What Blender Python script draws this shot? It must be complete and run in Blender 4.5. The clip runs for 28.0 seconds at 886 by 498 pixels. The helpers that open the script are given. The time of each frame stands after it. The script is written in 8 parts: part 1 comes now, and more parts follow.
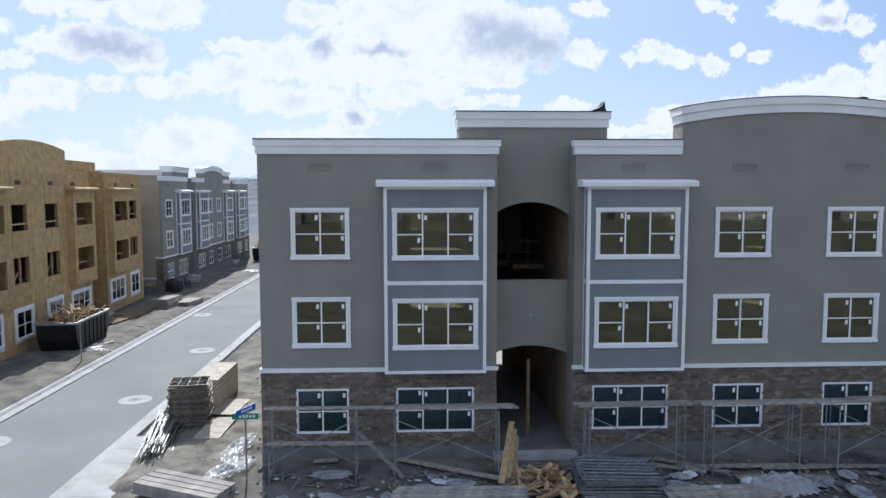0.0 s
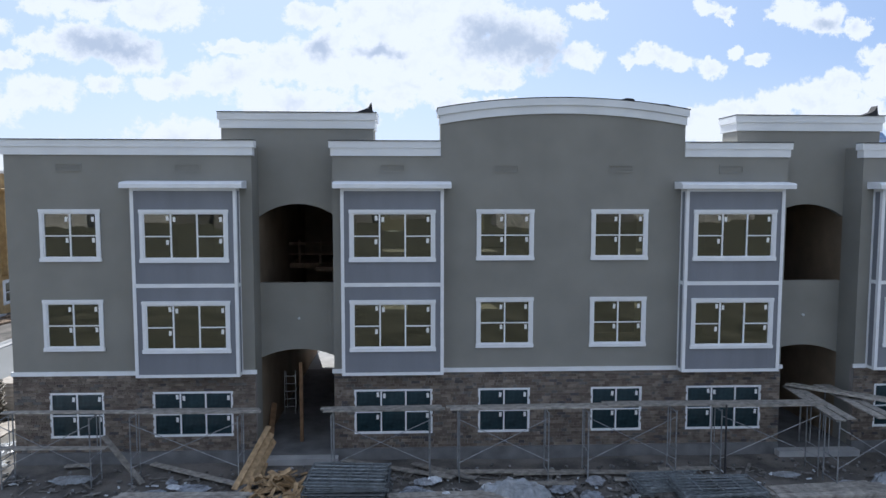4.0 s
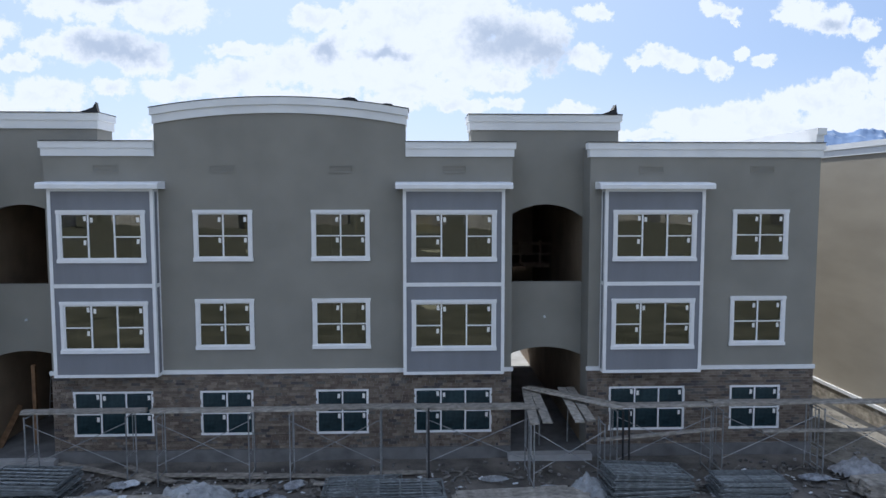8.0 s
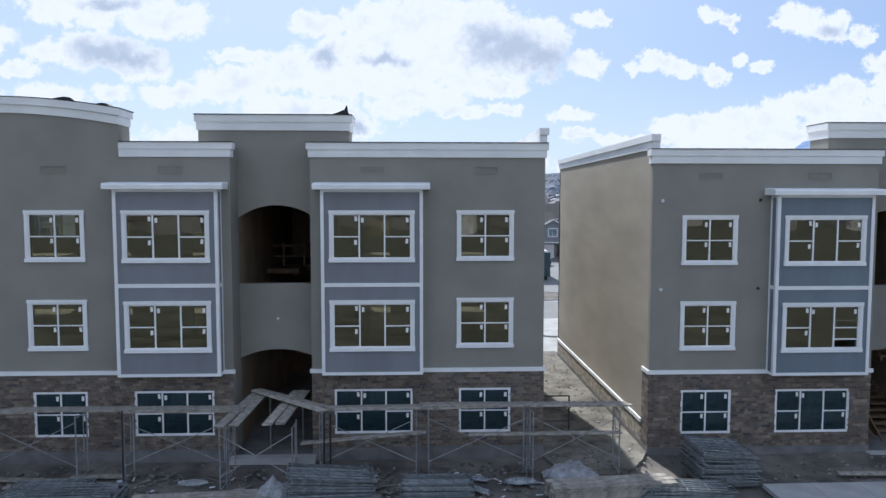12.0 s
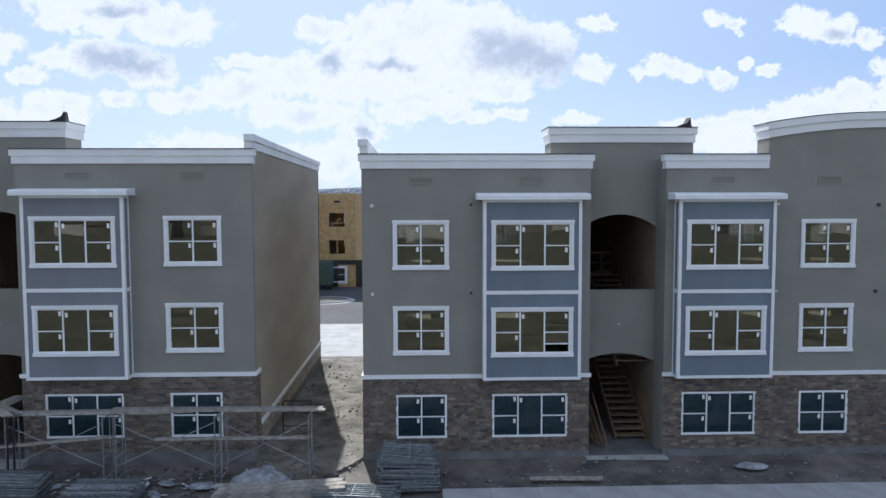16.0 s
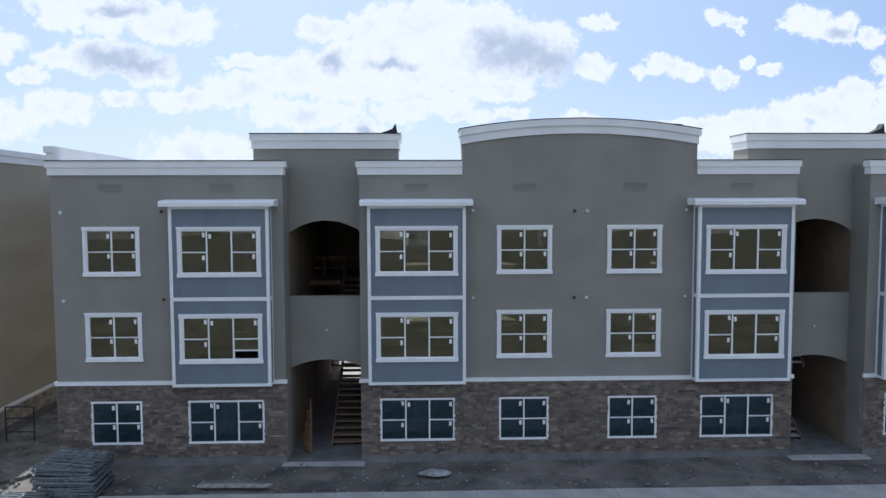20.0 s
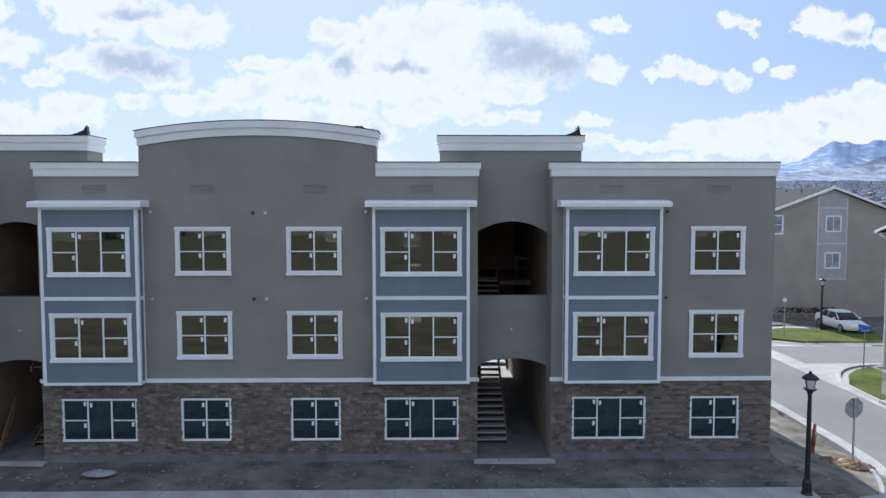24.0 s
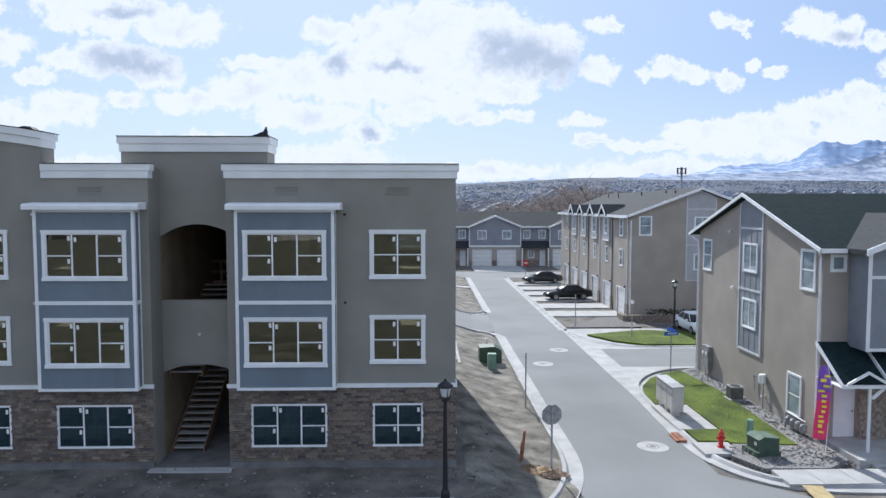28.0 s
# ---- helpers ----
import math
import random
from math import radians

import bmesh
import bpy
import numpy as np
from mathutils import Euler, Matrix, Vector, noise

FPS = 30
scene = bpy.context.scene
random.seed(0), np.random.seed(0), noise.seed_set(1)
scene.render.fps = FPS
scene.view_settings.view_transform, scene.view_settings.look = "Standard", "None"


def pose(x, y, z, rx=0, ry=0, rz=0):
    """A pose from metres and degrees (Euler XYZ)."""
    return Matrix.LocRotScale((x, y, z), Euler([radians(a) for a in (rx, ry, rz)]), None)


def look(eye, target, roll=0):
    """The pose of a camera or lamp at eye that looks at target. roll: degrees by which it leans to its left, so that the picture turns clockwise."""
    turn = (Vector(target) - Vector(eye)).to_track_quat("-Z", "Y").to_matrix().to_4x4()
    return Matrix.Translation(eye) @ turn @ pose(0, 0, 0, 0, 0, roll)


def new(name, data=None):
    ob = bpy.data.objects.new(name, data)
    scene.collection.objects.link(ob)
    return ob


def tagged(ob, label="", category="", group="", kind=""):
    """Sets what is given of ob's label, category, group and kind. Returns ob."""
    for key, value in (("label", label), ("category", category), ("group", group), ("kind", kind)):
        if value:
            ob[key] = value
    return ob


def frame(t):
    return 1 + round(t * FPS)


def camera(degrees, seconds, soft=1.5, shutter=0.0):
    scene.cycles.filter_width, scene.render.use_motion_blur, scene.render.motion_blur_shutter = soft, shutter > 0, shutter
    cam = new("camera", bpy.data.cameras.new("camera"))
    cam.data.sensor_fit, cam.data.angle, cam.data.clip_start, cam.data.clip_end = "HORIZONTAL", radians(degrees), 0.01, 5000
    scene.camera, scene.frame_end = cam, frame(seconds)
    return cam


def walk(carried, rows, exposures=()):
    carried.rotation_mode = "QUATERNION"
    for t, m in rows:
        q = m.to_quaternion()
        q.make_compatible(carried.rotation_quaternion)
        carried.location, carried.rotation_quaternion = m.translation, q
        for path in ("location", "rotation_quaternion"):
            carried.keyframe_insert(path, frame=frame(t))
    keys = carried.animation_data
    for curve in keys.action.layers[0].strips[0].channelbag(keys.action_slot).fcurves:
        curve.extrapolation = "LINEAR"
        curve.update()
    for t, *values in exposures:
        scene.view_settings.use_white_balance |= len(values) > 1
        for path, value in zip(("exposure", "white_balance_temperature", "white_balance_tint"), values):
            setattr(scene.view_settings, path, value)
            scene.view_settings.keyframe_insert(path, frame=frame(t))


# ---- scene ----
cam = camera(64.82, 28.0)
# seconds, x, y, z, yaw, pitch, roll
ROWS = [
    (0.0, 5.612, -23.800, 8.771, -2.483, -4.737, 0.069),
    (0.5, 6.401, -23.823, 8.756, -2.496, -4.735, 0.076),
    (1.0, 7.249, -23.835, 8.746, -2.513, -4.719, 0.073),
    (1.5, 8.187, -23.837, 8.744, -2.524, -4.688, 0.055),
    (2.0, 9.218, -23.841, 8.746, -2.539, -4.662, 0.026),
    (2.5, 10.321, -23.850, 8.749, -2.565, -4.649, -0.006),
    (3.0, 11.472, -23.855, 8.757, -2.598, -4.630, -0.036),
    (3.5, 12.656, -23.850, 8.768, -2.637, -4.600, -0.069),
    (5.5, 17.515, -23.972, 8.755, -2.637, -4.570, -0.068),
    (6.0, 18.761, -23.976, 8.746, -2.580, -4.570, -0.056),
    (6.5, 20.000, -23.968, 8.739, -2.493, -4.561, -0.044),
    (7.0, 21.237, -23.961, 8.737, -2.377, -4.532, -0.032),
    (7.5, 22.466, -23.969, 8.734, -2.258, -4.493, -0.022),
    (8.0, 23.674, -23.988, 8.725, -2.183, -4.447, -0.012),
    (8.5, 24.850, -24.009, 8.711, -2.175, -4.381, -0.005),
    (9.0, 26.001, -24.028, 8.693, -2.214, -4.297, -0.006),
    (9.5, 27.157, -24.039, 8.671, -2.256, -4.218, -0.011),
    (10.0, 28.334, -24.046, 8.646, -2.266, -4.155, -0.012),
    (10.5, 29.537, -24.059, 8.621, -2.244, -4.106, -0.011),
    (11.0, 30.764, -24.079, 8.595, -2.218, -4.069, -0.013),
    (11.5, 32.017, -24.100, 8.570, -2.218, -4.029, -0.017),
    (12.0, 33.290, -24.117, 8.549, -2.256, -3.978, -0.020),
    (12.5, 34.569, -24.138, 8.532, -2.321, -3.926, -0.025),
    (13.0, 35.849, -24.157, 8.522, -2.378, -3.878, -0.032),
    (13.5, 37.133, -24.164, 8.519, -2.410, -3.822, -0.033),
    (15.5, 42.315, -24.509, 8.542, -1.886, -3.649, 0.141),
    (16.0, 43.668, -24.555, 8.561, -1.790, -3.601, 0.150),
    (16.5, 45.055, -24.580, 8.583, -1.707, -3.559, 0.156),
    (17.0, 46.446, -24.594, 8.610, -1.636, -3.527, 0.165),
    (17.5, 47.807, -24.618, 8.642, -1.579, -3.514, 0.181),
    (18.0, 49.163, -24.650, 8.676, -1.552, -3.524, 0.198),
    (18.5, 50.526, -24.683, 8.707, -1.560, -3.554, 0.209),
    (19.0, 51.887, -24.729, 8.734, -1.598, -3.591, 0.209),
    (19.5, 53.253, -24.788, 8.761, -1.651, -3.621, 0.197),
    (20.0, 54.625, -24.851, 8.781, -1.685, -3.647, 0.185),
    (20.5, 56.010, -24.915, 8.796, -1.683, -3.665, 0.179),
    (21.0, 57.429, -24.980, 8.805, -1.650, -3.667, 0.182),
    (21.5, 58.889, -25.042, 8.806, -1.601, -3.670, 0.193),
    (23.5, 65.100, -25.146, 8.751, -0.789, -3.465, 0.095),
    (24.0, 66.558, -25.115, 8.736, -0.796, -3.440, 0.041),
    (24.5, 67.966, -25.072, 8.727, -0.869, -3.411, 0.012),
    (25.0, 69.325, -25.010, 8.723, -0.978, -3.394, -0.006),
    (25.5, 70.676, -24.943, 8.725, -1.059, -3.399, -0.025),
    (26.0, 72.055, -24.884, 8.742, -1.107, -3.414, -0.033),
    (26.5, 73.470, -24.822, 8.770, -1.155, -3.432, -0.026),
    (27.0, 74.924, -24.759, 8.804, -1.221, -3.442, -0.017),
    (27.5, 76.415, -24.718, 8.835, -1.282, -3.458, -0.016),
    (28.0, 77.933, -24.702, 8.856, -1.327, -3.493, -0.028),
]
walk(cam, [(t, pose(x, y, z, 90 + pitch, roll, yaw)) for t, x, y, z, yaw, pitch, roll in ROWS], [(0.0, 0.2, 5950.0, 10.0), (28.0, 0.2, 5950.0, 10.0)])

# ---- world and sun ----
SUN_AZ, SUN_EL = 11.5, 38.5      # degrees left of the +y axis, degrees above the horizon
world = bpy.data.worlds.new("sky")
scene.world = world
world.use_nodes = True
wn, wl = world.node_tree.nodes, world.node_tree.links
wn.clear()


def wmath(op, a, b=None, c=None, clamp=False):
    n = wn.new("ShaderNodeMath")
    n.operation, n.use_clamp = op, clamp
    for i, v in enumerate((a, b, c)):
        if v is None:
            continue
        if isinstance(v, (int, float)):
            n.inputs[i].default_value = v
        else:
            wl.new(v, n.inputs[i])
    return n.outputs[0]


sky = wn.new("ShaderNodeTexSky")
sky.sky_type, sky.sun_disc = "NISHITA", False
sky.sun_elevation, sky.sun_rotation = radians(SUN_EL), radians(-SUN_AZ)
sky.air_density, sky.dust_density, sky.altitude = 1.0, 1.2, 1400
geo = wn.new("ShaderNodeTexCoord")
sep = wn.new("ShaderNodeSeparateXYZ")
wl.new(geo.outputs["Generated"], sep.inputs[0])
safe_y = wmath("MAXIMUM", wmath("ABSOLUTE", sep.outputs[1]), 0.12)
flat = wn.new("ShaderNodeCombineXYZ")
wl.new(wmath("DIVIDE", sep.outputs[0], safe_y), flat.inputs[0])
wl.new(wmath("DIVIDE", sep.outputs[2], safe_y), flat.inputs[1])
# cumulus banks: centre and half size in tangents of azimuth and elevation
WEST_CLOUDS = [(-0.447, 0.269, 0.085, 0.036), (-0.349, 0.251, 0.077, 0.031), (-0.484, 0.283, 0.073, 0.036), (-0.449, 0.206, 0.091, 0.029),
    (-0.386, 0.189, 0.053, 0.024), (-0.495, 0.205, 0.049, 0.020), (-0.512, 0.138, 0.061, 0.029), (-0.421, 0.147, 0.034, 0.012),
    (-0.548, 0.180, 0.036, 0.011), (-0.248, 0.202, 0.042, 0.012), (-0.606, 0.226, 0.057, 0.032), (-0.596, 0.121, 0.073, 0.032),
    (-0.668, 0.181, 0.065, 0.024), (-0.626, 0.278, 0.049, 0.024)]
WEST_LOW = [(-0.337, 0.148, 0.069, 0.019), (-0.260, 0.162, 0.069, 0.028), (-0.183, 0.178, 0.065, 0.031), (-0.128, 0.191, 0.053, 0.036),
    (-0.105, 0.209, 0.045, 0.024), (-0.135, 0.246, 0.050, 0.021), (-0.168, 0.130, 0.097, 0.023), (-0.083, 0.106, 0.040, 0.019)]
GREAT_CLOUD = [(-0.027, 0.231, 0.077, 0.057), (0.024, 0.258, 0.093, 0.039), (-0.035, 0.177, 0.077, 0.034), (0.051, 0.192, 0.085, 0.045),
    (0.090, 0.248, 0.069, 0.040), (0.150, 0.211, 0.071, 0.047), (0.181, 0.231, 0.042, 0.026), (0.237, 0.193, 0.039, 0.019),
    (0.107, 0.163, 0.057, 0.018), (0.004, 0.151, 0.089, 0.019), (-0.027, 0.133, 0.050, 0.021), (0.051, 0.130, 0.050, 0.013),
    (-0.066, 0.246, 0.049, 0.036), (0.123, 0.127, 0.032, 0.010), (-0.105, 0.162, 0.049, 0.023)]
EAST_CLOUDS = [(0.256, 0.257, 0.031, 0.012), (0.240, 0.263, 0.016, 0.006), (0.341, 0.199, 0.037, 0.016), (0.380, 0.183, 0.032, 0.015),
    (0.427, 0.180, 0.024, 0.014), (0.321, 0.189, 0.021, 0.008), (0.426, 0.266, 0.024, 0.011), (0.450, 0.257, 0.016, 0.010),
    (0.459, 0.242, 0.007, 0.008), (0.468, 0.196, 0.011, 0.012), (0.498, 0.193, 0.016, 0.009), (0.554, 0.260, 0.045, 0.024),
    (0.591, 0.248, 0.040, 0.024), (0.526, 0.253, 0.018, 0.011), (0.645, 0.237, 0.021, 0.018), (0.222, 0.120, 0.040, 0.010),
    (0.235, 0.096, 0.032, 0.007)]
EAST_BANK = [(0.623, 0.158, 0.057, 0.021), (0.567, 0.132, 0.089, 0.024), (0.481, 0.116, 0.081, 0.021), (0.400, 0.103, 0.077, 0.021),
    (0.625, 0.114, 0.097, 0.040), (0.495, 0.090, 0.162, 0.024), (0.316, 0.087, 0.073, 0.010), (0.697, 0.166, 0.049, 0.036),
    (0.766, 0.135, 0.073, 0.049), (0.679, 0.198, 0.032, 0.019)]
SHADED = [(0.140, 0.212, 0.080, 0.030), (0.105, 0.228, 0.045, 0.028), (0.182, 0.203, 0.046, 0.028), (-0.043, 0.196, 0.036, 0.010),
    (-0.431, 0.204, 0.057, 0.022), (-0.401, 0.194, 0.057, 0.017), (-0.424, 0.272, 0.049, 0.010), (-0.128, 0.198, 0.022, 0.016),
    (0.595, 0.243, 0.024, 0.012), (-0.082, 0.107, 0.018, 0.012)]
HORIZON_BANKS = [(-0.316, 0.071, 0.089, 0.036), (-0.138, 0.064, 0.097, 0.032), (-0.523, 0.048, 0.097, 0.028),
    (-0.406, 0.036, 0.089, 0.020), (0.083, 0.049, 0.130, 0.016), (0.341, 0.045, 0.162, 0.029)]
warp = wn.new("ShaderNodeTexNoise")
warp.inputs["Scale"].default_value, warp.inputs["Detail"].default_value = 30.0, 12.0
warp.inputs["Roughness"].default_value = 0.62
wl.new(flat.outputs[0], warp.inputs["Vector"])
shift = wn.new("ShaderNodeVectorMath")
shift.operation = "MULTIPLY_ADD"
wl.new(warp.outputs["Color"], shift.inputs[0])
shift.inputs[1].default_value, shift.inputs[2].default_value = (.06, .045, 0), (-.03, -.0225, 0)
bent = wn.new("ShaderNodeVectorMath")
bent.operation = "ADD"
wl.new(flat.outputs[0], bent.inputs[0]), wl.new(shift.outputs[0], bent.inputs[1])


def bank_field(banks, reach):
    """How deep the direction lies inside the nearest bank."""
    best = None
    for ca, cb, ra, rb in banks:
        m = wn.new("ShaderNodeVectorMath")
        m.operation = "MULTIPLY_ADD"
        wl.new(bent.outputs[0], m.inputs[0])
        m.inputs[1].default_value, m.inputs[2].default_value = (1 / ra, 1 / rb, 0), (-ca / ra, -cb / rb, 0)
        ln = wn.new("ShaderNodeVectorMath")
        ln.operation = "LENGTH"
        wl.new(m.outputs[0], ln.inputs[0])
        f = wmath("SUBTRACT", reach, ln.outputs["Value"])
        best = f if best is None else wmath("MAXIMUM", best, f)
    return best


bulk = bank_field(WEST_CLOUDS + WEST_LOW + GREAT_CLOUD + EAST_CLOUDS + EAST_BANK + HORIZON_BANKS, 1.05)
puff = wn.new("ShaderNodeTexNoise")
puff.inputs["Scale"].default_value, puff.inputs["Detail"].default_value = 38.0, 12.0
puff.inputs["Roughness"].default_value = 0.66
wl.new(flat.outputs[0], puff.inputs["Vector"])
wide = wn.new("ShaderNodeTexNoise")
wide.inputs["Scale"].default_value, wide.inputs["Detail"].default_value = 2.6, 9.0
wl.new(geo.outputs["Generated"], wide.inputs["Vector"])
field = wmath("ADD", bulk, wmath("MULTIPLY", wmath("SUBTRACT", puff.outputs[0], 0.5), 1.7))
behind = wmath("MULTIPLY", wmath("SUBTRACT", wide.outputs[0], 0.5), 4.0)
front = wmath("GREATER_THAN", sep.outputs[1], 0.3)
both = wmath("ADD", wmath("MULTIPLY", field, front), wmath("MULTIPLY", behind, wmath("SUBTRACT", 1.0, front)))
cover = wn.new("ShaderNodeMapRange")
cover.interpolation_type = "SMOOTHSTEP"
cover.inputs["From Min"].default_value, cover.inputs["From Max"].default_value = -0.04, 0.34
wl.new(both, cover.inputs["Value"])
grey_core = wn.new("ShaderNodeMapRange")
grey_core.interpolation_type = "SMOOTHSTEP"
grey_core.inputs["From Min"].default_value, grey_core.inputs["From Max"].default_value = 0.1, 1.3
wl.new(wmath("ADD", bank_field(SHADED, 1.4), wmath("MULTIPLY", wmath("SUBTRACT", puff.outputs[0], 0.5), 1.6)), grey_core.inputs["Value"])
lump = wn.new("ShaderNodeTexNoise")
lump.inputs["Scale"].default_value, lump.inputs["Detail"].default_value = 26.0, 8.0
wl.new(bent.outputs[0], lump.inputs["Vector"])
inner = wn.new("ShaderNodeMapRange")
inner.interpolation_type = "SMOOTHSTEP"
inner.inputs["From Min"].default_value, inner.inputs["From Max"].default_value = 0.35, 1.0
wl.new(field, inner.inputs["Value"])
soft_grey = wmath("MULTIPLY", wmath("MULTIPLY", wmath("SUBTRACT", lump.outputs[0], 0.46, clamp=True), 3.0, clamp=True), inner.outputs[0])
grey_amount = wmath("MAXIMUM", grey_core.outputs[0], wmath("MULTIPLY", soft_grey, 0.6), clamp=True)
cloud = wn.new("ShaderNodeMix")
cloud.data_type = "RGBA"
wl.new(grey_amount, cloud.inputs["Factor"])
cloud.inputs["A"].default_value, cloud.inputs["B"].default_value = (0.8, 0.825, 0.87, 1), (0.46, 0.525, 0.635, 1)
scaled = wn.new("ShaderNodeVectorMath")
scaled.operation = "SCALE"
wl.new(sky.outputs[0], scaled.inputs[0])
scaled.inputs["Scale"].default_value = 0.1
veil = wn.new("ShaderNodeMix")
veil.data_type = "RGBA"
veil.inputs["Factor"].default_value = 0.7
wl.new(scaled.outputs[0], veil.inputs["A"])
# the haze pales towards the sun
to_light = wn.new("ShaderNodeVectorMath")
to_light.operation = "DOT_PRODUCT"
wl.new(geo.outputs["Generated"], to_light.inputs[0])
to_light.inputs[1].default_value = (-math.sin(radians(SUN_AZ)) * math.cos(radians(SUN_EL)), math.cos(radians(SUN_AZ)) * math.cos(radians(SUN_EL)), math.sin(radians(SUN_EL)))
near_sun = wn.new("ShaderNodeMapRange")
near_sun.inputs["From Min"].default_value, near_sun.inputs["From Max"].default_value = 0.66, 0.96
wl.new(to_light.outputs["Value"], near_sun.inputs["Value"])
haze = wn.new("ShaderNodeMix")
haze.data_type = "RGBA"
wl.new(near_sun.outputs[0], haze.inputs["Factor"])
haze.inputs["A"].default_value, haze.inputs["B"].default_value = (0.41, 0.53, 0.77, 1), (0.64, 0.73, 0.88, 1)
wl.new(haze.outputs["Result"], veil.inputs["B"])
# pale air low over the horizon
low_air = wn.new("ShaderNodeMapRange")
low_air.interpolation_type = "SMOOTHSTEP"
low_air.inputs["From Min"].default_value, low_air.inputs["From Max"].default_value = 0.2, 0.02
low_air.inputs["To Min"].default_value, low_air.inputs["To Max"].default_value = 0.0, 0.6
wl.new(sep.outputs[2], low_air.inputs["Value"])
pale = wn.new("ShaderNodeMix")
pale.data_type = "RGBA"
wl.new(low_air.outputs[0], pale.inputs["Factor"])
wl.new(veil.outputs["Result"], pale.inputs["A"])
pale.inputs["B"].default_value = (0.68, 0.75, 0.86, 1)
blend = wn.new("ShaderNodeMix")
blend.data_type = "RGBA"
wl.new(cover.outputs[0], blend.inputs["Factor"])
wl.new(pale.outputs["Result"], blend.inputs["A"])
wl.new(cloud.outputs["Result"], blend.inputs["B"])
bg, out = wn.new("ShaderNodeBackground"), wn.new("ShaderNodeOutputWorld")
wl.new(blend.outputs["Result"], bg.inputs[0])
bg.inputs[1].default_value = 1.0
wl.new(bg.outputs[0], out.inputs[0])

lamp_data = bpy.data.lights.new("sun", "SUN")
lamp_data.energy, lamp_data.angle, lamp_data.color = 5.5, radians(0.6), (1, .95, .87)
sun = new("sun", lamp_data)
to_sun = Vector((-math.sin(radians(SUN_AZ)) * math.cos(radians(SUN_EL)), math.cos(radians(SUN_AZ)) * math.cos(radians(SUN_EL)), math.sin(radians(SUN_EL))))
sun.matrix_world = look(to_sun * 80, (0, 0, 0))
scene.view_settings.exposure = 0.0

# ---- materials ----


def mat(name, colour, rough=0.8, metal=0.0, vary=0.12, scale=3.0, fine=60.0, bump=0.15, tint=None, random_vary=0.0, spec=0.4, stretch=(1, 1, 1)):
    """A surface with stains at one scale and grain at another; random_vary shifts the tone piece by piece."""
    m = bpy.data.materials.new(name)
    m.use_nodes = True
    n, l = m.node_tree.nodes, m.node_tree.links
    b = n["Principled BSDF"]
    b.inputs["Roughness"].default_value, b.inputs["Metallic"].default_value = rough, metal
    b.inputs["Specular IOR Level"].default_value = spec
    tc = n.new("ShaderNodeTexCoord")
    mp = n.new("ShaderNodeMapping")
    mp.inputs["Scale"].default_value = stretch
    l.new(tc.outputs["Object"], mp.inputs[0])
    big, small = n.new("ShaderNodeTexNoise"), n.new("ShaderNodeTexNoise")
    big.inputs["Scale"].default_value, big.inputs["Detail"].default_value = scale, 6
    small.inputs["Scale"].default_value, small.inputs["Detail"].default_value = fine, 3
    l.new(mp.outputs[0], big.inputs["Vector"]), l.new(mp.outputs[0], small.inputs["Vector"])
    ramp = n.new("ShaderNodeValToRGB")
    dark = [c * (1 - vary * 2.2) for c in colour]
    lite = [min(1, c * (1 + vary * 1.6)) for c in (tint or colour)]
    ramp.color_ramp.elements[0].position, ramp.color_ramp.elements[1].position = 0.3, 0.72
    ramp.color_ramp.elements[0].color, ramp.color_ramp.elements[1].color = (*dark, 1), (*lite, 1)
    mixf = n.new("ShaderNodeMath")
    mixf.operation = "MULTIPLY_ADD"
    l.new(small.outputs[0], mixf.inputs[0])
    mixf.inputs[1].default_value = 0.35
    sub = n.new("ShaderNodeMath")
    sub.operation = "MULTIPLY_ADD"
    l.new(big.outputs[0], sub.inputs[0])
    sub.inputs[1].default_value, sub.inputs[2].default_value = 1.0, -0.175
    l.new(sub.outputs[0], mixf.inputs[2])
    l.new(mixf.outputs[0], ramp.inputs[0])
    col = ramp.outputs[0]
    if random_vary:
        oi, gi = n.new("ShaderNodeObjectInfo"), n.new("ShaderNodeNewGeometry")
        add = n.new("ShaderNodeMath")
        add.operation = "ADD"
        l.new(oi.outputs["Random"], add.inputs[0]), l.new(gi.outputs["Random Per Island"], add.inputs[1])
        fr = n.new("ShaderNodeMath")
        fr.operation = "FRACT"
        l.new(add.outputs[0], fr.inputs[0])
        mr = n.new("ShaderNodeMapRange")
        mr.inputs["To Min"].default_value, mr.inputs["To Max"].default_value = 1 - random_vary, 1 + random_vary
        l.new(fr.outputs[0], mr.inputs[0])
        hsv = n.new("ShaderNodeHueSaturation")
        l.new(mr.outputs[0], hsv.inputs["Value"]), l.new(col, hsv.inputs["Color"])
        col = hsv.outputs[0]
    l.new(col, b.inputs["Base Color"])
    if bump:
        bp = n.new("ShaderNodeBump")
        bp.inputs["Strength"].default_value, bp.inputs["Distance"].default_value = bump, 0.02
        l.new(small.outputs[0], bp.inputs["Height"])
        l.new(bp.outputs[0], b.inputs["Normal"])
    return m


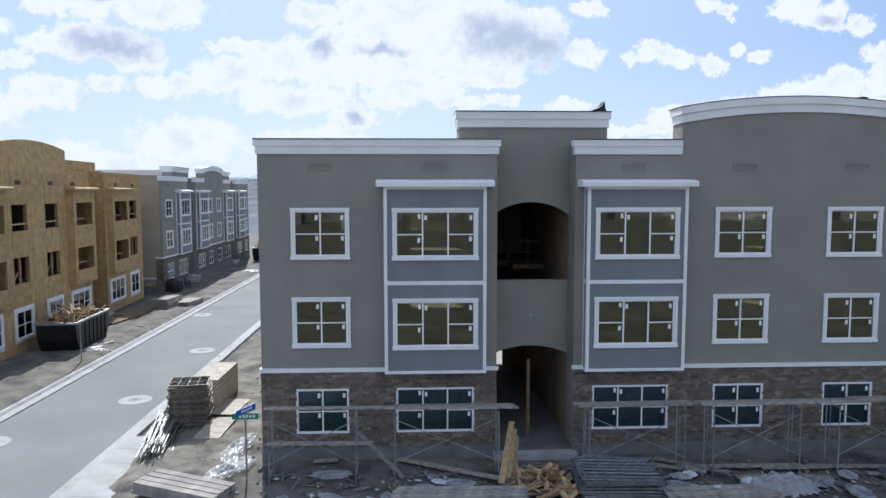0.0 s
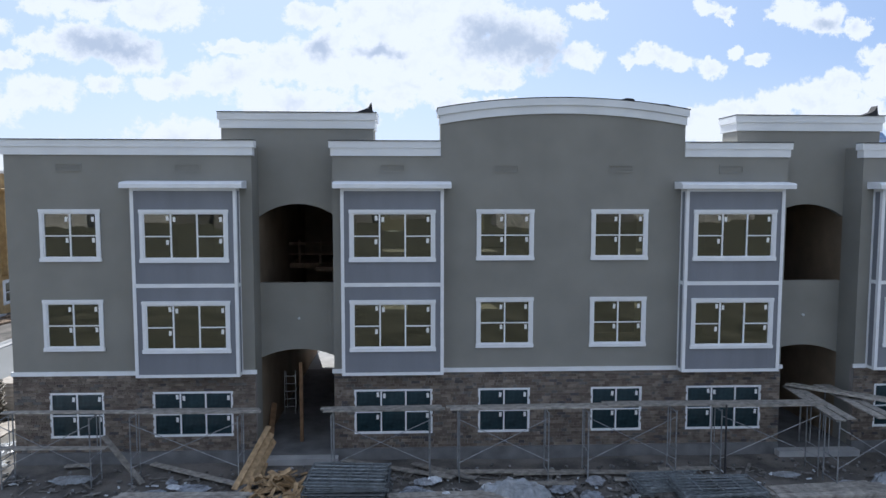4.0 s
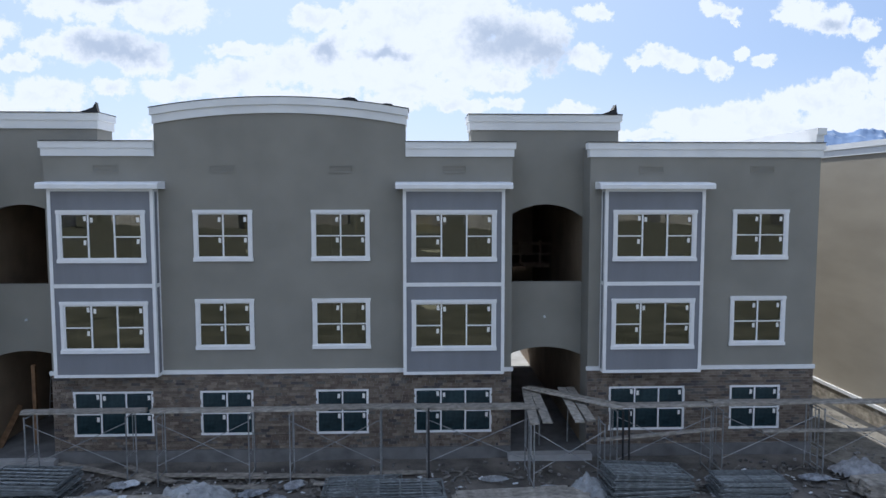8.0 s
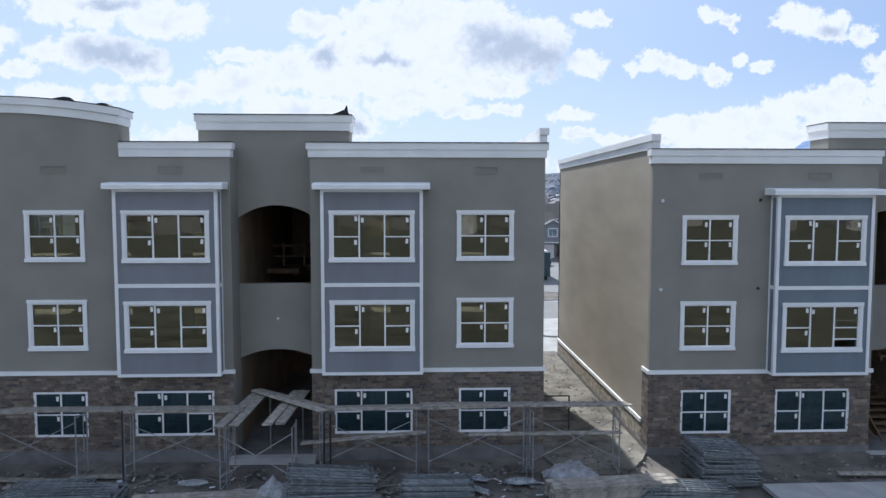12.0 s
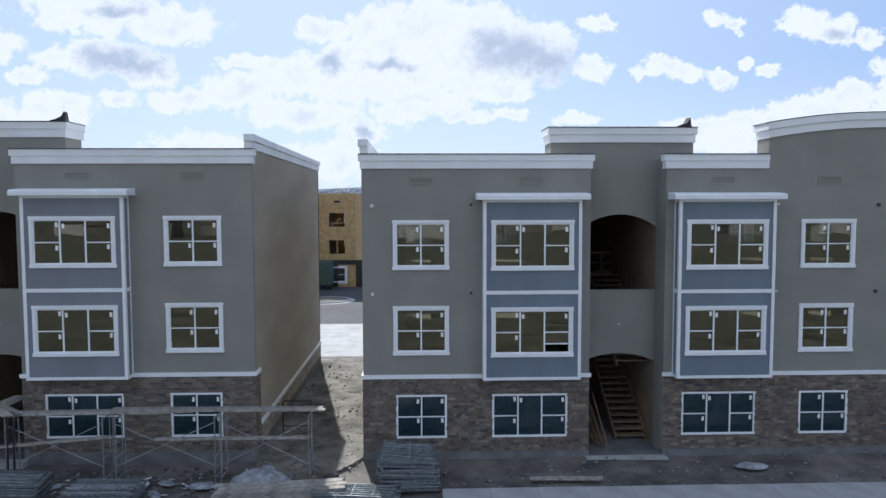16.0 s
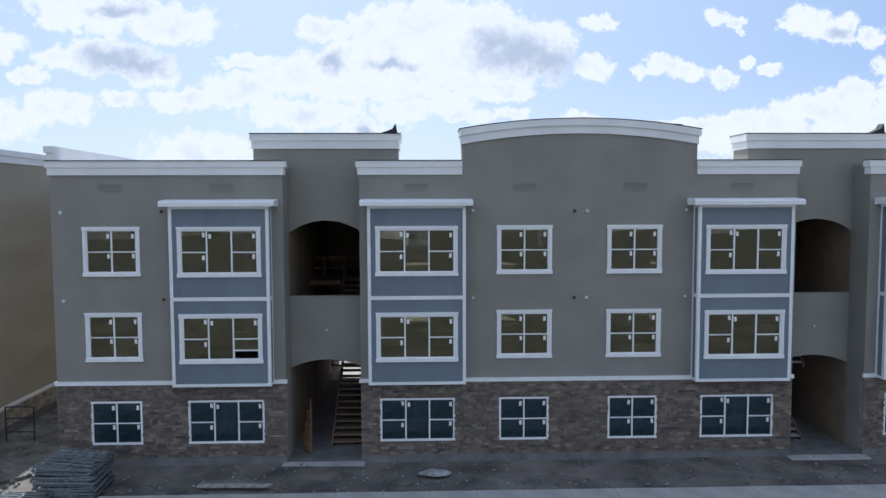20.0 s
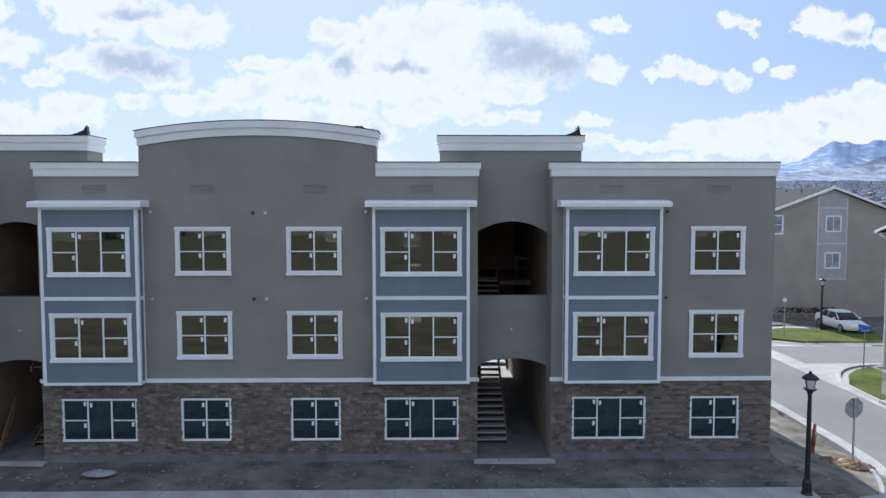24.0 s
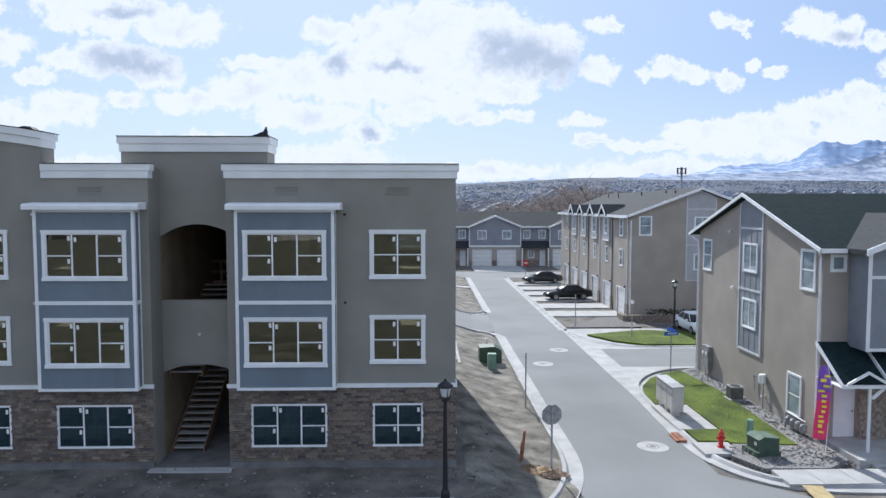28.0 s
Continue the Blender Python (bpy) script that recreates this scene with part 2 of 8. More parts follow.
def glass_mat(name, tint, gloss):
    """A window pane: clear with a tint, and a coated face that mirrors more at a slant."""
    m = bpy.data.materials.new(name)
    m.use_nodes = True
    n, l = m.node_tree.nodes, m.node_tree.links
    n.remove(n["Principled BSDF"])
    tr, gl, mx = n.new("ShaderNodeBsdfTransparent"), n.new("ShaderNodeBsdfGlossy"), n.new("ShaderNodeMixShader")
    lw, fr, steep = n.new("ShaderNodeLayerWeight"), n.new("ShaderNodeMath"), n.new("ShaderNodeMath")
    tr.inputs[0].default_value = (*tint, 1)
    gl.inputs[0].default_value, gl.inputs["Roughness"].default_value = (.95, .97, .95, 1), 0.0
    # Schlick's slope: the same on both faces of the pane
    lw.inputs["Blend"].default_value = .5
    steep.operation, fr.operation = "POWER", "MULTIPLY_ADD"
    l.new(lw.outputs["Facing"], steep.inputs[0]), l.new(steep.outputs[0], fr.inputs[0])
    face = ((gloss - 1) / (gloss + 1)) ** 2
    steep.inputs[1].default_value, fr.inputs[1].default_value, fr.inputs[2].default_value = 5.0, 1 - face, face
    wob, bp = n.new("ShaderNodeTexNoise"), n.new("ShaderNodeBump")
    wob.inputs["Scale"].default_value, wob.inputs["Detail"].default_value = 1.7, 1
    tc = n.new("ShaderNodeTexCoord")
    l.new(tc.outputs["Object"], wob.inputs["Vector"])
    bp.inputs["Strength"].default_value, bp.inputs["Distance"].default_value = 0.12, 0.01
    l.new(wob.outputs[0], bp.inputs["Height"]), l.new(bp.outputs[0], gl.inputs["Normal"])
    l.new(fr.outputs[0], mx.inputs[0]), l.new(tr.outputs[0], mx.inputs[1]), l.new(gl.outputs[0], mx.inputs[2])
    l.new(mx.outputs[0], n["Material Output"].inputs[0])
    return m


STUCCO = mat("stucco_taupe", (.252, .245, .218), .92, vary=.05, scale=.6, fine=90, bump=.25)
STUCCO_SIDE = mat("stucco_scratch_coat", (.345, .31, .25), .93, vary=.07, scale=.7, fine=60, bump=.3, stretch=(1, .3, 1))
SIDING_GREY = mat("siding_slate", (.205, .215, .24), .75, vary=.05, scale=1.2, fine=50, bump=.08, stretch=(1, 1, .2))
SIDING_BLUE = mat("siding_blue", (.165, .202, .242), .75, vary=.05, scale=1.2, fine=50, bump=.08, stretch=(1, 1, .2))
WHITE = mat("white_trim", (.78, .79, .80), .55, vary=.03, scale=2, fine=40, bump=.03)
WHITE_WALL = mat("white_cornice", (.76, .77, .77), .7, vary=.035, scale=.8, fine=70, bump=.1)
VINYL = mat("white_vinyl", (.8, .81, .82), .4, vary=.02, scale=2, fine=30, bump=0)
GLASS = glass_mat("window_glass", (.45, .47, .42), 1.9)
# ground-floor panes: opaque dark teal in place of clear glass
SHEET = mat("dark_teal_pane", (.018, .034, .042), .12, vary=.25, scale=.9, fine=8, bump=.03, tint=(.026, .05, .058), spec=.6)
PAPER = mat("paper_label", (.8, .8, .78), .7, vary=.02, bump=0)


def brick_mat():
    """Mixed brick: each one burnt brown, tan, slate or pale."""
    m = mat("brick", (.188, .17, .15), .9, vary=.12, scale=3, fine=120, bump=.4, tint=(.208, .19, .17), random_vary=.12)
    n, l = m.node_tree.nodes, m.node_tree.links
    oi, gi, add, fr = n.new("ShaderNodeObjectInfo"), n.new("ShaderNodeNewGeometry"), n.new("ShaderNodeMath"), n.new("ShaderNodeMath")
    add.operation, fr.operation = "MULTIPLY_ADD", "FRACT"
    l.new(gi.outputs["Random Per Island"], add.inputs[0]), l.new(oi.outputs["Random"], add.inputs[2])
    add.inputs[1].default_value = 7.31
    l.new(add.outputs[0], fr.inputs[0])
    ramp = n.new("ShaderNodeValToRGB")
    ramp.color_ramp.interpolation = "CONSTANT"
    e = ramp.color_ramp.elements
    e[0].position, e[0].color = 0, (.72, .63, .58, 1)
    e[1].position, e[1].color = .3, (.86, .78, .72, 1)
    for p, c in ((.55, (1.0, .93, .87, 1)), (.74, (.7, .72, .76, 1)), (.84, (1.25, 1.15, 1.05, 1)), (.95, (.45, .46, .52, 1))):
        q = e.new(p)
        q.color = c
    l.new(fr.outputs[0], ramp.inputs[0])
    mul, b = n.new("ShaderNodeMix"), n["Principled BSDF"]
    mul.data_type, mul.blend_type = "RGBA", "MULTIPLY"
    mul.inputs["Factor"].default_value = 1.0
    old = b.inputs["Base Color"].links[0].from_socket
    l.new(old, mul.inputs["A"]), l.new(ramp.outputs[0], mul.inputs["B"])
    l.new(mul.outputs["Result"], b.inputs["Base Color"])
    return m


BRICK = brick_mat()
TAN_BRICK = mat("tan_brick", (.33, .29, .23), .9, vary=.15, scale=4, fine=90, bump=.4, tint=(.38, .34, .28), random_vary=.2)
MORTAR = mat("mortar", (.3, .27, .25), .95, vary=.1, scale=4, fine=150, bump=.3)
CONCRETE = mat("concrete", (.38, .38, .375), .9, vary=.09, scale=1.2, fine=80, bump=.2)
# dirty foundation concrete, also the passage floor with its shade painted in
CONCRETE_DIRTY_SHADED = mat("dirty_shaded_concrete", (.165, .165, .165), .92, vary=.15, scale=1.4, fine=60, bump=.25)
ASPHALT = mat("asphalt", (.2, .207, .208), .93, vary=.06, scale=.25, fine=120, bump=.25)
FRESH_ASPHALT = mat("fresh_asphalt", (.055, .057, .062), .9, vary=.1, scale=.4, fine=110, bump=.25)
DIRT = mat("bare_dirt", (.117, .113, .106), .97, vary=.22, scale=.9, fine=19, bump=.9, tint=(.15, .135, .12))
# paler copy of the bare dirt; dryness and sunlight both in its colour
DRY_SUNLIT_DIRT = mat("dry_sunlit_dirt", (.138, .127, .108), .97, vary=.26, scale=1.0, fine=14, bump=.9, tint=(.186, .174, .149))
FIELD = mat("dry_field", (.135, .13, .075), .97, vary=.16, scale=.5, fine=4, bump=.3, tint=(.2, .18, .118))
GRASS = mat("lawn", (.07, .108, .01), .95, vary=.2, scale=.7, fine=45, bump=.3, tint=(.095, .132, .014))
GRAVEL = mat("gravel", (.235, .232, .226), .95, vary=.35, scale=14, fine=40, bump=1.0)
GRAVEL_DARK = mat("dark_gravel", (.17, .165, .16), .95, vary=.35, scale=12, fine=40, bump=1.0)
OSB = mat("osb_sheathing", (.40, .265, .12), .85, vary=.1, scale=2.5, fine=24, bump=.15, tint=(.44, .305, .145), random_vary=.09)
LUMBER = mat("raw_lumber", (.42, .29, .16), .8, vary=.18, scale=6, fine=50, bump=.2, random_vary=.22)
GREY_WOOD = mat("weathered_wood", (.31, .287, .253), .88, vary=.2, scale=5, fine=60, bump=.3, random_vary=.22)
# raw lumber at half tone; shade of passages and boards in its colour
DARK_WOOD = mat("darkened_framing_wood", (.21, .145, .095), .85, vary=.18, scale=5, fine=50, bump=.2, random_vary=.15)
STEEL = mat("galvanised_steel", (.33, .34, .35), .5, metal=.6, vary=.15, scale=6, bump=.05, random_vary=.2)
DARK_STEEL = mat("dark_steel", (.05, .05, .055), .5, metal=.4, vary=.15, bump=.05)
BLACK = mat("black_paint", (.018, .018, .02), .45, vary=.1, bump=.03)
ROOF = mat("roof_membrane", (.5, .5, .5), .9, vary=.1, bump=.1)
SHINGLE = mat("asphalt_shingle", (.032, .036, .041), .95, vary=.12, scale=4, fine=50, bump=.3, random_vary=.05)
PASSAGE = mat("bare_sheathing", (.25, .19, .13), .92, vary=.12, scale=.8, fine=30, bump=.15)
DRYWALL = mat("interior_wall", (.36, .31, .25), .9, vary=.1, bump=.05)
TARP = mat("plastic_sheet", (.62, .65, .68), .3, vary=.15, scale=4, fine=20, bump=.6)
TARP_CLEAR = mat("clear_wrap", (.5, .53, .56), .3, vary=.15, scale=4, fine=20, bump=.6)
TARP_CLEAR.node_tree.nodes["Principled BSDF"].inputs["Alpha"].default_value = .5
POLE_STEEL = mat("dull_steel", (.24, .25, .25), .5, metal=.3, vary=.2, scale=6, bump=.05, random_vary=.35)
SCRAP = mat("grey_scrap_wood", (.18, .17, .156), .9, vary=.25, scale=6, fine=50, bump=.3, random_vary=.4)
RED = mat("red_paint", (.55, .03, .03), .4, vary=.08, bump=.02)

# ---- mesh helpers ----


class Shape:
    """Faces gathered into one mesh."""

    def __init__(self):
        self.v, self.f, self.smooth = [], [], False

    def face(self, *pts):
        k = len(self.v)
        self.v.extend(tuple(p) for p in pts)
        self.f.append(tuple(range(k, k + len(pts))))
        return self

    def box(self, x0, x1, y0, y1, z0, z1, m=None):
        p = [Vector((x, y, z)) for z in (z0, z1) for y in (y0, y1) for x in (x0, x1)]
        if m is not None:
            p = [m @ q for q in p]
        k = len(self.v)
        self.v.extend(tuple(q) for q in p)
        for a in ((0, 2, 3, 1), (4, 5, 7, 6), (0, 1, 5, 4), (2, 6, 7, 3), (0, 4, 6, 2), (1, 3, 7, 5)):
            self.f.append(tuple(k + i for i in a))
        return self

    def rod(self, a, b, r, n=6, r2=None):
        a, b = Vector(a), Vector(b)
        r2 = r if r2 is None else r2
        w = (b - a).normalized()
        u = w.orthogonal().normalized()
        t = w.cross(u)
        k = len(self.v)
        for c, rr in ((a, r), (b, r2)):
            for i in range(n):
                g = 2 * math.pi * i / n
                self.v.append(tuple(c + u * math.cos(g) * rr + t * math.sin(g) * rr))
        for i in range(n):
            j = (i + 1) % n
            self.f.append((k + i, k + j, k + n + j, k + n + i))
        self.f.append(tuple(k + i for i in reversed(range(n))))
        self.f.append(tuple(k + n + i for i in range(n)))
        return self

    def lathe(self, c, profile, n=16):
        k = len(self.v)
        for r, z in profile:
            for i in range(n):
                g = 2 * math.pi * i / n
                self.v.append((c[0] + r * math.cos(g), c[1] + r * math.sin(g), c[2] + z))
        for j in range(len(profile) - 1):
            for i in range(n):
                h = (i + 1) % n
                self.f.append((k + j * n + i, k + j * n + h, k + (j + 1) * n + h, k + (j + 1) * n + i))
        self.f.append(tuple(k + i for i in reversed(range(n))))
        self.f.append(tuple(k + (len(profile) - 1) * n + i for i in range(n)))
        return self

    def prism(self, pts, d0, d1, axis="y"):
        """A flat outline, in the two other axes, drawn out along axis."""
        def at(p, d):
            return {"y": (p[0], d, p[1]), "x": (d, p[0], p[1]), "z": (p[0], p[1], d)}[axis]
        n, k = len(pts), len(self.v)
        self.v.extend(at(p, d0) for p in pts)
        self.v.extend(at(p, d1) for p in pts)
        self.f.append(tuple(k + i for i in range(n)))
        self.f.append(tuple(k + n + i for i in reversed(range(n))))
        for i in range(n):
            j = (i + 1) % n
            self.f.append((k + i, k + n + i, k + n + j, k + j))
        return self

    def wall(self, x0, x1, z0, z1, y0, y1, holes=(), along="x"):
        """An upright wall from y0 (face) to y1 (back) with holes (xa, xb, za, zb) that go through."""
        xs = sorted({x0, x1, *(min(max(h[i], x0), x1) for h in holes for i in (0, 1))})
        zs = sorted({z0, z1, *(min(max(h[i], z0), z1) for h in holes for i in (2, 3))})

        def solid(i, j):
            if not (0 <= i < len(xs) - 1 and 0 <= j < len(zs) - 1):
                return False
            x, z = (xs[i] + xs[i + 1]) / 2, (zs[j] + zs[j + 1]) / 2
            return not any(h[0] < x < h[1] and h[2] < z < h[3] for h in holes)

        def P(x, y, z):
            return (x, y, z) if along == "x" else (y, x, z)
        for i in range(len(xs) - 1):
            for j in range(len(zs) - 1):
                if not solid(i, j):
                    continue
                a, b, c, d = xs[i], xs[i + 1], zs[j], zs[j + 1]
                self.face(P(a, y0, c), P(b, y0, c), P(b, y0, d), P(a, y0, d))
                self.face(P(b, y1, c), P(a, y1, c), P(a, y1, d), P(b, y1, d))
                if not solid(i - 1, j):
                    self.face(P(a, y1, c), P(a, y0, c), P(a, y0, d), P(a, y1, d))
                if not solid(i + 1, j):
                    self.face(P(b, y0, c), P(b, y1, c), P(b, y1, d), P(b, y0, d))
                if not solid(i, j - 1):
                    self.face(P(a, y1, c), P(b, y1, c), P(b, y0, c), P(a, y0, c))
                if not solid(i, j + 1):
                    self.face(P(a, y0, d), P(b, y0, d), P(b, y1, d), P(a, y1, d))
        return self

    def mesh(self, name, material, fix=True):
        me = bpy.data.meshes.new(name)
        me.from_pydata(self.v, [], self.f)
        me.materials.append(material)
        if fix:
            b = bmesh.new()
            b.from_mesh(me)
            bmesh.ops.remove_doubles(b, verts=b.verts, dist=1e-5)
            bmesh.ops.recalc_face_normals(b, faces=b.faces)
            for fc in b.faces:
                fc.smooth = self.smooth
            b.to_mesh(me)
            b.free()
        return me


def part(name, shape, material, parent=None, label="", at=None):
    me = shape if isinstance(shape, bpy.types.Mesh) else shape.mesh(name, material)
    ob = new(name, me)
    ob.parent = parent
    if at is not None:
        ob.matrix_basis = at
    if label:
        ob["label"] = label
    return ob


def thing(name, label, category, at=None, group="", kind=""):
    ob = new(name)
    if at is not None:
        ob.matrix_basis = at
    return tagged(ob, label, category, group, kind)


def single(name, shape, material, label, category, at=None, group="", kind=""):
    return tagged(part(name, shape, material, None, "", at), label, category, group, kind)


def arc(x0, x1, z0, rise, n=24, flip=False):
    """Points of a shallow arch from (x0, z0) to (x1, z0)."""
    h = (x1 - x0) / 2
    r = (h * h + rise * rise) / (2 * rise)
    pts = []
    for i in range(n + 1):
        x = x0 + (x1 - x0) * i / n
        pts.append((x, z0 + math.sqrt(r * r - (x - x0 - h) ** 2) - (r - rise)))
    return pts[::-1] if flip else pts

# ---- apartment buildings: every one has the same plan, in its own axes x along the front, y inwards ----
WIDE, DEEP = 37.38, 15.8
FLOORS = ((.42, 1.94), (3.53, 5.05), (6.58, 8.1))       # window frame bottoms and tops
PAIRS = (1.19, 15.82, 19.80, 34.43)                      # left edges of the 1.76 m double windows
BAYS = (4.25, 11.12, 22.83, 29.70)                       # left edges of the 3.43 m bays
RECESS = ((8.1, 10.8), (26.58, 29.28))
TOWER = ((6.85, 12.15), (25.23, 30.53))
BAY_W, BAY_D = 3.43, .46
BASE = -.45
mesh_cache = {}


def cached(key, make):
    if key not in mesh_cache:
        mesh_cache[key] = make()
    return mesh_cache[key]


def sash_layout(cols, w, h, fixed_middle):
    """Clear openings of the panes: x0, x1, z0, z1."""
    bar, gap = .045, .05
    step = (w - 2 * bar) / cols
    panes = []
    for c in range(cols):
        a, b = bar + c * step + (gap / 2 if c else 0), bar + (c + 1) * step - (gap / 2 if c < cols - 1 else 0)
        if fixed_middle and c == 1:
            panes.append((a, b, bar, h - bar))
        else:
            panes.append((a, b, bar, h * .49 - .02))
            panes.append((a, b, h * .49 + .02, h - bar))
    return panes


def window(parent, x, y, z, cols, trim, stickers=True, raised=False, label=""):
    """A vinyl window with its lower left frame corner at x, z, its face towards -y at y; trim boards round it on the upper floors."""
    w, h = (1.76 if cols == 2 else 2.66), 1.52
    panes = sash_layout(cols, w, h, cols == 3)

    def make_frame():
        s = Shape()
        s.wall(0, w, 0, h, -.02, .06, panes)
        return s.mesh("window_frame", VINYL)

    def make_trim():
        s = Shape().box(-.11, 0, -.05, 0, 0, h).box(w, w + .11, -.05, 0, 0, h)
        return s.box(-.125, w + .125, -.062, 0, h, h + .115).box(-.13, w + .13, -.075, 0, -.12, 0).mesh("window_trim", WHITE)

    def make_bead():
        t = .03
        return Shape().wall(-t, w + t, -t, h + t, -.03, 0, [(0, w, 0, h)]).mesh("window_trim", VINYL)
    win = part("window", cached(("trim", cols, trim), make_trim if trim else make_bead), None, parent, label, Matrix.Translation((x, y, z)))
    part("window_frame", cached(("frame", cols), make_frame), None, win)
    for k, (a, b, c, d) in enumerate(panes):
        if raised and k == len(panes) - 2:
            # the sash slid up behind the upper one
            part("raised_sash", Shape().box(a, b, .03, .05, c + .26, c + .31).box(a, b, .03, .05, d + .24, d + .29), VINYL, win)
            part("pane", Shape().box(a, b, .036, .042, c + .31, d + .24), GLASS, win).visible_shadow = False
            continue
        me = cached(("pane", round(b - a, 3), round(d - c, 3), trim), lambda: Shape().box(0, b - a, 0, .008, 0, d - c).mesh("pane", GLASS if trim else SHEET))
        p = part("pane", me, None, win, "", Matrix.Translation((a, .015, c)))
        p.visible_shadow = False
        if stickers:
            sx = .04 if cols == 3 and k == 2 else b - a - .14
            part("paper_sticker", cached("sticker", lambda: Shape().box(0, .09, -.004, 0, -.16, 0).mesh("paper_sticker", PAPER)), None, win, "",
                 Matrix.Translation((a + sx, .013, d - .05 - .04 * ((k * 3 + cols) % 2))) @ Matrix.Rotation(.05 * ((k * 7 + cols) % 5 - 2), 4, "Y"))
    return win


def brick_runs(x0, x1, z0, z1, holes):
    """Bricks of a running bond: x0, x1, z0, z1 of each."""
    L, Hh, J = .302, .0985, .012
    rows = int((z1 - z0) / Hh)
    for r in range(rows):
        a, b = z0 + r * Hh, z0 + (r + 1) * Hh - J
        mid = (a + b) / 2
        free = [(x0, x1)]
        for h in holes:
            if h[2] < mid < h[3]:
                free = [q for p in free for q in ((p[0], min(p[1], h[0])), (max(p[0], h[1]), p[1])) if q[1] - q[0] > .03]
        for p in free:
            k = math.floor((p[0] - x0) / L - 1)
            while True:
                c, d = x0 + (k + (.5, 0, .33, .8)[r % 4]) * L, x0 + (k + 1 + (.5, 0, .33, .8)[r % 4]) * L - J
                if c > p[1]:
                    break
                c, d = max(c, p[0]), min(d, p[1])
                if d - c > .03:
                    yield c, d, a, b
                k += 1


def arch_piece(s, x0, x1, ztop, zspring, rise, y0, y1):
    """Wall over an arched opening."""
    pts = arc(x0, x1, zspring, rise, 20)
    for (a, za), (b, zb) in zip(pts, pts[1:]):
        s.face((a, y0, za), (b, y0, zb), (b, y0, ztop), (a, y0, ztop))
        s.face((b, y1, zb), (a, y1, za), (a, y1, ztop), (b, y1, ztop))
        s.face((a, y0, za), (a, y1, za), (b, y1, zb), (b, y0, zb))
    s.face((x0, y0, ztop), (x1, y0, ztop), (x1, y1, ztop), (x0, y1, ztop))


def cornice(x0, x1, y, z0, z1, left=0., right=0., deep=.3):
    """Two-step white cornice along x with its returns."""
    s = Shape()
    zm = z0 + (z1 - z0) * .52
    s.box(x0 - .05 * (left > 0), x1 + .05 * (right > 0), y - .06, y + deep, z0, zm)
    s.box(x0 - .11 * (left > 0), x1 + .11 * (right > 0), y - .095, y + deep, zm, z1 - .02)
    return s


def sheets(x0, x1, z0, z1, y0, y1, holes, along="x", one_by_one=False):
    """Sheathing boards 1.22 by 2.44 m with open joints, cut round the holes."""
    s, single_boards = Shape(), []
    xs = sorted({x0, x1, *[x0 + 1.22 * i for i in range(1, int((x1 - x0) / 1.22) + 1)], *(h[i] for h in holes for i in (0, 1) if x0 < h[i] < x1)})
    zs = sorted({z0, z1, *[z0 + 2.44 * i for i in range(1, int((z1 - z0) / 2.44) + 1)], *(h[i] for h in holes for i in (2, 3) if z0 < h[i] < z1)})
    for a, b in zip(xs, xs[1:]):
        for c, d in zip(zs, zs[1:]):
            x, z = (a + b) / 2, (c + d) / 2
            if b - a < .02 or any(h[0] < x < h[1] and h[2] < z < h[3] for h in holes):
                continue
            g = .01
            if one_by_one:
                single_boards.append(Shape().box(a + g, b - g, y0, y0 + .02, c + g, d - g))
                continue
            if along == "x":
                s.box(a + g, b - g, y0, y0 + .02 * (1 if y1 > y0 else -1), c + g, d - g)
            else:
                s.box(y0, y0 + .02 * (1 if y1 > y0 else -1), a + g, b - g, c + g, d - g)
    return single_boards if one_by_one else s


def stairs(parent, x0, x1, y0, z0, rise, treads, going=.28, wood=True):
    """A straight flight that climbs inwards, on two stringers."""
    h = rise / treads
    m = DARK_WOOD if wood else CONCRETE
    for sx in (x0, x1 - .05):
        s = Shape().prism([(y0 - .1, z0), (y0 + .3, z0), (y0 + treads * going, z0 + rise - .25), (y0 + treads * going, z0 + rise), (y0 + treads * going - .3, z0 + rise), (y0 - .1, z0 + h)], sx, sx + .05, "x")
        part("stringer", s, DARK_WOOD, parent)
    me = Shape().box(0, x1 - x0 - .1, 0, going + .03, -.05, 0).mesh("tread", m)
    for i in range(treads):
        part("tread", me, None, parent, "", Matrix.Translation((x0 + .05, y0 + i * going, z0 + (i + 1) * h)))


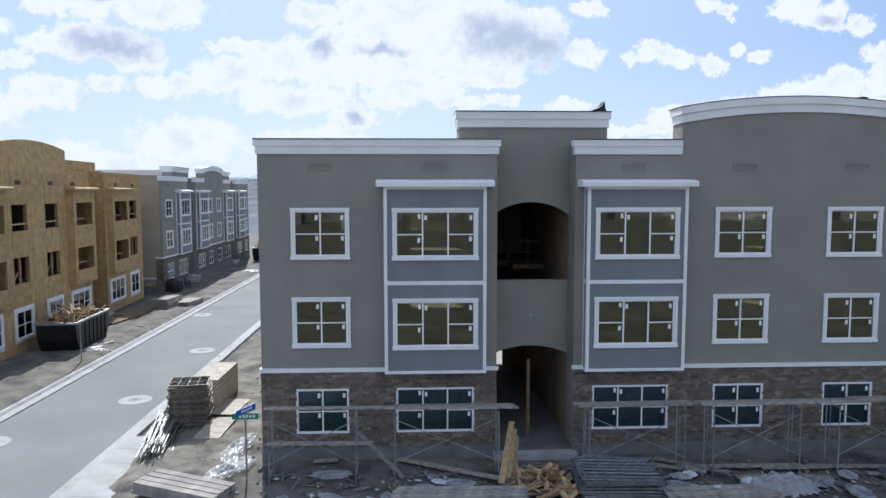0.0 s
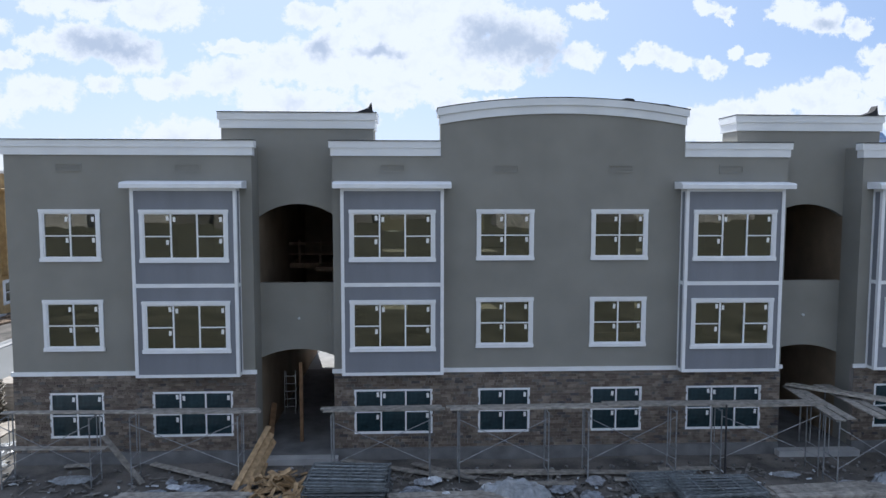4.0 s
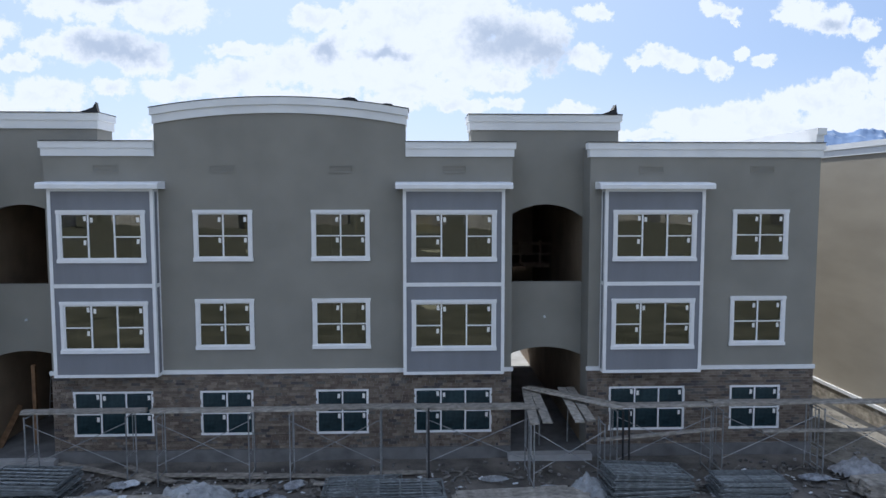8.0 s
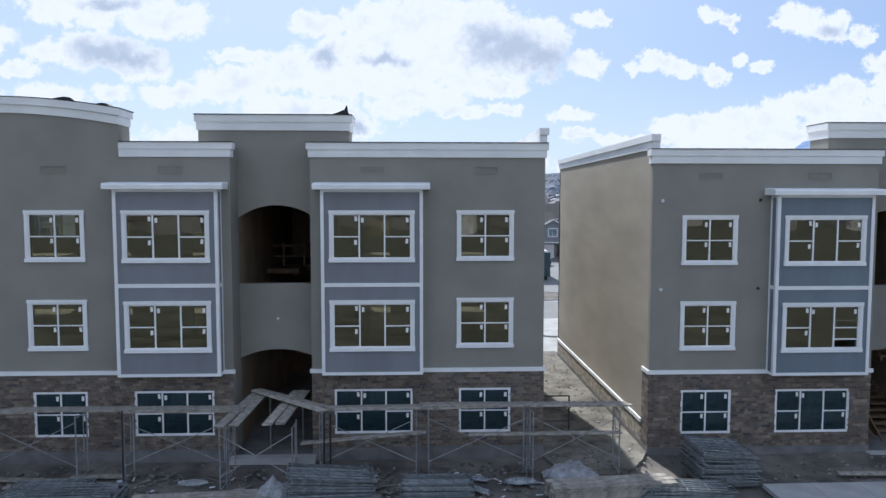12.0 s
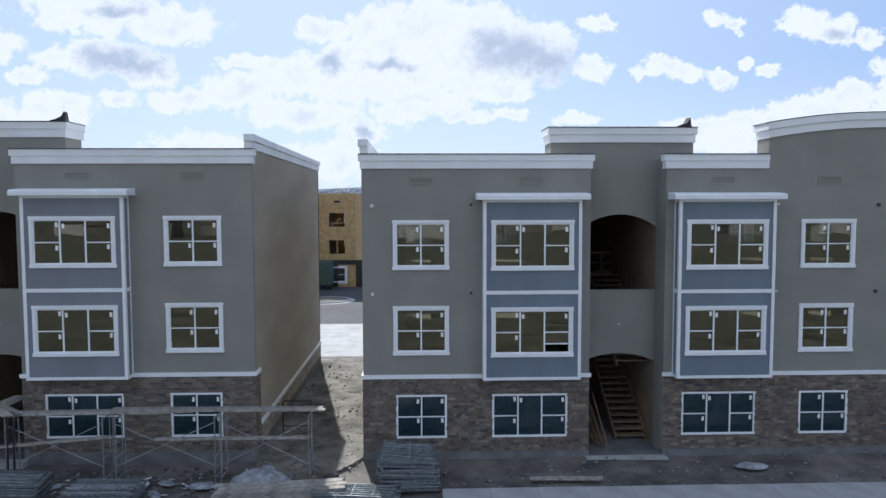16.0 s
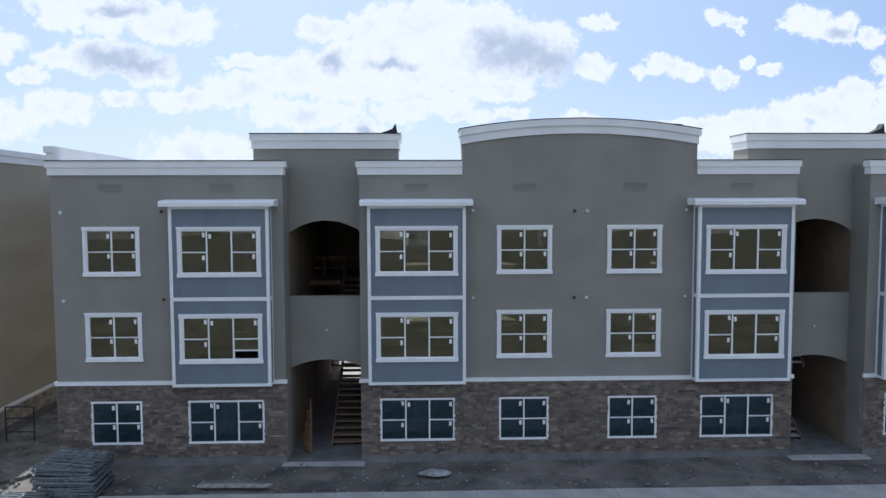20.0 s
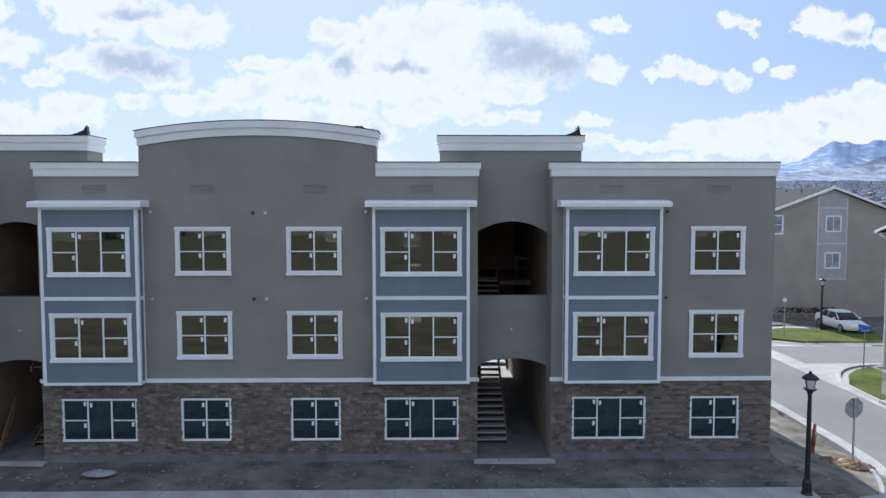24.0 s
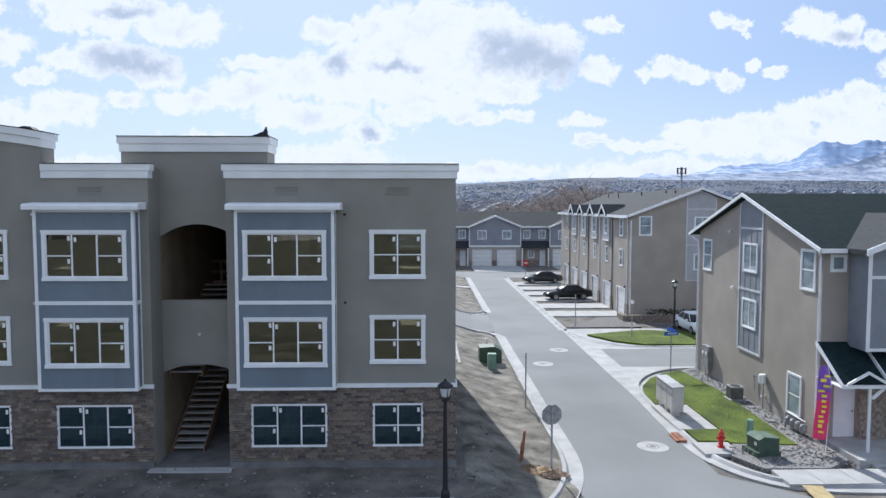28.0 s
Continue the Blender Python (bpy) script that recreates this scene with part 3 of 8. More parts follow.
def apartment(at, finish, label, siding=None, stair_sides=("left", "right"), stickers=True, bricks=True, open_sash=False, wood_stairs=(True, True), raised_ends=(True, True), single_sheets=False, has_stairs=True):
    """finish: 'done' (stucco, brick and trim) or 'osb' (bare sheathing, upper windows not yet in)."""
    done = finish == "done"
    house = thing("apartment_building", label, "building", at, "three-storey apartment buildings")
    skin = STUCCO if done else OSB
    low = [(x, x + 1.76, *FLOORS[0]) for x in PAIRS] + [(b + .385, b + .385 + 2.66, *FLOORS[0]) for b in BAYS]
    high = [(x, x + 1.76, *FLOORS[f]) for x in PAIRS for f in (1, 2)]
    bay_holes = [(b + .15, b + BAY_W - .15, 2.95, 8.5) for b in BAYS]
    spans = ((0, RECESS[0][0]), (RECESS[0][1], RECESS[1][0]), (RECESS[1][1], WIDE))
    mid = (14.47, 22.91)
    # outer walls
    for a, b in spans:
        holes = [h for h in low + high + bay_holes if a < h[0] < b]
        if done:
            part("front_wall", Shape().wall(a, b, 2.6, 10.04, 0, .22, holes), skin, house)
            part("brick_backing", Shape().wall(a, b, -.12, 2.6, 0, .22, holes), MORTAR, house)
            part("foundation", Shape().box(a - .03 * (a == 0), b + .03 * (b == WIDE), -.06, .22, BASE - .5, -.12), CONCRETE_DIRTY_SHADED, house)
        else:
            part("front_wall", Shape().wall(a, b, BASE, 9.98, .021, .22, holes), LUMBER, house)
            if single_sheets:
                for sh in sheets(a, b, BASE, 9.98, 0, .02, holes, one_by_one=True):
                    part("sheathing_panel", sh, OSB, house)
            else:
                tagged(part("sheathing", sheets(a, b, BASE, 9.98, 0, .02, holes), OSB, house), kind="stuff")
    for x, inner in ((0, .22), (WIDE, WIDE - .22)):
        s = 1 if x == 0 else -1
        if done:
            up = raised_ends[0 if x == 0 else 1]
            part("side_wall", Shape().wall(.22, DEEP, .6, 10.56 if up else 10.04, x, inner, (), "y"), STUCCO_SIDE, house)
            part("brick_backing", Shape().wall(.22, DEEP, -.12, .6, x, inner, (), "y"), MORTAR, house)
            part("foundation", Shape().box(min(x - .03 * s, inner), max(x - .03 * s, inner), .22, DEEP, BASE - .5, -.12), CONCRETE_DIRTY_SHADED, house)
            part("side_cornice", Shape().box(min(x - .05 * s, inner), max(x - .05 * s, inner), -.06 if up else .3, DEEP + .05, 10.52 if up else 10.02, 10.8 if up else 10.28).box(min(x - .11 * s, inner), max(x - .11 * s, inner), -.12 if up else .3, DEEP + .1, 10.8 if up else 10.28, 11.03 if up else 10.51), WHITE_WALL, house)
            part("side_trim", Shape().box(min(x, x - .07 * s), max(x, x - .07 * s), .68, DEEP, .6, .74), WHITE, house)
            part("brick_return", Shape().wall(0, .68, .6, 2.6, x - .005 * s, x, (), "y"), MORTAR, house)
        else:
            part("side_wall", Shape().wall(.22, DEEP, BASE, 10.3, x + .021 * s, inner, (), "y"), LUMBER, house)
            tagged(part("sheathing", sheets(.022, DEEP, BASE, 10.3, x, inner, (), "y"), OSB, house), kind="stuff")
    back_holes = [(x, x + 1.76, *FLOORS[f]) for x in PAIRS for f in (0, 1, 2)] + [(b + .4, b + 3.0, *FLOORS[f]) for b in BAYS for f in (0, 1, 2)]
    for a, b in spans:
        part("back_wall", Shape().wall(a, b, BASE - .5, 10.3, DEEP - .22, DEEP, [h for h in back_holes if a < h[0] < b]), skin, house)
    # floors, ceilings and cross walls inside
    for a, b in spans:
        for z in (BASE + .02, 2.62, 5.68):
            part("floor_slab", Shape().box(a + .22, b - .22, .22, DEEP - .22, z - .2, z), DRYWALL, house)
        gaps = [(a + 1.4 + 3.7 * i, a + (3.9 if i % 3 == 1 else 2.5) + 3.7 * i) for i in range(int((b - a) / 3.7))]
        part("cross_wall", Shape().wall(a + .22, b - .22, BASE, 9.7, 6.2, 6.32, [(g[0], g[1], z, z + (2.6 if g[1] - g[0] > 2 else 2.1)) for g in gaps for z in (BASE + .02, 2.62, 5.68)]), DRYWALL, house)
        part("cross_wall", Shape().wall(.22, DEEP - .22, BASE, 9.7, a + .24 if a else (a + b) / 2 - .6, a + .34 if a else (a + b) / 2 - .5, (), "y"), DRYWALL, house)
    for a, b in spans:
        part("roof_deck", Shape().box(a + .22, b - .22, .22, DEEP - .22, 9.72, 9.9), ROOF, house)
    for a, b in RECESS:
        part("roof_deck", Shape().box(a - .22, b + .22, 2.25, DEEP - .22, 9.72, 9.9), ROOF, house)
    # recesses with their arches, towers and passages
    for (a, b), (ta, tb), side, wood in zip(RECESS, TOWER, stair_sides, wood_stairs):
        y = 1.05
        up, lo = Shape(), Shape()
        arch_piece(up, a, b, 11.06, 7.93, .45, y, y + .25)
        arch_piece(lo, a, b, 5.57, 2.88, .3, y, y + .25)
        part("recess_wall", up, skin, house)
        part("recess_wall", lo, skin, house)
        part("tower_wall", Shape().box(ta, a, y, y + 1.2, 9.72, 11.06), skin, house)
        part("tower_wall", Shape().box(b, tb, y, y + 1.2, 9.72, 11.06), skin, house)
        part("tower_wall", Shape().box(a, b, y + 1.0, y + 1.2, 9.72, 11.06), skin, house)
        part("tower_ceiling", Shape().box(a, b, y + .25, 5.3, 9.66, 9.715), DARK_WOOD, house)
        if done:
            part("tower_cornice", cornice(ta, tb, y, 11.02, 11.58, 1, 1, 1.3), WHITE_WALL, house)
        for x0, x1 in ((a - .22, a), (b, b + .22)):
            part("passage_wall", Shape().box(x0, x1, .22, 1.05, BASE, 10.4), skin, house)
            part("passage_lining", Shape().box(x0, x1, 1.05, DEEP, BASE, 9.72), PASSAGE, house)
        part("stoop", Shape().box(a - .12, b + .12, -.4, 0, BASE - .3, BASE + .115), CONCRETE, house)
        # floor colour split at the shadow line: dark inside, pale in the sun
        part("passage_floor", Shape().box(a, b, 0, 11.9, BASE - .3, BASE + .12), CONCRETE_DIRTY_SHADED, house)
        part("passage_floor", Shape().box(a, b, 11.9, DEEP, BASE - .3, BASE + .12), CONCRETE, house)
        for z in (2.62, 5.68):
            xs = (a + 1.35, b) if side == "left" else (a, b - 1.35)
            part("landing", Shape().box(xs[0], xs[1], 5.6, 7.2, z - .22, z - .02), DARK_WOOD, house)
            part("landing", Shape().box(a, b, 7.2, DEEP - .2, z - .23, z - .01), DARK_WOOD, house)
        door = (a, a + 1.75) if a < 20 else (b - 1.75, b)
        part("passage_back", Shape().wall(a, b, BASE, 9.72, 11.8, 12.0, [(*door, BASE, 2.38)]), PASSAGE, house)
        if has_stairs:
            fl = part("staircase", Shape().box(a + .02, a + .04, 7.0, 7.1, 2.4, 2.5), LUMBER, house)
            xs = (a + .05, a + 1.3) if side == "left" else (b - 1.3, b - .05)
            stairs(fl, *xs, 1.6, BASE + .12, 2.95, 16, wood=wood)
            stairs(fl, *xs, 1.6, 2.6, 3.05, 16, wood=wood)
        rail = part("guard_rail", Shape().box(a, b, 7.0, 7.06, 6.5, 6.6), DARK_WOOD, house)
        part("lower_rail", Shape().box(a, b, 7.0, 7.06, 6.05, 6.12), DARK_WOOD, rail)
        for i in range(3):
            rail_x = a + .4 + i * .9
            part("post", Shape().box(rail_x, rail_x + .09, 7.06, 7.15, 5.66, 6.7), DARK_WOOD, rail)
    # arched middle parapet
    top = arc(*mid, 11.63, .38)
    base_z = 10.04 if done else 9.98
    part("arched_parapet", Shape().prism([(mid[0], base_z), (mid[1], base_z), *[(x, z - (.35 if done else .1)) for x, z in top[::-1]]], 0, .9), skin, house)
    if done:
        lo, hi = Shape(), Shape()
        for sh, o, z0, z1 in ((lo, .06, -.54, -.26), (hi, .12, -.26, -.02)):
            t = arc(mid[0] - o + .03, mid[1] + o - .03, 11.63, .38)
            sh.prism([*[(x, z + z0) for x, z in t], *[(x, z + z1) for x, z in t[::-1]]], -o, .9 + o)
        part("arched_cornice", lo, WHITE_WALL, house)
        part("arched_cornice", hi, WHITE_WALL, house)
        part("coping", Shape().prism([*[(x, z - .02) for x, z in arc(mid[0] - .12, mid[1] + .12, 11.63, .38)], *[(x, z + .01) for x, z in arc(mid[0] - .12, mid[1] + .12, 11.63, .38, flip=True)]], -.13, 1.05), BLACK, house)
        for x0, x1, l, r in ((0, 8.1, 1, 1), (10.8, mid[0], 1, 0), (mid[1], 26.58, 0, 1), (29.28, WIDE, 1, 1)):
            part("cornice", cornice(x0, x1, 0, 10.02, 10.53, l, r), WHITE_WALL, house)
            part("coping", Shape().box(x0 - .1 * l, x1 + .1 * r, -.13, .32, 10.515, 10.54), BLACK, house)
        for x0, x1 in TOWER:
            part("coping", Shape().box(x0 - .12, x1 + .12, .92, 2.38, 11.565, 11.59), BLACK, house)
        # trim band over the brick
        for x0, x1 in ((0, BAYS[0]), (BAYS[0] + BAY_W, 8.1), (10.8, BAYS[1]), (BAYS[1] + BAY_W, BAYS[2]), (BAYS[2] + BAY_W, 26.58), (29.28, BAYS[3]), (BAYS[3] + BAY_W, WIDE)):
            part("trim_band", Shape().box(x0 - .06 * (x0 in (0, 10.8, 29.28)), x1 + .06 * (x1 in (8.1, 26.58, WIDE)), -.07, 0, 2.56, 2.7), WHITE, house)
        for x, s in ((0, 1), (WIDE, -1)):
            part("trim_band", Shape().box(min(x, x - .06 * s), max(x, x - .06 * s), 0, .68, 2.56, 2.7), WHITE, house)
        # louvred gable vents
        for vx in (1.65, 5.55, 12.4, 16.28, 20.27, 24.14, 30.99, 34.9):
            v = part("louvre_vent", Shape().wall(vx, vx + .86, 9.46, 9.74, -.025, 0, [(vx + .04, vx + .82, 9.5, 9.7)]), STUCCO, house)
            for i in range(4):
                part("slat", cached("slat", lambda: Shape().face((0, -.02, 0), (.78, -.02, 0), (.78, -.002, .035), (0, -.002, .035)).face((0, -.02, 0), (.78, -.02, 0), (.78, -.005, -.005), (0, -.005, -.005)).mesh("slat", STUCCO)), None, v, "", Matrix.Translation((vx + .04, 0, 9.505 + i * .05)))
    else:
        for x0, x1 in ((0, 8.1), (10.8, mid[0]), (mid[1], 26.58), (29.28, WIDE)):
            part("parapet", Shape().box(x0, x1, 0, .25, 9.98, 10.3), OSB, house)
        for x, ya in ((0.6, 0), (4.6, 0), (13.2, 0), (16.3, 0), (20.3, 0), (23.5, 0), (31.3, 0), (35.0, 0)):
            part("vent_hole", Shape().box(x, x + .7, -.004, .0, 9.25, 9.5), BLACK, house)
    # bays over two floors
    bay_finish = siding if done else OSB
    for b in BAYS:
        e = b + BAY_W
        holes = [(b + .385, b + .385 + 2.66, *FLOORS[f]) for f in (1, 2)]
        bay = part("bay", Shape().wall(b, e, 2.6, 8.92, -BAY_D, -BAY_D + .12, holes), bay_finish, house)
        for x0, x1 in ((b, b + .12), (e - .12, e)):
            part("bay_cheek", Shape().box(x0, x1, -BAY_D + .12, 0, 2.6, 8.92), bay_finish, bay)
        part("bay_soffit", Shape().box(b + .12, e - .12, -BAY_D + .12, 0, 2.6, 2.7), WHITE if done else OSB, bay)
        part("bay_ceiling", Shape().box(b + .12, e - .12, -BAY_D + .12, .2, 8.7, 8.92), DRYWALL, bay)
        part("bay_floor", Shape().box(b + .12, e - .12, -BAY_D + .12, .2, 5.5, 5.68), DRYWALL, bay)
        cap = Shape().prism([(-BAY_D - .28, 8.92), (-BAY_D - .28, 9.06), (-BAY_D - .2, 9.12), (0, 9.17), (0, 8.92)], b - .25, e + .25, "x")
        part("bay_roof", cap, WHITE if done else OSB, bay)
        if done:
            t, y0 = .1, -BAY_D
            for x0, x1 in ((b - .01, b + t), (e - t, e + .01)):
                part("corner_board", Shape().box(x0, x1, y0 - .03, y0, 2.58, 8.92), WHITE, bay)
                part("corner_board", Shape().box(x0 if x0 < b else e, b if x0 < b else x1, y0, y0 + .1, 2.58, 8.92).box(x0 if x0 < b else e, b if x0 < b else x1, -.1, 0, 2.58, 8.92), WHITE, bay)
            for z0, z1 in ((2.58, 2.68), (5.62, 5.75), (8.83, 8.92)):
                part("band_board", Shape().box(b + t, e - t, y0 - .028, y0, z0, z1), WHITE, bay)
                for x0, x1 in ((b - .012, b), (e, e + .012)):
                    part("band_board", Shape().box(x0, x1, y0 + .1, -.1, z0, z1), WHITE, bay)
            joint = cached(("joint", siding.name), lambda: Shape().box(-.004, .004, -.004, 0, 0, .68).mesh("siding_joint", siding))
            for i in range(1, 8):
                for z in (2.7, 5.76):
                    part("siding_joint", joint, None, bay, "", Matrix.Translation((b + i * BAY_W / 8, y0, z)))
    # windows
    for f in range(3):
        if not done and f:
            break
        for x in PAIRS:
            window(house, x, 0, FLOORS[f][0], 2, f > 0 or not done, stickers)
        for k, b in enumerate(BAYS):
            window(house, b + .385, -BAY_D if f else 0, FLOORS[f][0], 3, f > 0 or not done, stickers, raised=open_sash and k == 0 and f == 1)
    if not done:
        wrap = mat("white_flashing", (.7, .71, .72), .6, vary=.08, bump=.2) if "wrap" not in mesh_cache else mesh_cache["wrap"]
        mesh_cache["wrap"] = wrap
        fr = random.Random(6)
        for x in (*PAIRS, *[b + .385 for b in BAYS]):
            w = 1.76 if x in PAIRS else 2.66
            e = [fr.uniform(.2, .34) for _ in range(4)]
            part("flashing_wrap", Shape().wall(x - e[0], x + w + e[1], FLOORS[0][0] - e[2], FLOORS[0][1] + e[3] * .8, -.012, -.001, [(x, x + w, *FLOORS[0])]), wrap, house)
            for f in (1, 2):
                if fr.random() < .55:
                    z = FLOORS[f][0]
                    part("brace", Shape().prism([(x + .1, z), (x + .24, z), (x + w * .75, z + .95), (x + w * .75 - .12, z + .98)], .24, .28), LUMBER, house)
        for x in (*PAIRS, *[b + .385 for b in BAYS]):
            for f in (1, 2):
                w = 1.76 if x in PAIRS else 2.66
                part("header_stud", Shape().box(x + w * .48, x + w * .48 + .09, .1, .2, FLOORS[f][0], FLOORS[f][1]) if f == 1 and x in PAIRS else Shape().box(x, x + w, .1, .2, FLOORS[f][0] + .35, FLOORS[f][0] + .44), LUMBER, house)
    # bricks
    if done and bricks:
        one, rest = cached("brick", lambda: Shape().box(0, .29, -.022, 0, 0, .0865).mesh("brick", BRICK)), Shape()
        for a, b in spans:
            for c, d, z0, z1 in brick_runs(a, b, -.1, 2.56, [h for h in low if a < h[0] < b]):
                y = -.022 - .006 * random.random()
                if 33.0 < c < 37.1 and d - c > .28 and bricks == "near":
                    part("brick", one, None, house, "", Matrix.Translation((c, 0, z0)))
                else:
                    cut = random.random()
                    if d - c > .28 and cut < .4:
                        e = c + (.1 if cut < .2 else .19)
                        rest.box(c, e - .01, y, 0, z0, z1)
                        c = e
                    rest.box(c, d, y - .004, 0, z0, z1)
        base_course = Shape()
        for x, s in ((0, -1), (WIDE, 1)):
            for c, d, z0, z1 in brick_runs(-.02, DEEP, -.1, 2.56, [(.68, DEEP + 1, .6, 3)]):
                (base_course if c > .6 else rest).box(min(x, x + .024 * s), max(x, x + .024 * s), c, d, z0, z1)
        tagged(part("base_bricks", base_course.mesh("base_bricks", TAN_BRICK, False), None, house), kind="stuff")
        ob = part("bricks", rest.mesh("bricks", BRICK, False), None, house)
        tagged(ob, kind="stuff")
    return house


B1 = Matrix.Translation((.40, 0, 0))
B2 = Matrix.Translation((41.58, .06, -.18))
apartment(B1, "done", "three-storey taupe stucco apartment building, slate bays, brick ground floor, unfinished", SIDING_GREY, ("left", "right"), bricks="near", raised_ends=(False, True), has_stairs=False)
apartment(B2, "done", "three-storey taupe stucco apartment building with blue-grey bays and brick base", SIDING_BLUE, ("right", "left"), bricks="near", open_sash=True, wood_stairs=(True, False), raised_ends=(True, False))
apartment(pose(-16.1, .79, -.08, 0, 0, 92.73), "osb", "apartment building under construction clad in bare tan OSB sheathing", None, stickers=False, single_sheets=True)
apartment(pose(-18.28, 43.82, -.21, 0, 0, 90.8), "done", "taupe stucco apartment building with slate bays along the side street", SIDING_GREY, stickers=False, bricks=True)

apartment(pose(-1.1, 54, -.4), "osb", "bare OSB-clad apartment building seen far behind the gap", None, stickers=False)

# ---- ground, roads and kerbs ----
GZ = -.5


def plot(name, pts, z0, z1, material, label, category, kind="structure", parent=None):
    sh = Shape().prism(pts, z0, z1, "z")
    return single(name, sh, material, label, category, kind=kind) if parent is None else part(name, sh, material, parent)


def rect(x0, x1, y0, y1):
    return [(x0, y0), (x1, y0), (x1, y1), (x0, y1)]


ground = Shape()
xs = [-4000, -1500, -600, -200, -60] + [-40 + 1.25 * i for i in range(121)] + [125, 160, 260, 700, 1600, 4000]
ys = [-4000, -1500, -500, -150, -60, -30, -15] + [-9 + .9 * i for i in range(42)] + [40, 60, 120, 300, 800, 1800, 4000]


def east_drop(x, y):
    """How far the ground falls away towards the street beside the townhouses."""
    u, v = min(1, max(0, (x - 79.2) / 3.2)), min(1, max(0, (y + 4.5) / 2))
    return .65 * u * u * (3 - 2 * u) * v


def west_drop(x, y):
    """How far the ground falls away towards the side street."""
    u, v = min(1, max(0, (-3.2 - x) / 2.2)), min(1, max(0, (y + 6) / 3))
    return .41 * u * u * (3 - 2 * u) * v


def enlarged(k, x, y, z):
    """Scales a quarter by k about a point."""
    return Matrix.Translation((x, y, z)) @ Matrix.Scale(k, 4) @ Matrix.Translation((-x, -y, -z))


# the townhouse quarter and the side street, drawn smaller below, at their true size
EAST_MAP, WEST_MAP = enlarged(1.07, 82.5, -26, 9), enlarged(1.045, 9, -24, 8.75)


def east(x, y):
    return (EAST_MAP @ Vector((x, y, 0))).to_2d()[:]


def ground_z(x, y):
    r = noise.noise(Vector((x * .8, y * .8, 0))) * .05 + noise.noise(Vector((x * .25, y * .25, 3))) * .07
    edge = min(1, max(0, min(x + 3.6, 81.9 - x, y + 3.2, 16 - y) / 1.5))
    return GZ - .12 + edge * (.07 + r) - east_drop(x, y) - west_drop(x, y)


for x in xs:
    for y in ys:
        ground.v.append((x, y, ground_z(x, y)))
for i in range(len(xs) - 1):
    for j in range(len(ys) - 1):
        k = i * len(ys) + j
        ground.f.append((k, k + len(ys), k + len(ys) + 1, k + 1))
single("ground", ground.mesh("ground", DIRT, False), None, "bare brown building-site dirt with pebbles and tyre marks", "ground", kind="structure")
plot("dry_field", rect(-900, 900, -700, -16.5), GZ - .1, GZ + .02, FIELD, "sunlit dry grass field beyond the front road", "field")
plot("front_road", rect(-120, 160, -14.5, -6), GZ - .2, GZ - .06, ASPHALT, "grey asphalt road along the building fronts", "road")
plot("side_street", rect(-11.4, -5.0, -6, 130), GZ - .2, GZ - .1, ASPHALT, "pale grey asphalt side street with concrete gutters", "road")
plot("east_street", rect(83.3, 88.5, -6, 75), GZ - .2, GZ - .05, ASPHALT, "pale grey asphalt street between apartments and townhouses", "road")
plot("east_street", [(83.3, -3), (83.3, -6), (78, -6)], GZ - .2, GZ - .052, ASPHALT, "flared asphalt corner of the street", "road")
plot("east_street", [(88.5, -1), (88.5, -6), (96, -6), (91.5, -3.6)], GZ - .2, GZ - .053, ASPHALT, "flared asphalt corner of the street", "road")
plot("cross_street", rect(88.5, 130, 15.5, 20.6), GZ - .2, GZ - .055, ASPHALT, "short asphalt lane between lawns", "road")
lane = Shape()
for i in range(30):
    for y in (30.9, 39.8):
        x = 60 + 23.5 * i / 29
        lane.v.append((x, y, GZ - .06 - east_drop(x, y)))
    if i:
        lane.f.append((2 * i - 2, 2 * i, 2 * i + 1, 2 * i - 1))
single("rear_lane", lane, ASPHALT, "asphalt lane behind the apartments, falling to the street", "road", kind="structure")
plot("cross_street", rect(40, 140, 67, 75), GZ - .2, GZ - .058, ASPHALT, "asphalt lane in front of the far townhouses", "road")
plot("rear_lot", rect(-3.4, 79.7, 16.9, 28.9), GZ - .2, GZ - .04, CONCRETE, "pale concrete parking court behind the apartments", "pavement")
plot("rear_lane", rect(-3.4, 41.3, 28.9, 53.5), GZ - .2, GZ - .053, FRESH_ASPHALT, "fresh dark asphalt lane behind the concrete court", "road")
plot("rear_lane", rect(41.3, 59, 28.9, 53.5), GZ - .2, GZ - .055, ASPHALT, "grey asphalt lane behind the concrete court", "road")
plot("rear_lane", rect(38.5, 59, 53.5, 76), GZ - .2, GZ - .054, ASPHALT, "grey asphalt lane towards the far houses", "road")
for ox in (.4, 41.58):
    for a, b in RECESS:
        plot("rear_walk", rect(ox + a, ox + b, DEEP + .08, 16.88), GZ - .2, GZ + .02, CONCRETE, "pale concrete walk behind the passage", "pavement")
gr = random.Random(4)
plot("gap_dirt", [(37.7, 16.9), (37.7, .2), (38.0, -1.0), *[(38.3 + .4 * i, -1.6 + gr.uniform(-.35, .35)) for i in range(7)], (41.2, -.6), (41.65, .3), (41.65, 16.9)], GZ - .2, GZ + .035, DRY_SUNLIT_DIRT, "dry pale rubbly dirt in the gap between buildings", "ground")
rub = Shape()
for _ in range(260):
    x, y, h = gr.uniform(37.9, 41.4), gr.uniform(-1.2, 16.5), gr.uniform(.012, .042)
    rub.box(-h, h, -h * .8, h * .8, -h * .4, h * .6, Matrix.Translation((x, y, GZ + .035)) @ Matrix.Rotation(gr.uniform(0, 6), 4, "Z") @ Matrix.Rotation(gr.uniform(0, 1), 4, "X"))
single("rubble_stones", rub.mesh("rubble_stones", DRY_SUNLIT_DIRT, False), None, "pale broken stones on the dirt of the gap", "stones", kind="stuff")


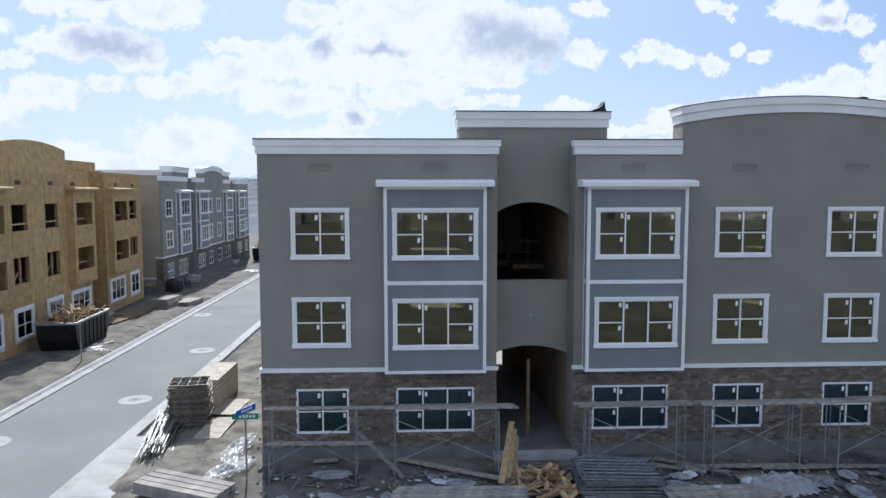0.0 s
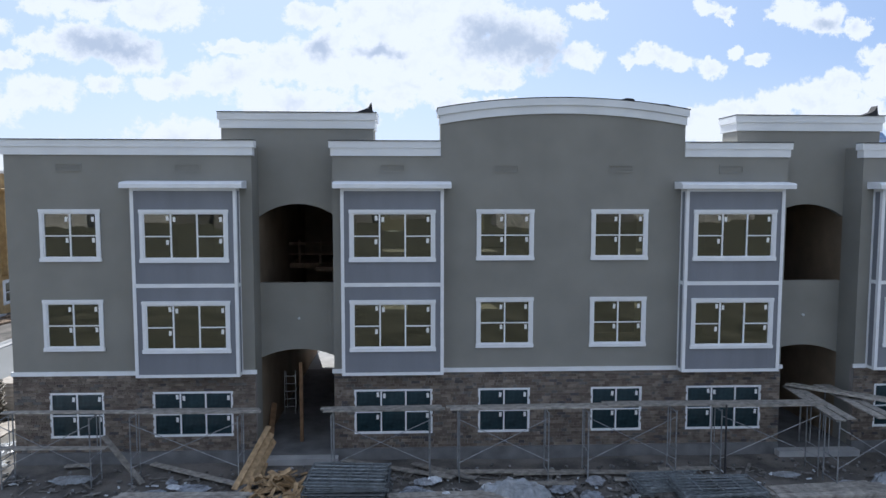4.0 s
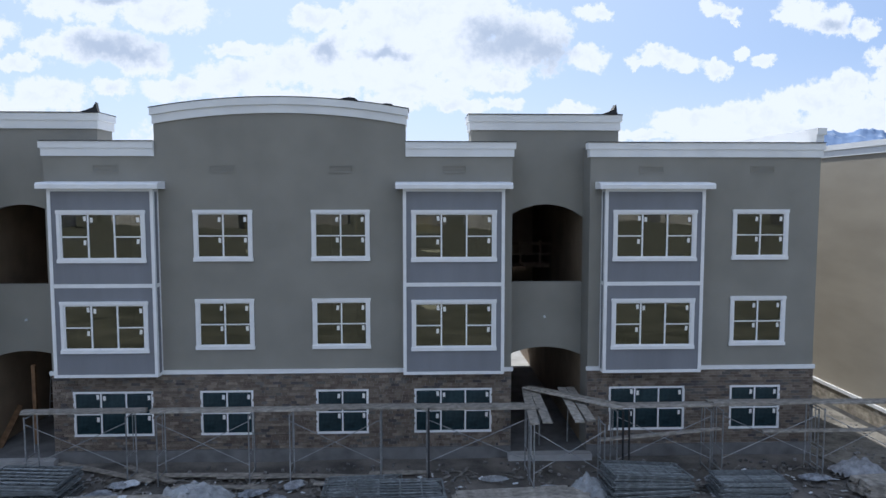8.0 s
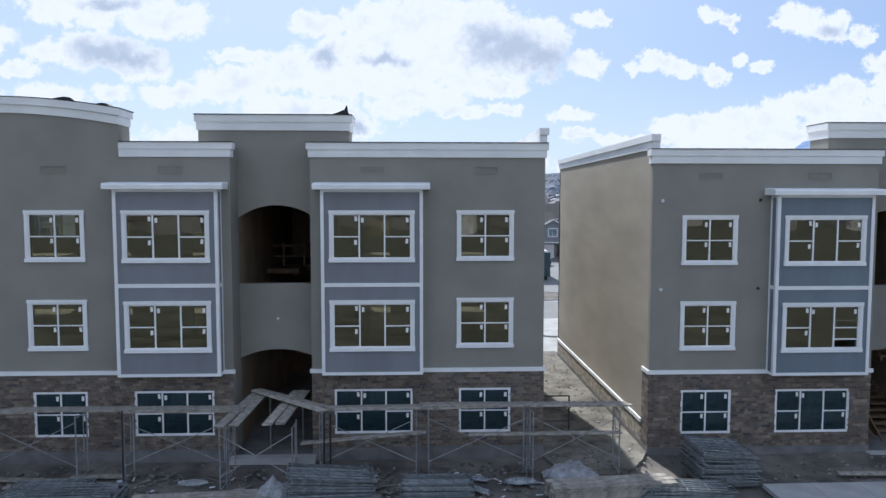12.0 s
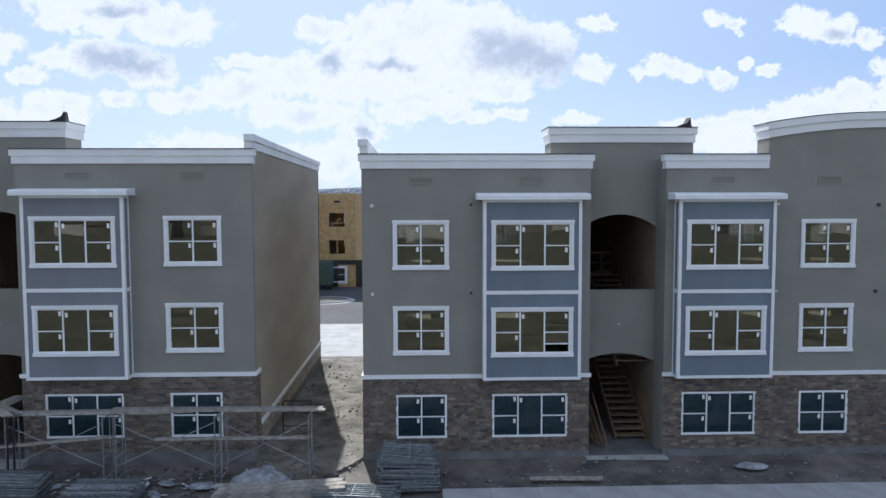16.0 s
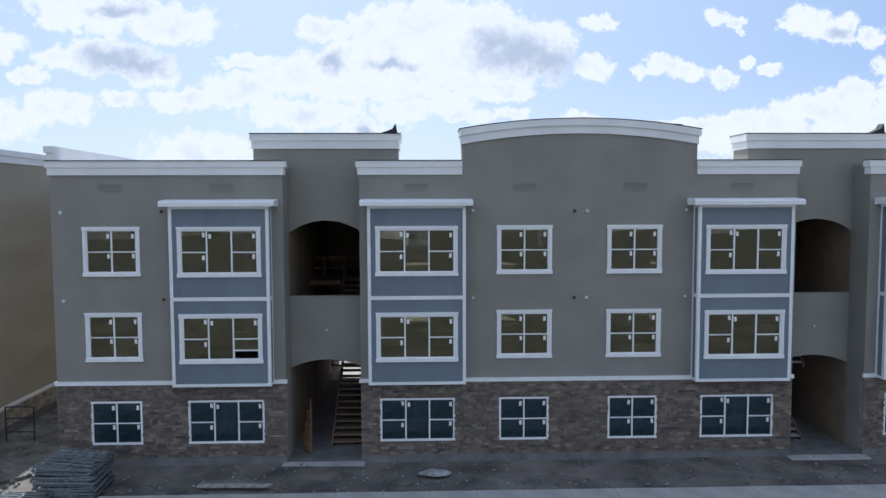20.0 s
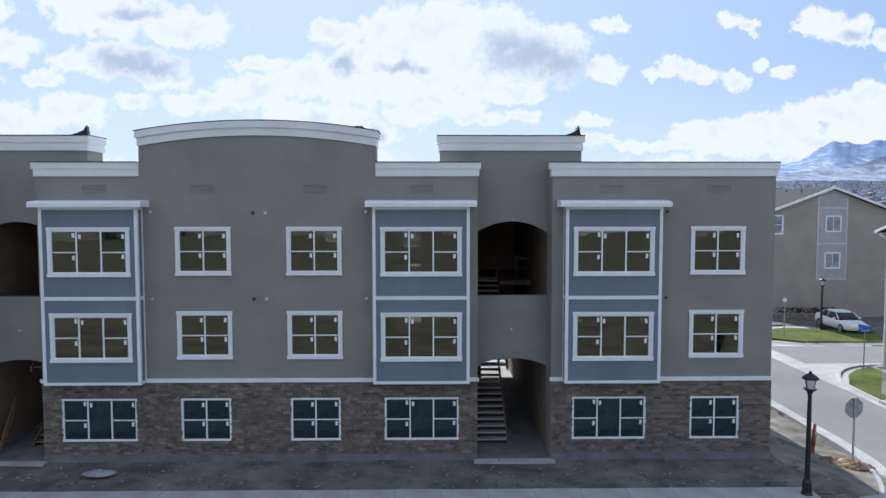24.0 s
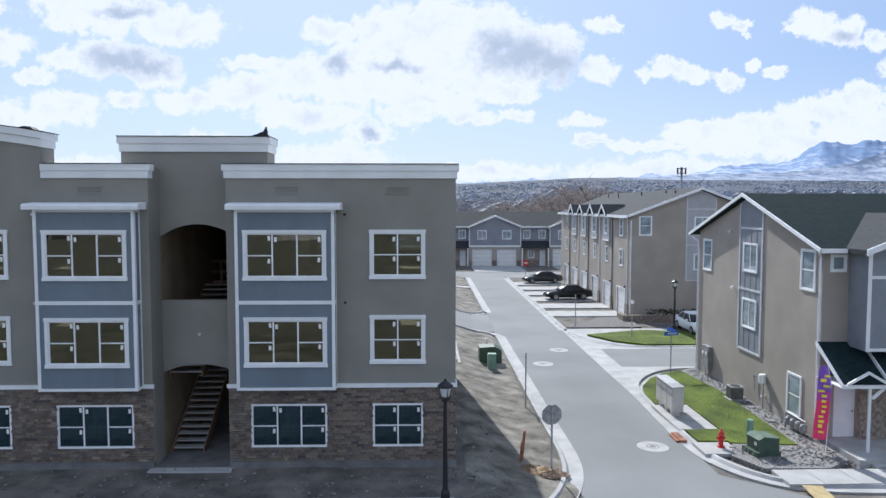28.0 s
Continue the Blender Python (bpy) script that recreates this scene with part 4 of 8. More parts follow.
def kerb(pts, label, width=.55, high=.14, name="kerb"):
    """A concrete gutter with its raised kerb, swept along a smooth line; the kerb stands on the left of the way."""
    base = thing(name, label, "kerb", kind="structure")
    p = [Vector(q) for q in pts]
    line = []
    for k in range(len(p) - 1):
        p0, p1, p2, p3 = p[max(k - 1, 0)], p[k], p[k + 1], p[min(k + 2, len(p) - 1)]
        curved = len(p) > 2 and (p2 - p1).length < 6
        n = max(1, round((p2 - p1).length / (.4 if curved else 3)))
        for i in range(n):
            t = i / n
            if curved:
                q = .5 * (2 * p1 + (p2 - p0) * t + (2 * p0 - 5 * p1 + 4 * p2 - p3) * t * t + (3 * p1 - p0 - 3 * p2 + p3) * t ** 3)
            else:
                q = p1.lerp(p2, t)
            line.append(q)
    line.append(p[-1])
    profile = [(-width, -.25), (-width, -.045), (-.1, -.06), (0, -.05 + high), (.15, -.045 + high), (.15, -.25)]
    side = []
    for k in range(len(line)):
        d = (line[min(k + 1, len(line) - 1)] - line[max(k - 1, 0)]).normalized()
        side.append(Vector((-d.y, d.x)))
    k = 0
    while k < len(line) - 1:
        e, run = k, 0
        while e < len(line) - 1 and run < 2.7:
            run += (line[e + 1] - line[e]).length
            e += 1
        s = Shape()
        rows = [[(*(line[m] + side[m] * o), GZ + z - east_drop(*line[m])) for o, z in profile] for m in range(k, e + 1)]
        way = (line[k + 1] - line[k]).normalized() * .006
        rows[0] = [(x + way.x, y + way.y, z) for x, y, z in rows[0]]
        for a, b in zip(rows, rows[1:]):
            for q in range(len(profile) - 1):
                s.face(a[q], b[q], b[q + 1], a[q + 1])
        s.face(*rows[0][::-1])
        s.face(*rows[-1])
        part("kerb_stone", s, CONCRETE, base)
        k = e
    return base


kerb([(-11.5, 130), (-11.5, -6)][::-1], "concrete kerb and gutter along the side street", .5, .1)
kerb([(-4.9, -5.7), (-4.9, 130)][::-1], "concrete kerb and gutter beside the building site", .5, .1)
kerb([(78.5, 39.95), (81.6, 40.0), (82.7, 40.4), (83.3, 41.4), (83.45, 43), (83.45, 70.6), (83.2, 72.6), (82.3, 74.2), (80.5, 74.8)], "concrete kerb round bare dirt between lane and street", .6)
kerb([(79.2, -4.4), (80.5, -3.6), (81.5, -2.65), (82.3, -1.5), (82.85, -.3), (83.2, 1.0), (83.36, 2.4), (83.4, 4.5), (83.36, 10), (83.36, 27), (83.25, 28.6), (82.7, 29.9), (81.6, 30.6), (80, 30.8), (78.5, 30.8)], "concrete kerb bending round the street corner", .64)
kerb([(79.95, 16.9), (79.95, 24.6)], "short concrete kerb at the edge of the rear court", .2, .1)
kerb([east(*p) for p in ((88.7, 66), (88.7, 27.5))], "concrete kerb along the townhouse drives", .45)
kerb([east(*p) for p in ((97, 15.0), (93, 14.8), (91.3, 14.1), (90.0, 12.7), (89.1, 10.7), (88.92, 8), (88.78, 3), (88.9, .9), (89.2, -.1), (89.65, -.95), (90.5, -1.75), (92, -2.15), (95.5, -2.35))], "concrete kerb bending round the lawn", .5, .1)
kerb([east(*p) for p in ((88.8, 26.7), (89.5, 24.2), (90.7, 22.4), (93, 21.2), (103, 21.2))], "concrete kerb round the small lawn", .4, .06)


def slabs(name, x0, x1, y0, y1, z, step, label, along="x"):
    base = thing(name, label, "pavement", kind="structure")
    n = round((x1 - x0 if along == "x" else y1 - y0) / step)
    for i in range(n):
        if along == "x":
            me = cached((name, step, y1 - y0), lambda: Shape().box(.006, step - .006, 0, y1 - y0, -.14, 0).mesh("slab", CONCRETE))
            part("slab", me, None, base, "", Matrix.Translation((x0 + i * step, y0, z + .004 * (i % 3))))
        else:
            me = cached((name, step, x1 - x0), lambda: Shape().box(0, x1 - x0, .006, step - .006, -.14, 0).mesh("slab", CONCRETE))
            part("slab", me, None, base, "", Matrix.Translation((x0, y0 + i * step, z + .004 * (i % 3))))
    return base


slabs("front_sidewalk", 44.3, 78.8, -4.4, -2.9, GZ + .06, 1.5, "pale concrete sidewalk in front of the apartments")
slabs("corner_sidewalk", -5.36, -3.5, -5, 3.1, GZ - .2, 1.35, "pale concrete sidewalk corner by the side street", "y")
slabs("townhouse_sidewalk", 90.4, 95.2, -2.2, -.9, GZ + .075, 1.2, "pale concrete sidewalk before the townhouse steps")
slabs("mailbox_pad", 88.75, 90.4, 3.6, 7.2, GZ + .08, 1.2, "concrete pad under the mailbox cluster", "y")
slabs("hydrant_pad", 88.7, 90.1, .7, 2.0, GZ + .078, 1.3, "concrete pad round the hydrant", "y")

# rough dirt: paler copy in the sun, darker dirt on the shaded verge


def rough_dirt(name, x0, x1, y0, y1, label, seed, ruts=None, material=None):
    """A bumpy sheet of dry dirt that sinks into the ground at its ragged edge."""
    s, step = Shape(), .3
    nx, ny = int((x1 - x0) / step), int((y1 - y0) / step)
    for i in range(nx + 1):
        for j in range(ny + 1):
            x, y = x0 + (x1 - x0) * i / nx, y0 + (y1 - y0) * j / ny
            edge = min(x - x0, x1 - x, y - y0, y1 - y) + .5 * noise.noise(Vector((x * .9, y * .9, seed)))
            h = .03 * noise.noise(Vector((x * 1.3, y * 1.3, seed + 5))) + .034 * noise.noise(Vector((x * 3.1, y * 3.1, seed + 9)))
            if ruts:
                h += ruts * math.sin(6.5 * y + 2.5 * noise.noise(Vector((x * .6, y * .4, seed)))) * (.5 + .5 * noise.noise(Vector((x * .7, y * .3, seed + 2))))
            s.v.append((x, y, GZ - .2 + min(1, max(0, edge / .5)) * (.22 + h) - east_drop(x, y) - (west_drop(x, y) if x > -8 else 0)))
    for i in range(nx):
        for j in range(ny):
            k = i * (ny + 1) + j
            s.f.append((k, k + ny + 1, k + ny + 2, k + 1))
    s.smooth = True
    return single(name, s, material or DRY_SUNLIT_DIRT, label, "ground", kind="structure")


rough_dirt("dirt_strip", 79.1, 83.45, -3.0, 30.5, "dry rutted dirt strip between sidewalk and street kerb", 1, .007)
rough_dirt("dirt_strip", 77, 83.45, 40.25, 74.2, "dry bare dirt beside the street kerb", 4, .006)
walkway = Shape()
for i in range(15):
    for y in (60.2, 61.6):
        walkway.v.append((77.4 + .42 * i, y, GZ + .09 - east_drop(77.4 + .42 * i, y)))
    if i:
        walkway.f.append((2 * i - 2, 2 * i, 2 * i + 1, 2 * i - 1))
single("dirt_crossing_walk", walkway, CONCRETE, "pale concrete walk crossing the bare dirt", "pavement", kind="structure")
rough_dirt("dirt_corner", -4.7, .35, -2.2, 17, "dry dirt at the corner of the building site", 2)
# the building's shade is put into the verge by the darker dirt
rough_dirt("dirt_verge", -17.5, -11.7, 3, 60, "trodden grey dirt verge along the side street, darkened for shade", 3, None, DIRT)

# lawns and gravel beds


def grass_tufts(name, pts, z, count, label):
    """Short blades over a plot."""
    s, r = Shape(), random.Random(len(pts) + count)
    xa, xb = min(p[0] for p in pts), max(p[0] for p in pts)
    ya, yb = min(p[1] for p in pts), max(p[1] for p in pts)

    def inside(x, y):
        c = False
        for (ax, ay), (bx, by) in zip(pts, pts[1:] + pts[:1]):
            if (ay > y) != (by > y) and x < (bx - ax) * (y - ay) / (by - ay) + ax:
                c = not c
        return c
    while count:
        x, y = r.uniform(xa, xb), r.uniform(ya, yb)
        if inside(x, y):
            g, h = r.uniform(0, 6.3), r.uniform(.007, .015)
            dx, dy = math.cos(g) * .014, math.sin(g) * .014
            s.face((x - dx, y - dy, z), (x + dx, y + dy, z), (x + dy * .8, y - dx * .8, z + h))
            count -= 1
    return single(name, s.mesh(name, GRASS, False), None, label, "grass", kind="stuff")


LAWN_A = [(88.95, 7.3), (89.05, 9.2), (89.4, 10.6), (90.3, 12.2), (91.5, 13.4), (92.6, 14), (93.0, 9.5), (92.7, 1.6), (90.2, 1.9), (90.15, 2.1), (89.0, 2.15), (88.98, 3.5), (90.45, 3.6), (90.45, 7.3)]
LAWN_B = [(89.9, 25.2), (91.2, 22.9), (93, 21.6), (99, 21.4), (100, 25.4), (94.3, 27.0)]
LAWN_C = [(93.5, -5.4), (99, -5.4), (99, -2.6), (94.5, -2.6)]
for pts, n in ((LAWN_A, 16000), (LAWN_B, 9000), (LAWN_C, 4000)):
    plot("lawn", pts, GZ - .1, GZ + .1, GRASS, "fresh green mown lawn beside the kerb", "lawn")
    grass_tufts("grass_blades", pts, GZ + .1, n, "short blades of green lawn grass")
GBED = [(92.6, 14), (93.75, 14.8), (93.75, 0), (92.6, -.8), (90.2, -.8), (89.6, .5), (90.2, 1.8), (92.7, 1.5), (93.0, 9.5)]
plot("gravel_bed", GBED, GZ - .1, GZ + .085, GRAVEL, "grey crushed-rock bed along the townhouse wall", "gravel")
plot("gravel_bed", [(89, 28.4), (94.9, 28.6), (94.9, 33.5), (93, 33.5)], GZ - .1, GZ + .05, GRAVEL_DARK, "grey gravel beside the drive", "gravel")
peb, r = Shape(), random.Random(8)
for _ in range(2600):
    x, y = r.uniform(89.8, 93.7), r.uniform(-.7, 14)
    if (y < 1.4 and x > 90.3 - y * .3) or x > 92.9:
        h = r.uniform(.02, .05)
        m = Matrix.Translation((x, y, GZ + .085)) @ Matrix.Rotation(r.uniform(0, 6), 4, "Z") @ Matrix.Rotation(r.uniform(0, 1), 4, "X")
        peb.box(-h, h, -h * .8, h * .8, -h * .5, h * .7, m)
single("pebbles", peb.mesh("pebbles", GRAVEL, False), None, "loose grey crushed rocks in the bed", "gravel", kind="stuff")


plot("concrete_apron", rect(88.5, 97, 9.5, 15.5), GZ - .2, GZ - .045, CONCRETE, "pale concrete apron at the lane's mouth", "pavement")
plot("concrete_apron", rect(88.5, 97, 20.6, 28.3), GZ - .2, GZ - .044, CONCRETE, "pale concrete apron at the lane's mouth", "pavement")
plot("concrete_apron", rect(88.5, 89.7, 15.5, 20.6), GZ - .2, GZ - .043, CONCRETE, "pale concrete valley gutter across the lane", "pavement")


MANHOLE_IRON = mat("manhole_iron", (.2, .195, .19), .85, vary=.25, scale=6, fine=40, bump=.3)


def manhole(x, y, z, size=1):
    t = thing("manhole", "round iron manhole cover in a pale concrete collar in the road", "manhole", Matrix.Translation((x, y, z)) @ Matrix.Diagonal((size, size, 1, 1)), "manholes in the roads")
    part("collar", cached("collar", lambda: Shape().lathe((0, 0, 0), [(.72, -.05), (.72, .006), (.3, .008)], 28).mesh("collar", CONCRETE)), None, t)
    part("lid", cached("lid", lambda: Shape().lathe((0, 0, 0), [(.29, -.03), (.29, .012), (.25, .012), (.24, .007), (.002, .01)], 20).mesh("lid", MANHOLE_IRON)), None, t, "worn iron lid")


for x, y in ((-6.8, 7.6), (-6.72, 17.4), (-10.3, 29.5), (-10.1, 2.3)):
    manhole(x, y, GZ - .1)
for x, y in ((85.2, 16.4), (86.9, 20.4), (87.1, 1.9)):
    manhole(x, y, GZ - .05, .85)

# ---- building site ----
SITE = "scaffolding along the brick wall"


def scaffold(x0, x1, y=-1.25, depth=.75, top=1.72):
    t = thing("scaffold", "low galvanised tube scaffold with crossed braces on the dirt", "scaffold", Matrix.Translation((x0, y, 0)), SITE)
    L = x1 - x0

    def end():
        s, b = Shape(), GZ - .08
        for yy in (0, -depth):
            s.rod((0, yy, b), (0, yy, top), .024)
        for z in (b + .25, b + .95, top - .06):
            s.rod((0, 0, z), (0, -depth, z), .02)
        s.rod((0, -depth * .3, b + .95), (0, -depth * .3, top - .06), .016)
        return s.mesh("end_frame", STEEL)
    for x in (0, L):
        part("end_frame", cached(("end", depth, top), end), None, t, "", Matrix.Translation((x, 0, 0)))
    for yy in (-depth,):
        part("cross_brace", Shape().rod((0, yy - .02, .1), (L, yy - .02, top - .2), .013, 5), STEEL, t)
        part("cross_brace", Shape().rod((0, yy - .03, top - .2), (L, yy - .03, .1), .013, 5), STEEL, t)
    return t


def plank(a, b, w=.24, t=.045, material=None, roll=0., label="", name="scaffold_plank", group="planks on the site"):
    """A board from a to b (upper face line) with slightly split ends."""
    a, b = Vector(a), Vector(b)
    L = (b - a).length
    s = Shape().prism([(0, -w / 2), (L * .5, -w / 2 - .004), (L, -w / 2 + .01), (L - .01, w * .1), (L + .012, w / 2), (L * .4, w / 2 + .003), (.012, w / 2), (0, w * .1)], -t, 0, "z")
    x = (b - a).normalized()
    yv = Vector((0, 0, 1)).cross(x).normalized()
    m = Matrix((x, yv, x.cross(yv))).transposed().to_4x4()
    m.translation = a
    m = m @ Matrix.Rotation(roll, 4, "X")
    return single(name, s, material or GREY_WOOD, label or "weathered grey timber plank", "plank", m, group)


for x0, x1 in ((1.0, 3.75), (5.0, 8.35), (11.3, 14.45), (15.4, 18.3), (19.6, 22.5), (24.0, 27.3), (30.2, 33.3), (33.7, 36.9), (37.1, 39.95)):
    scaffold(x0, x1)
for a, b in (((.75, 1.66 + .1), (6.3, 1.62 + .1)), ((4.95, 1.78), (8.92, 1.76)), ((10.9, 1.76), (14.85, 1.78)), ((15.0, 1.76), (20.7, 1.78)), ((20.2, 1.83), (27.5, 1.8)), ((23.7, 1.76), (27.6, 1.76)), ((30.0, 1.76), (36.0, 1.8)), ((33.4, 1.85), (40.35, 1.8))):
    for k in range(1 if a[0] < 1 else 2):
        yy = -1.37 - k * .26
        plank((a[0] + .12 * k, yy, a[1] + .005 * k), (b[0] + .1 * (k % 2), yy, b[1] + .005 * k), label="weathered grey scaffold plank laid across the tube frames")
plank((.95, -2.02, .82), (4.3, -2.02, .78), label="grey plank across the scaffold's lower rung")
plank((35.0, -2.04, 1.02), (40.0, -2.04, 1.02), label="grey plank across the scaffold's lower rung")
plank((29.6, -2.04, .8), (33.6, -2.04, 1.12), label="grey plank tilted across the scaffold's lower rung")
# boards bridging from the second passage to the scaffold
scaffold(27.3, 29.5, -2.3, .75, 1.64)
for k, (xa, xb) in enumerate(((27.62, 27.3), (27.9, 27.72))):
    plank((xa, .66, 1.73 + .01 * k), (xb, -3.1 + .12 * k, 1.7), .3, label="grey board bridging from the passage to the scaffold")
for k, (xa, xb) in enumerate(((28.98, 28.72), (29.3, 29.1))):
    plank((xa, 1.0, 1.68 + .01 * k), (xb, -3.0 + .08 * k, 1.72), .3, label="grey board bridging from the passage to the scaffold")
plank((27.55, .6, 1.83), (30.35, -2.05, 1.84), .3, label="long grey board laid slantwise over the bridging boards")
plank((27.7, .5, 1.88), (30.6, -1.85, 1.86), .2, label="long grey board laid slantwise over the bridging boards")
single("prop", Shape().rod((28.1, .55, BASE + .1), (28.1, .5, 1.68), .03).rod((29.2, .9, BASE + .1), (29.2, .85, 1.64), .03), STEEL, "steel tube props under the bridging boards", "prop", None, "props under the ramp")
for x in (30.35, 30.55):
    single("prop", Shape().rod((x, -2.2, GZ - .08), (x, -2.1, 1.75), .035), BLACK, "black steel tube prop beside the scaffold", "prop", None, "props under the ramp")
single("prop", Shape().rod((24.05, -2.25, GZ - .08), (24.05, -2.2, 1.95), .03), DARK_STEEL, "dark tube standing by the scaffold", "prop", None, "props under the ramp")
# loose planks on the ground
G0 = GZ + .06
for a, b in (((5.05, -.35), (8.6, -2.35)), ((11.5, -.3), (15.2, -2.0)), ((13.9, -.7), (15.9, -2.1)), ((14.4, -1.45), (18.6, -1.6)), ((17.2, -1.7), (19.6, -1.75)), ((18.8, -1.6), (22.4, -1.9)), ((22.1, -1.55), (24.0, -1.6)), ((2.2, -.45), (3.0, -.4)),
             ((16, -2.4), (19, -2.6)), ((8.9, -3.3), (12, -2.9)), ((20.4, -2.3), (23.2, -2.6)), ((24.9, -3.2), (28.4, -2.95)), ((47.2, -2.2), (49.6, -2.35))):
    plank((*a, G0 + .04), (*b, G0 + .06), label="loose grey board lying on the rubble")
plank((3.75, -1.0, .8), (5.3, -1.9, GZ + .05), .2, label="grey board leaning from the scaffold to the ground")
for k in range(3):
    plank((8.35 + .22 * k, -2.6 + .2 * k, GZ + .1), (9.0 + .1 * k, -.4, .85 - .25 * k), .2, material=LUMBER, roll=.5 * k, label="raw yellow board leaning into the passage")


def board_stack(name, at, layers, across, length, w, t, material, label, seed=1, gap=.015, skew=.02):
    base = thing(name, label, "lumber stack", at, "stacks of material on the site")
    r = random.Random(seed)
    me = cached(("board", length, w, t, material.name), lambda: Shape().box(-length / 2, length / 2, -w / 2, w / 2, 0, t).mesh("board", material))
    for i in range(layers):
        for j in range(across):
            part("board", me, None, base, "", Matrix.Translation((r.uniform(-skew, skew) * 4, (j - (across - 1) / 2) * (w + gap), i * (t + .004))) @ Matrix.Rotation(r.uniform(-skew, skew) * .6, 4, "Z"))
    return base


def frame_stack(at, n, length, width, label, seed=1, tilt=.0, material=None):
    """Flat steel scaffold frames piled up."""
    base = thing("scaffold_frame_stack", label, "scaffold stack", at, "stacks of material on the site")
    r = random.Random(seed)
    m = material or FRAME_STEEL

    def make():
        s, a, b = Shape(), length / 2, width / 2
        for k in range(7):
            y = -b + 2 * b * k / 6
            s.rod((-a + .07 * (k % 2), y, .006 * (k % 3)), (a - .09 * (k % 3), y, .006 * (k % 3)), .022, 5)
        for i in range(5):
            x = -a + 2 * a * i / 4
            s.rod((x, -b, 0), (x, b, 0), .018, 5)
        # flat side rails with hooked ends
        for y in (-b, b):
            s.box(-a + .05, a - .04, y - .016, y + .016, -.022, .02)
            for x in (-a + .02, a - .05):
                s.box(x, x + .05, y - .03, y + .03, -.02, .024)
        return s.mesh("scaffold_frame", m)
    me = cached(("sframe", length, width, m.name), make)
    for i in range(n):
        part("scaffold_frame", me, None, base, "", Matrix.Translation((r.uniform(-.1, .1), r.uniform(-.06, .06), .03 + i * .05)) @ Matrix.Rotation(r.uniform(-.06, .06), 4, "Z") @ Matrix.Rotation(tilt * i / n + r.uniform(-.02, .02), 4, "Y"))
    return base


STACK_STEEL = mat("rusty_grey_steel", (.12, .122, .12), .6, metal=.2, vary=.25, scale=5, bump=.05, tint=(.19, .165, .13), random_vary=.45)
PALE_PLANK = mat("weathered_pale_plank", (.31, .285, .265), .88, vary=.14, scale=3, fine=40, bump=.25, random_vary=.16)
FRAME_STEEL = mat("dull_frame_steel", (.2, .22, .23), .55, metal=.3, vary=.2, scale=6, bump=.05, random_vary=.4)
PLYWOOD = mat("pale_plywood", (.46, .41, .35), .85, vary=.14, scale=3, fine=40, bump=.2, random_vary=.14)
frame_stack(pose(11.9, -3.0, GZ, 0, 0, -3), 15, 2.4, 1.5, "pile of flat galvanised scaffold frames on the rubble", 2)
frame_stack(pose(30.7, -3.3, GZ, 0, 0, 6), 17, 2.5, 1.1, "pile of flat galvanised scaffold frames before the scaffold", 3, .1)
frame_stack(pose(33.9, -3.4, GZ, 0, 0, -2), 11, 2.1, 1.0, "low pile of grey scaffold frames beside another pile", 4)
frame_stack(pose(43.2, -2.2, GZ, 0, 0, 3), 21, 1.8, 1.6, "tall pile of grey scaffold frames by the sidewalk", 5, .08)
frame_stack(pose(22.0, -2.9, GZ), 6, 2.3, 1.2, "low pile of scaffold frames among debris", 6)
frame_stack(pose(23.2, -3.6, GZ, 0, 0, 4), 9, 2.6, 1.2, "grey scaffold frames piled in the rubble", 9)
frame_stack(pose(41.6, -3.5, GZ, 0, 0, -4), 7, 2.6, .9, "dark scaffold frames in a flat pile", 7)
frame_stack(pose(-3.35, 4.1, GZ, 0, 0, 12), 34, 1.45, 1.3, "high dark stack of scaffold frames beside plywood", 8, .03, STACK_STEEL)
board_stack("plywood_stack", pose(-3.15, 7.2, GZ, 0, 0, 89), 22, 1, 3.1, 1.0, .055, PLYWOOD, "high stack of weathered plywood sheets on bare dirt", 3, skew=.012)
board_stack("timber_stack", pose(-1.45, -2.72, GZ, 0, 0, -24), 4, 4, 3.05, .25, .09, PALE_PLANK, "stack of long pale grey planks at the street corner", 4, .05)
board_stack("timber_stack", pose(7.0, -3.6, GZ, 0, 0, -2), 4, 4, 4.0, .24, .06, GREY_WOOD, "stack of pale grey scaffold planks on the rubble", 5, .02)
board_stack("timber_stack", pose(39.3, -3.4, GZ, 0, 0, 5), 6, 3, 3.9, .25, .07, GREY_WOOD, "stack of pale grey planks in the gap's mouth", 6, .03)
board_stack("timber_stack", pose(26.8, -3.75, GZ, 0, 0, 2), 4, 3, 4.0, .25, .06, GREY_WOOD, "stack of pale planks among debris", 7, .02)
board_stack("plywood_stack", pose(15.0, -3.7, GZ, 0, 0, 2), 4, 2, 3.6, .3, .06, GREY_WOOD, "low stack of grey boards among debris", 8, .05)
for at, k in ((pose(-2.14, 3.2, GZ + .05, 1.5, -1, -2), 1), (pose(-2.24, 5.85, GZ + .06, -1, 1, -3), 2)):
    single("plywood_sheet", Shape().prism([(-.52, -1.1), (.5, -1.15), (.53, 1.1), (.1, 1.16), (-.5, 1.12)], 0, .02, "z"), PLYWOOD, "pale weathered plywood sheet lying on the dirt", "plywood", at, "plywood sheets on the dirt")
